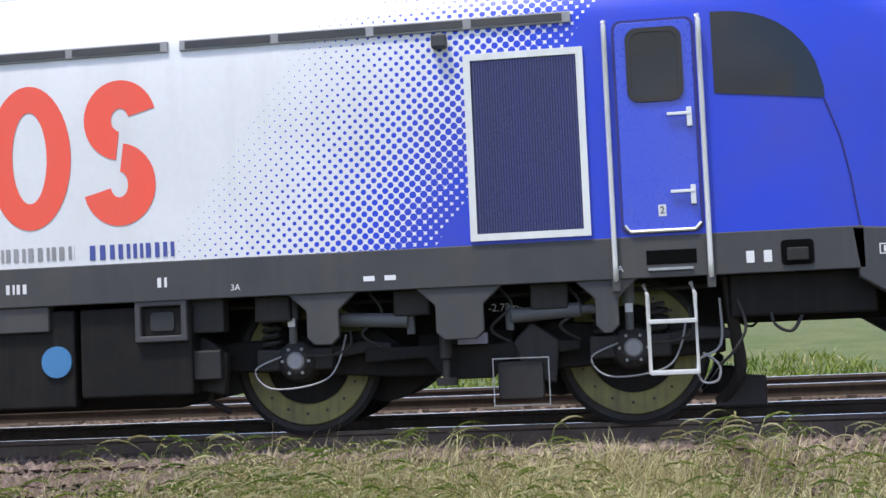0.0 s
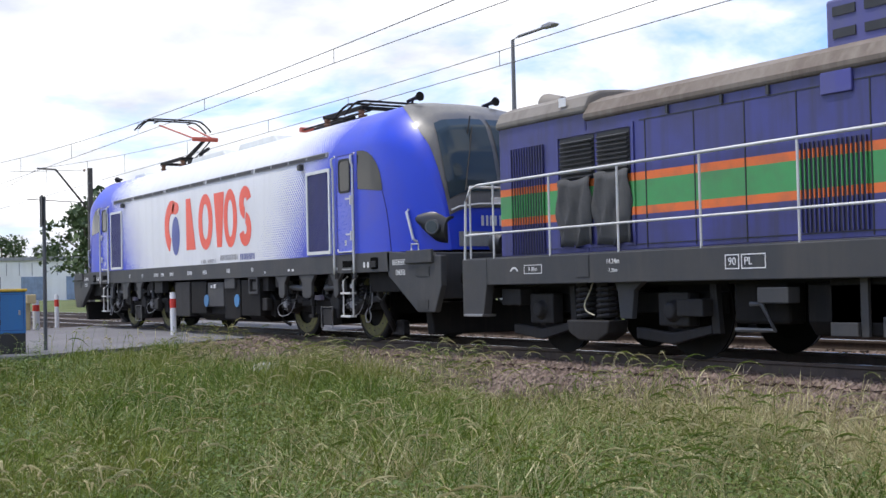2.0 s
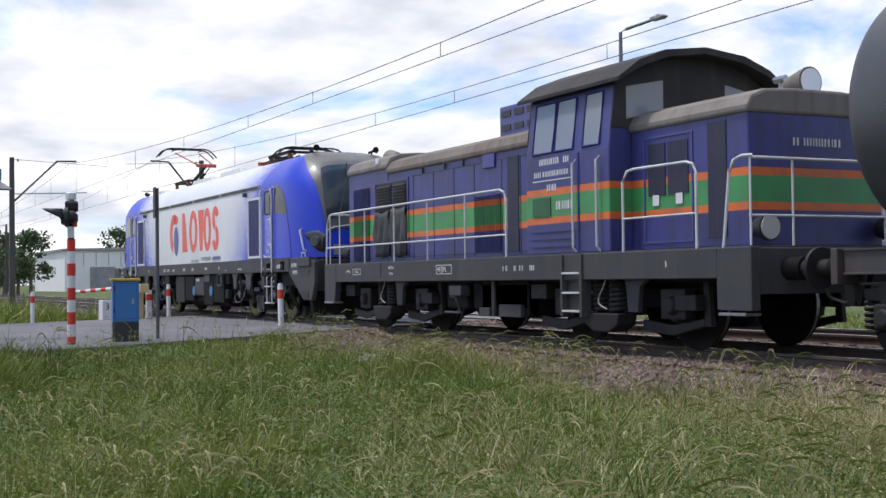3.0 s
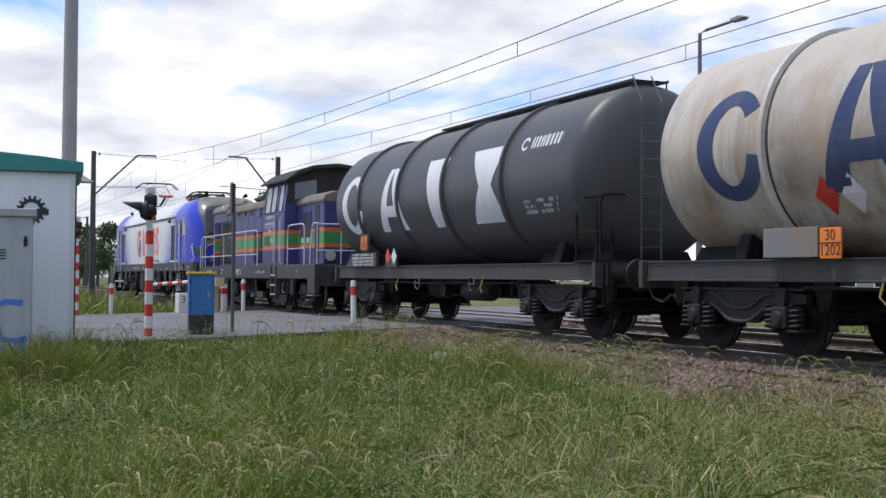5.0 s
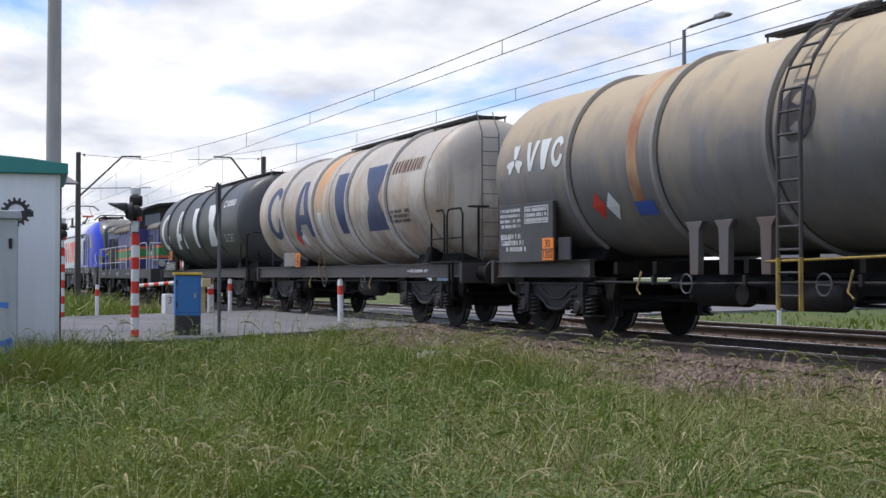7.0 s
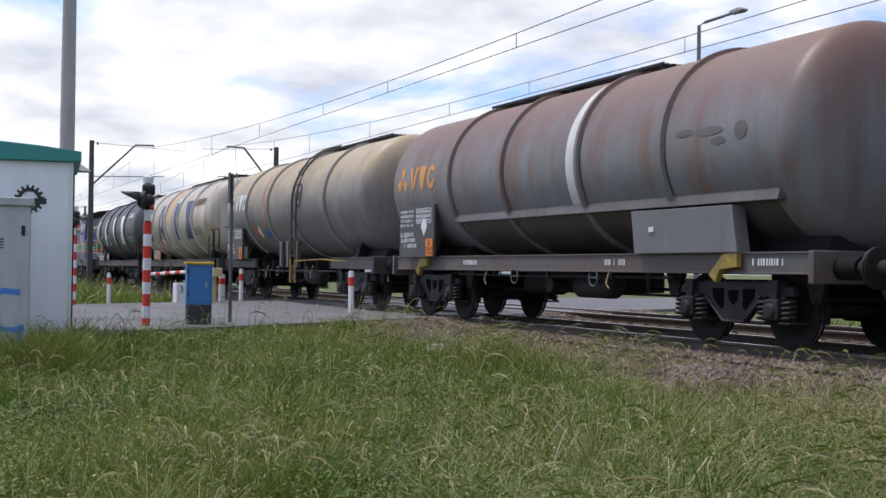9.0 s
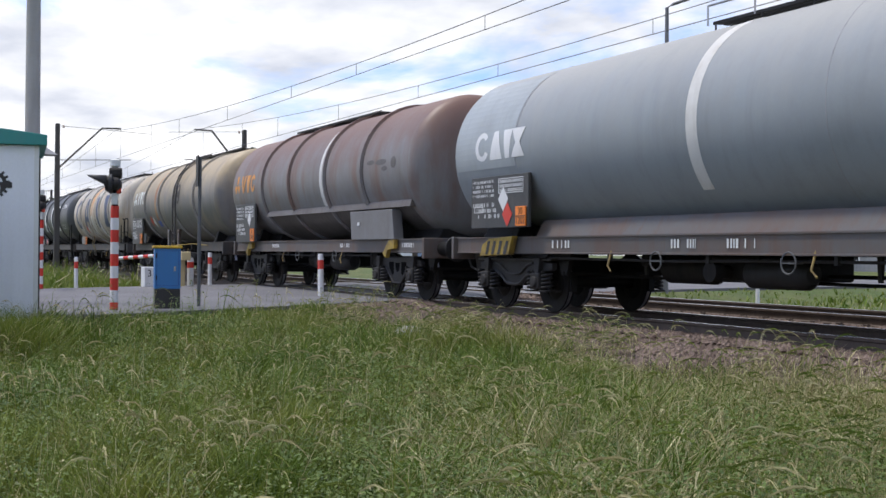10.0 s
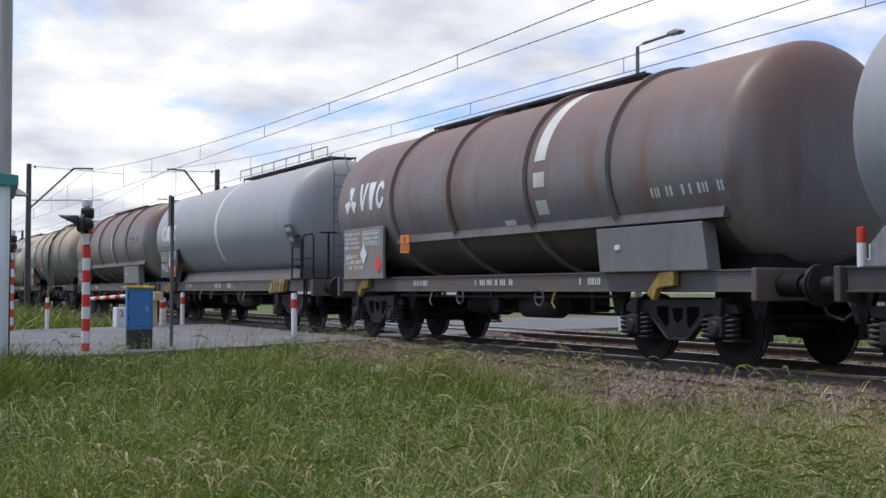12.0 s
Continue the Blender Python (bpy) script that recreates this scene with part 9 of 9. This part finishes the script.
def panicles(name, count, seed, h0, h1, tone, spread, label):
    """Thin stalks, each with a loose nodding plume of tiny spikelets."""
    g = np.random.default_rng(seed)
    x, y = meadow_spots(g, count, 24, 9.0)
    drift = 0.5 + 0.5 * np.sin(x * 1.2 + 1.5 * np.sin(y * 0.7) + seed) * np.sin(y * 1.6 + 0.4 * x)
    keep = g.random(len(x)) < 0.04 + 0.96 * drift ** 3
    x, y = x[keep][:count], y[keep][:count]
    k, n = len(x), 13
    z = ground_height(x, y)
    h = g.uniform(h0, h1, k) * (1 - 0.25 * smooth01(7.5, 9.0, y))
    a = g.normal(0.15, 0.5, k)
    fx, fy = np.cos(a), np.sin(a)
    lean = g.uniform(0.04, 0.16, k)
    wd = 0.0010 + 0.00008 * np.hypot(x, y)
    side = g.uniform(0, 3.14, k)
    sx, sy = np.cos(side) * wd, np.sin(side) * wd

    def stalk(f):
        return np.stack([x + fx * lean * f * f, y + fy * lean * f * f, z + h * f], -1)

    across = np.stack([sx, sy, 0 * sx], -1)
    parts = []
    for f0, f1 in ((0.3, 0.65), (0.65, 1.0)):
        parts.append(np.stack([stalk(f0) - across, stalk(f0) + across, stalk(f1) + across, stalk(f1) - across], 1))
    reach, drop = g.uniform(0.06, 0.17, k), g.uniform(-0.02, 0.08, k)
    f = np.linspace(-0.25, 1.0, n)[None]
    pos = np.maximum(f, 0)
    cx = (x + fx * lean)[:, None] + fx[:, None] * reach[:, None] * f
    cy = (y + fy * lean)[:, None] + fy[:, None] * reach[:, None] * f
    cz = (z + h)[:, None] + 0.05 * np.sin(2.5 * pos) - drop[:, None] * pos ** 2 + np.minimum(f, 0) * 0.25
    c = np.stack([cx, cy, cz], -1) + g.normal(0, spread, (k, n, 3)) * (1.05 - pos)[..., None]
    d = np.stack([fx[:, None] + g.normal(0, 0.4, (k, n)), fy[:, None] + g.normal(0, 0.4, (k, n)), g.normal(-0.2, 0.35, (k, n))], -1)
    d *= (g.uniform(0.006, 0.013, (k, n)) / np.linalg.norm(d, axis=-1))[..., None]
    e = g.normal(0, 1, (k, n, 3))
    e *= (g.uniform(0.0018, 0.0038, (k, n)) / np.linalg.norm(e, axis=-1))[..., None]
    parts.append(np.stack([c - d, c + e, c + d, c - e], 2).reshape(-1, 4, 3))
    dry = np.clip(g.normal(tone, 0.25, k), 0, 1)
    quads_mesh(name, np.concatenate(parts), M_GRASS, label, np.concatenate([dry, dry, np.repeat(dry, n)]))


grass_field("meadow_grass", 230000, 11, -32, 4, -2, 9.4, 0.48, 0.0044, "lush green meadow grass blown by the wind")
grass_field("fringe_grass", 45000, 14, -24, 5, 6.9, 9.8, 0.46, 0.0022, "thin dry grass along the ballast")
grass_field("meadow_grass", 40000, 17, -16, 26, -16, 9.0, 0.40, 0.0062, "lush green meadow grass round the viewpoint", 30, True)
grass_field("meadow_grass", 16000, 18, -4.6, 4.6, -4.6, 4.6, 0.36, 0.0052, "trodden meadow grass round the viewpoint", 5.2, True)
grass_field("bank_grass", 26000, 12, -34, 5, 17.8, 30, 0.30, 0.011, "rough grass beyond the tracks", far=50)
grass_field("verge_grass", 40000, 13, -75, -30, -4, 8.8, 0.98, 0.009, "tall rough grass beyond the crossing road", far=90)
grass_field("tall_grass", 4000, 15, -15.8, -14.6, -0.2, 2.0, 0.80, 0.0036, "tall rank grass in front of the cabinet")
grass_field("tall_grass", 2600, 16, -17.25, -15.8, 1.65, 2.8, 0.74, 0.0036, "tall rank grass in front of the cabin")
herbs(13000, 41)
panicles("fine_panicles", 3200, 43, 0.42, 0.70, 0.40, 0.018, "loose brownish grass plumes above the meadow")
panicles("green_panicles", 3000, 44, 0.36, 0.60, 0.08, 0.012, "green flowering grass plumes")
seed_heads(2300, 31)


# ---------------------------------------------------------------- movement
def motions():
    """The whole train rolls along the line; every wheelset turns with it."""
    times = [i * 0.5 for i in range(25)]
    for t, x0 in MOVERS:
        walk(t, [(s, pose(x0 + travelled(s), TRACK_Y, 0)) for s in times])
    steps = [i / 15 for i in range(181)]
    for w, x, r in SPINNERS:
        walk(w, [(s, pose(x, 0, r, 0, math.degrees(travelled(s) / r), 0)) for s in steps])


motions()
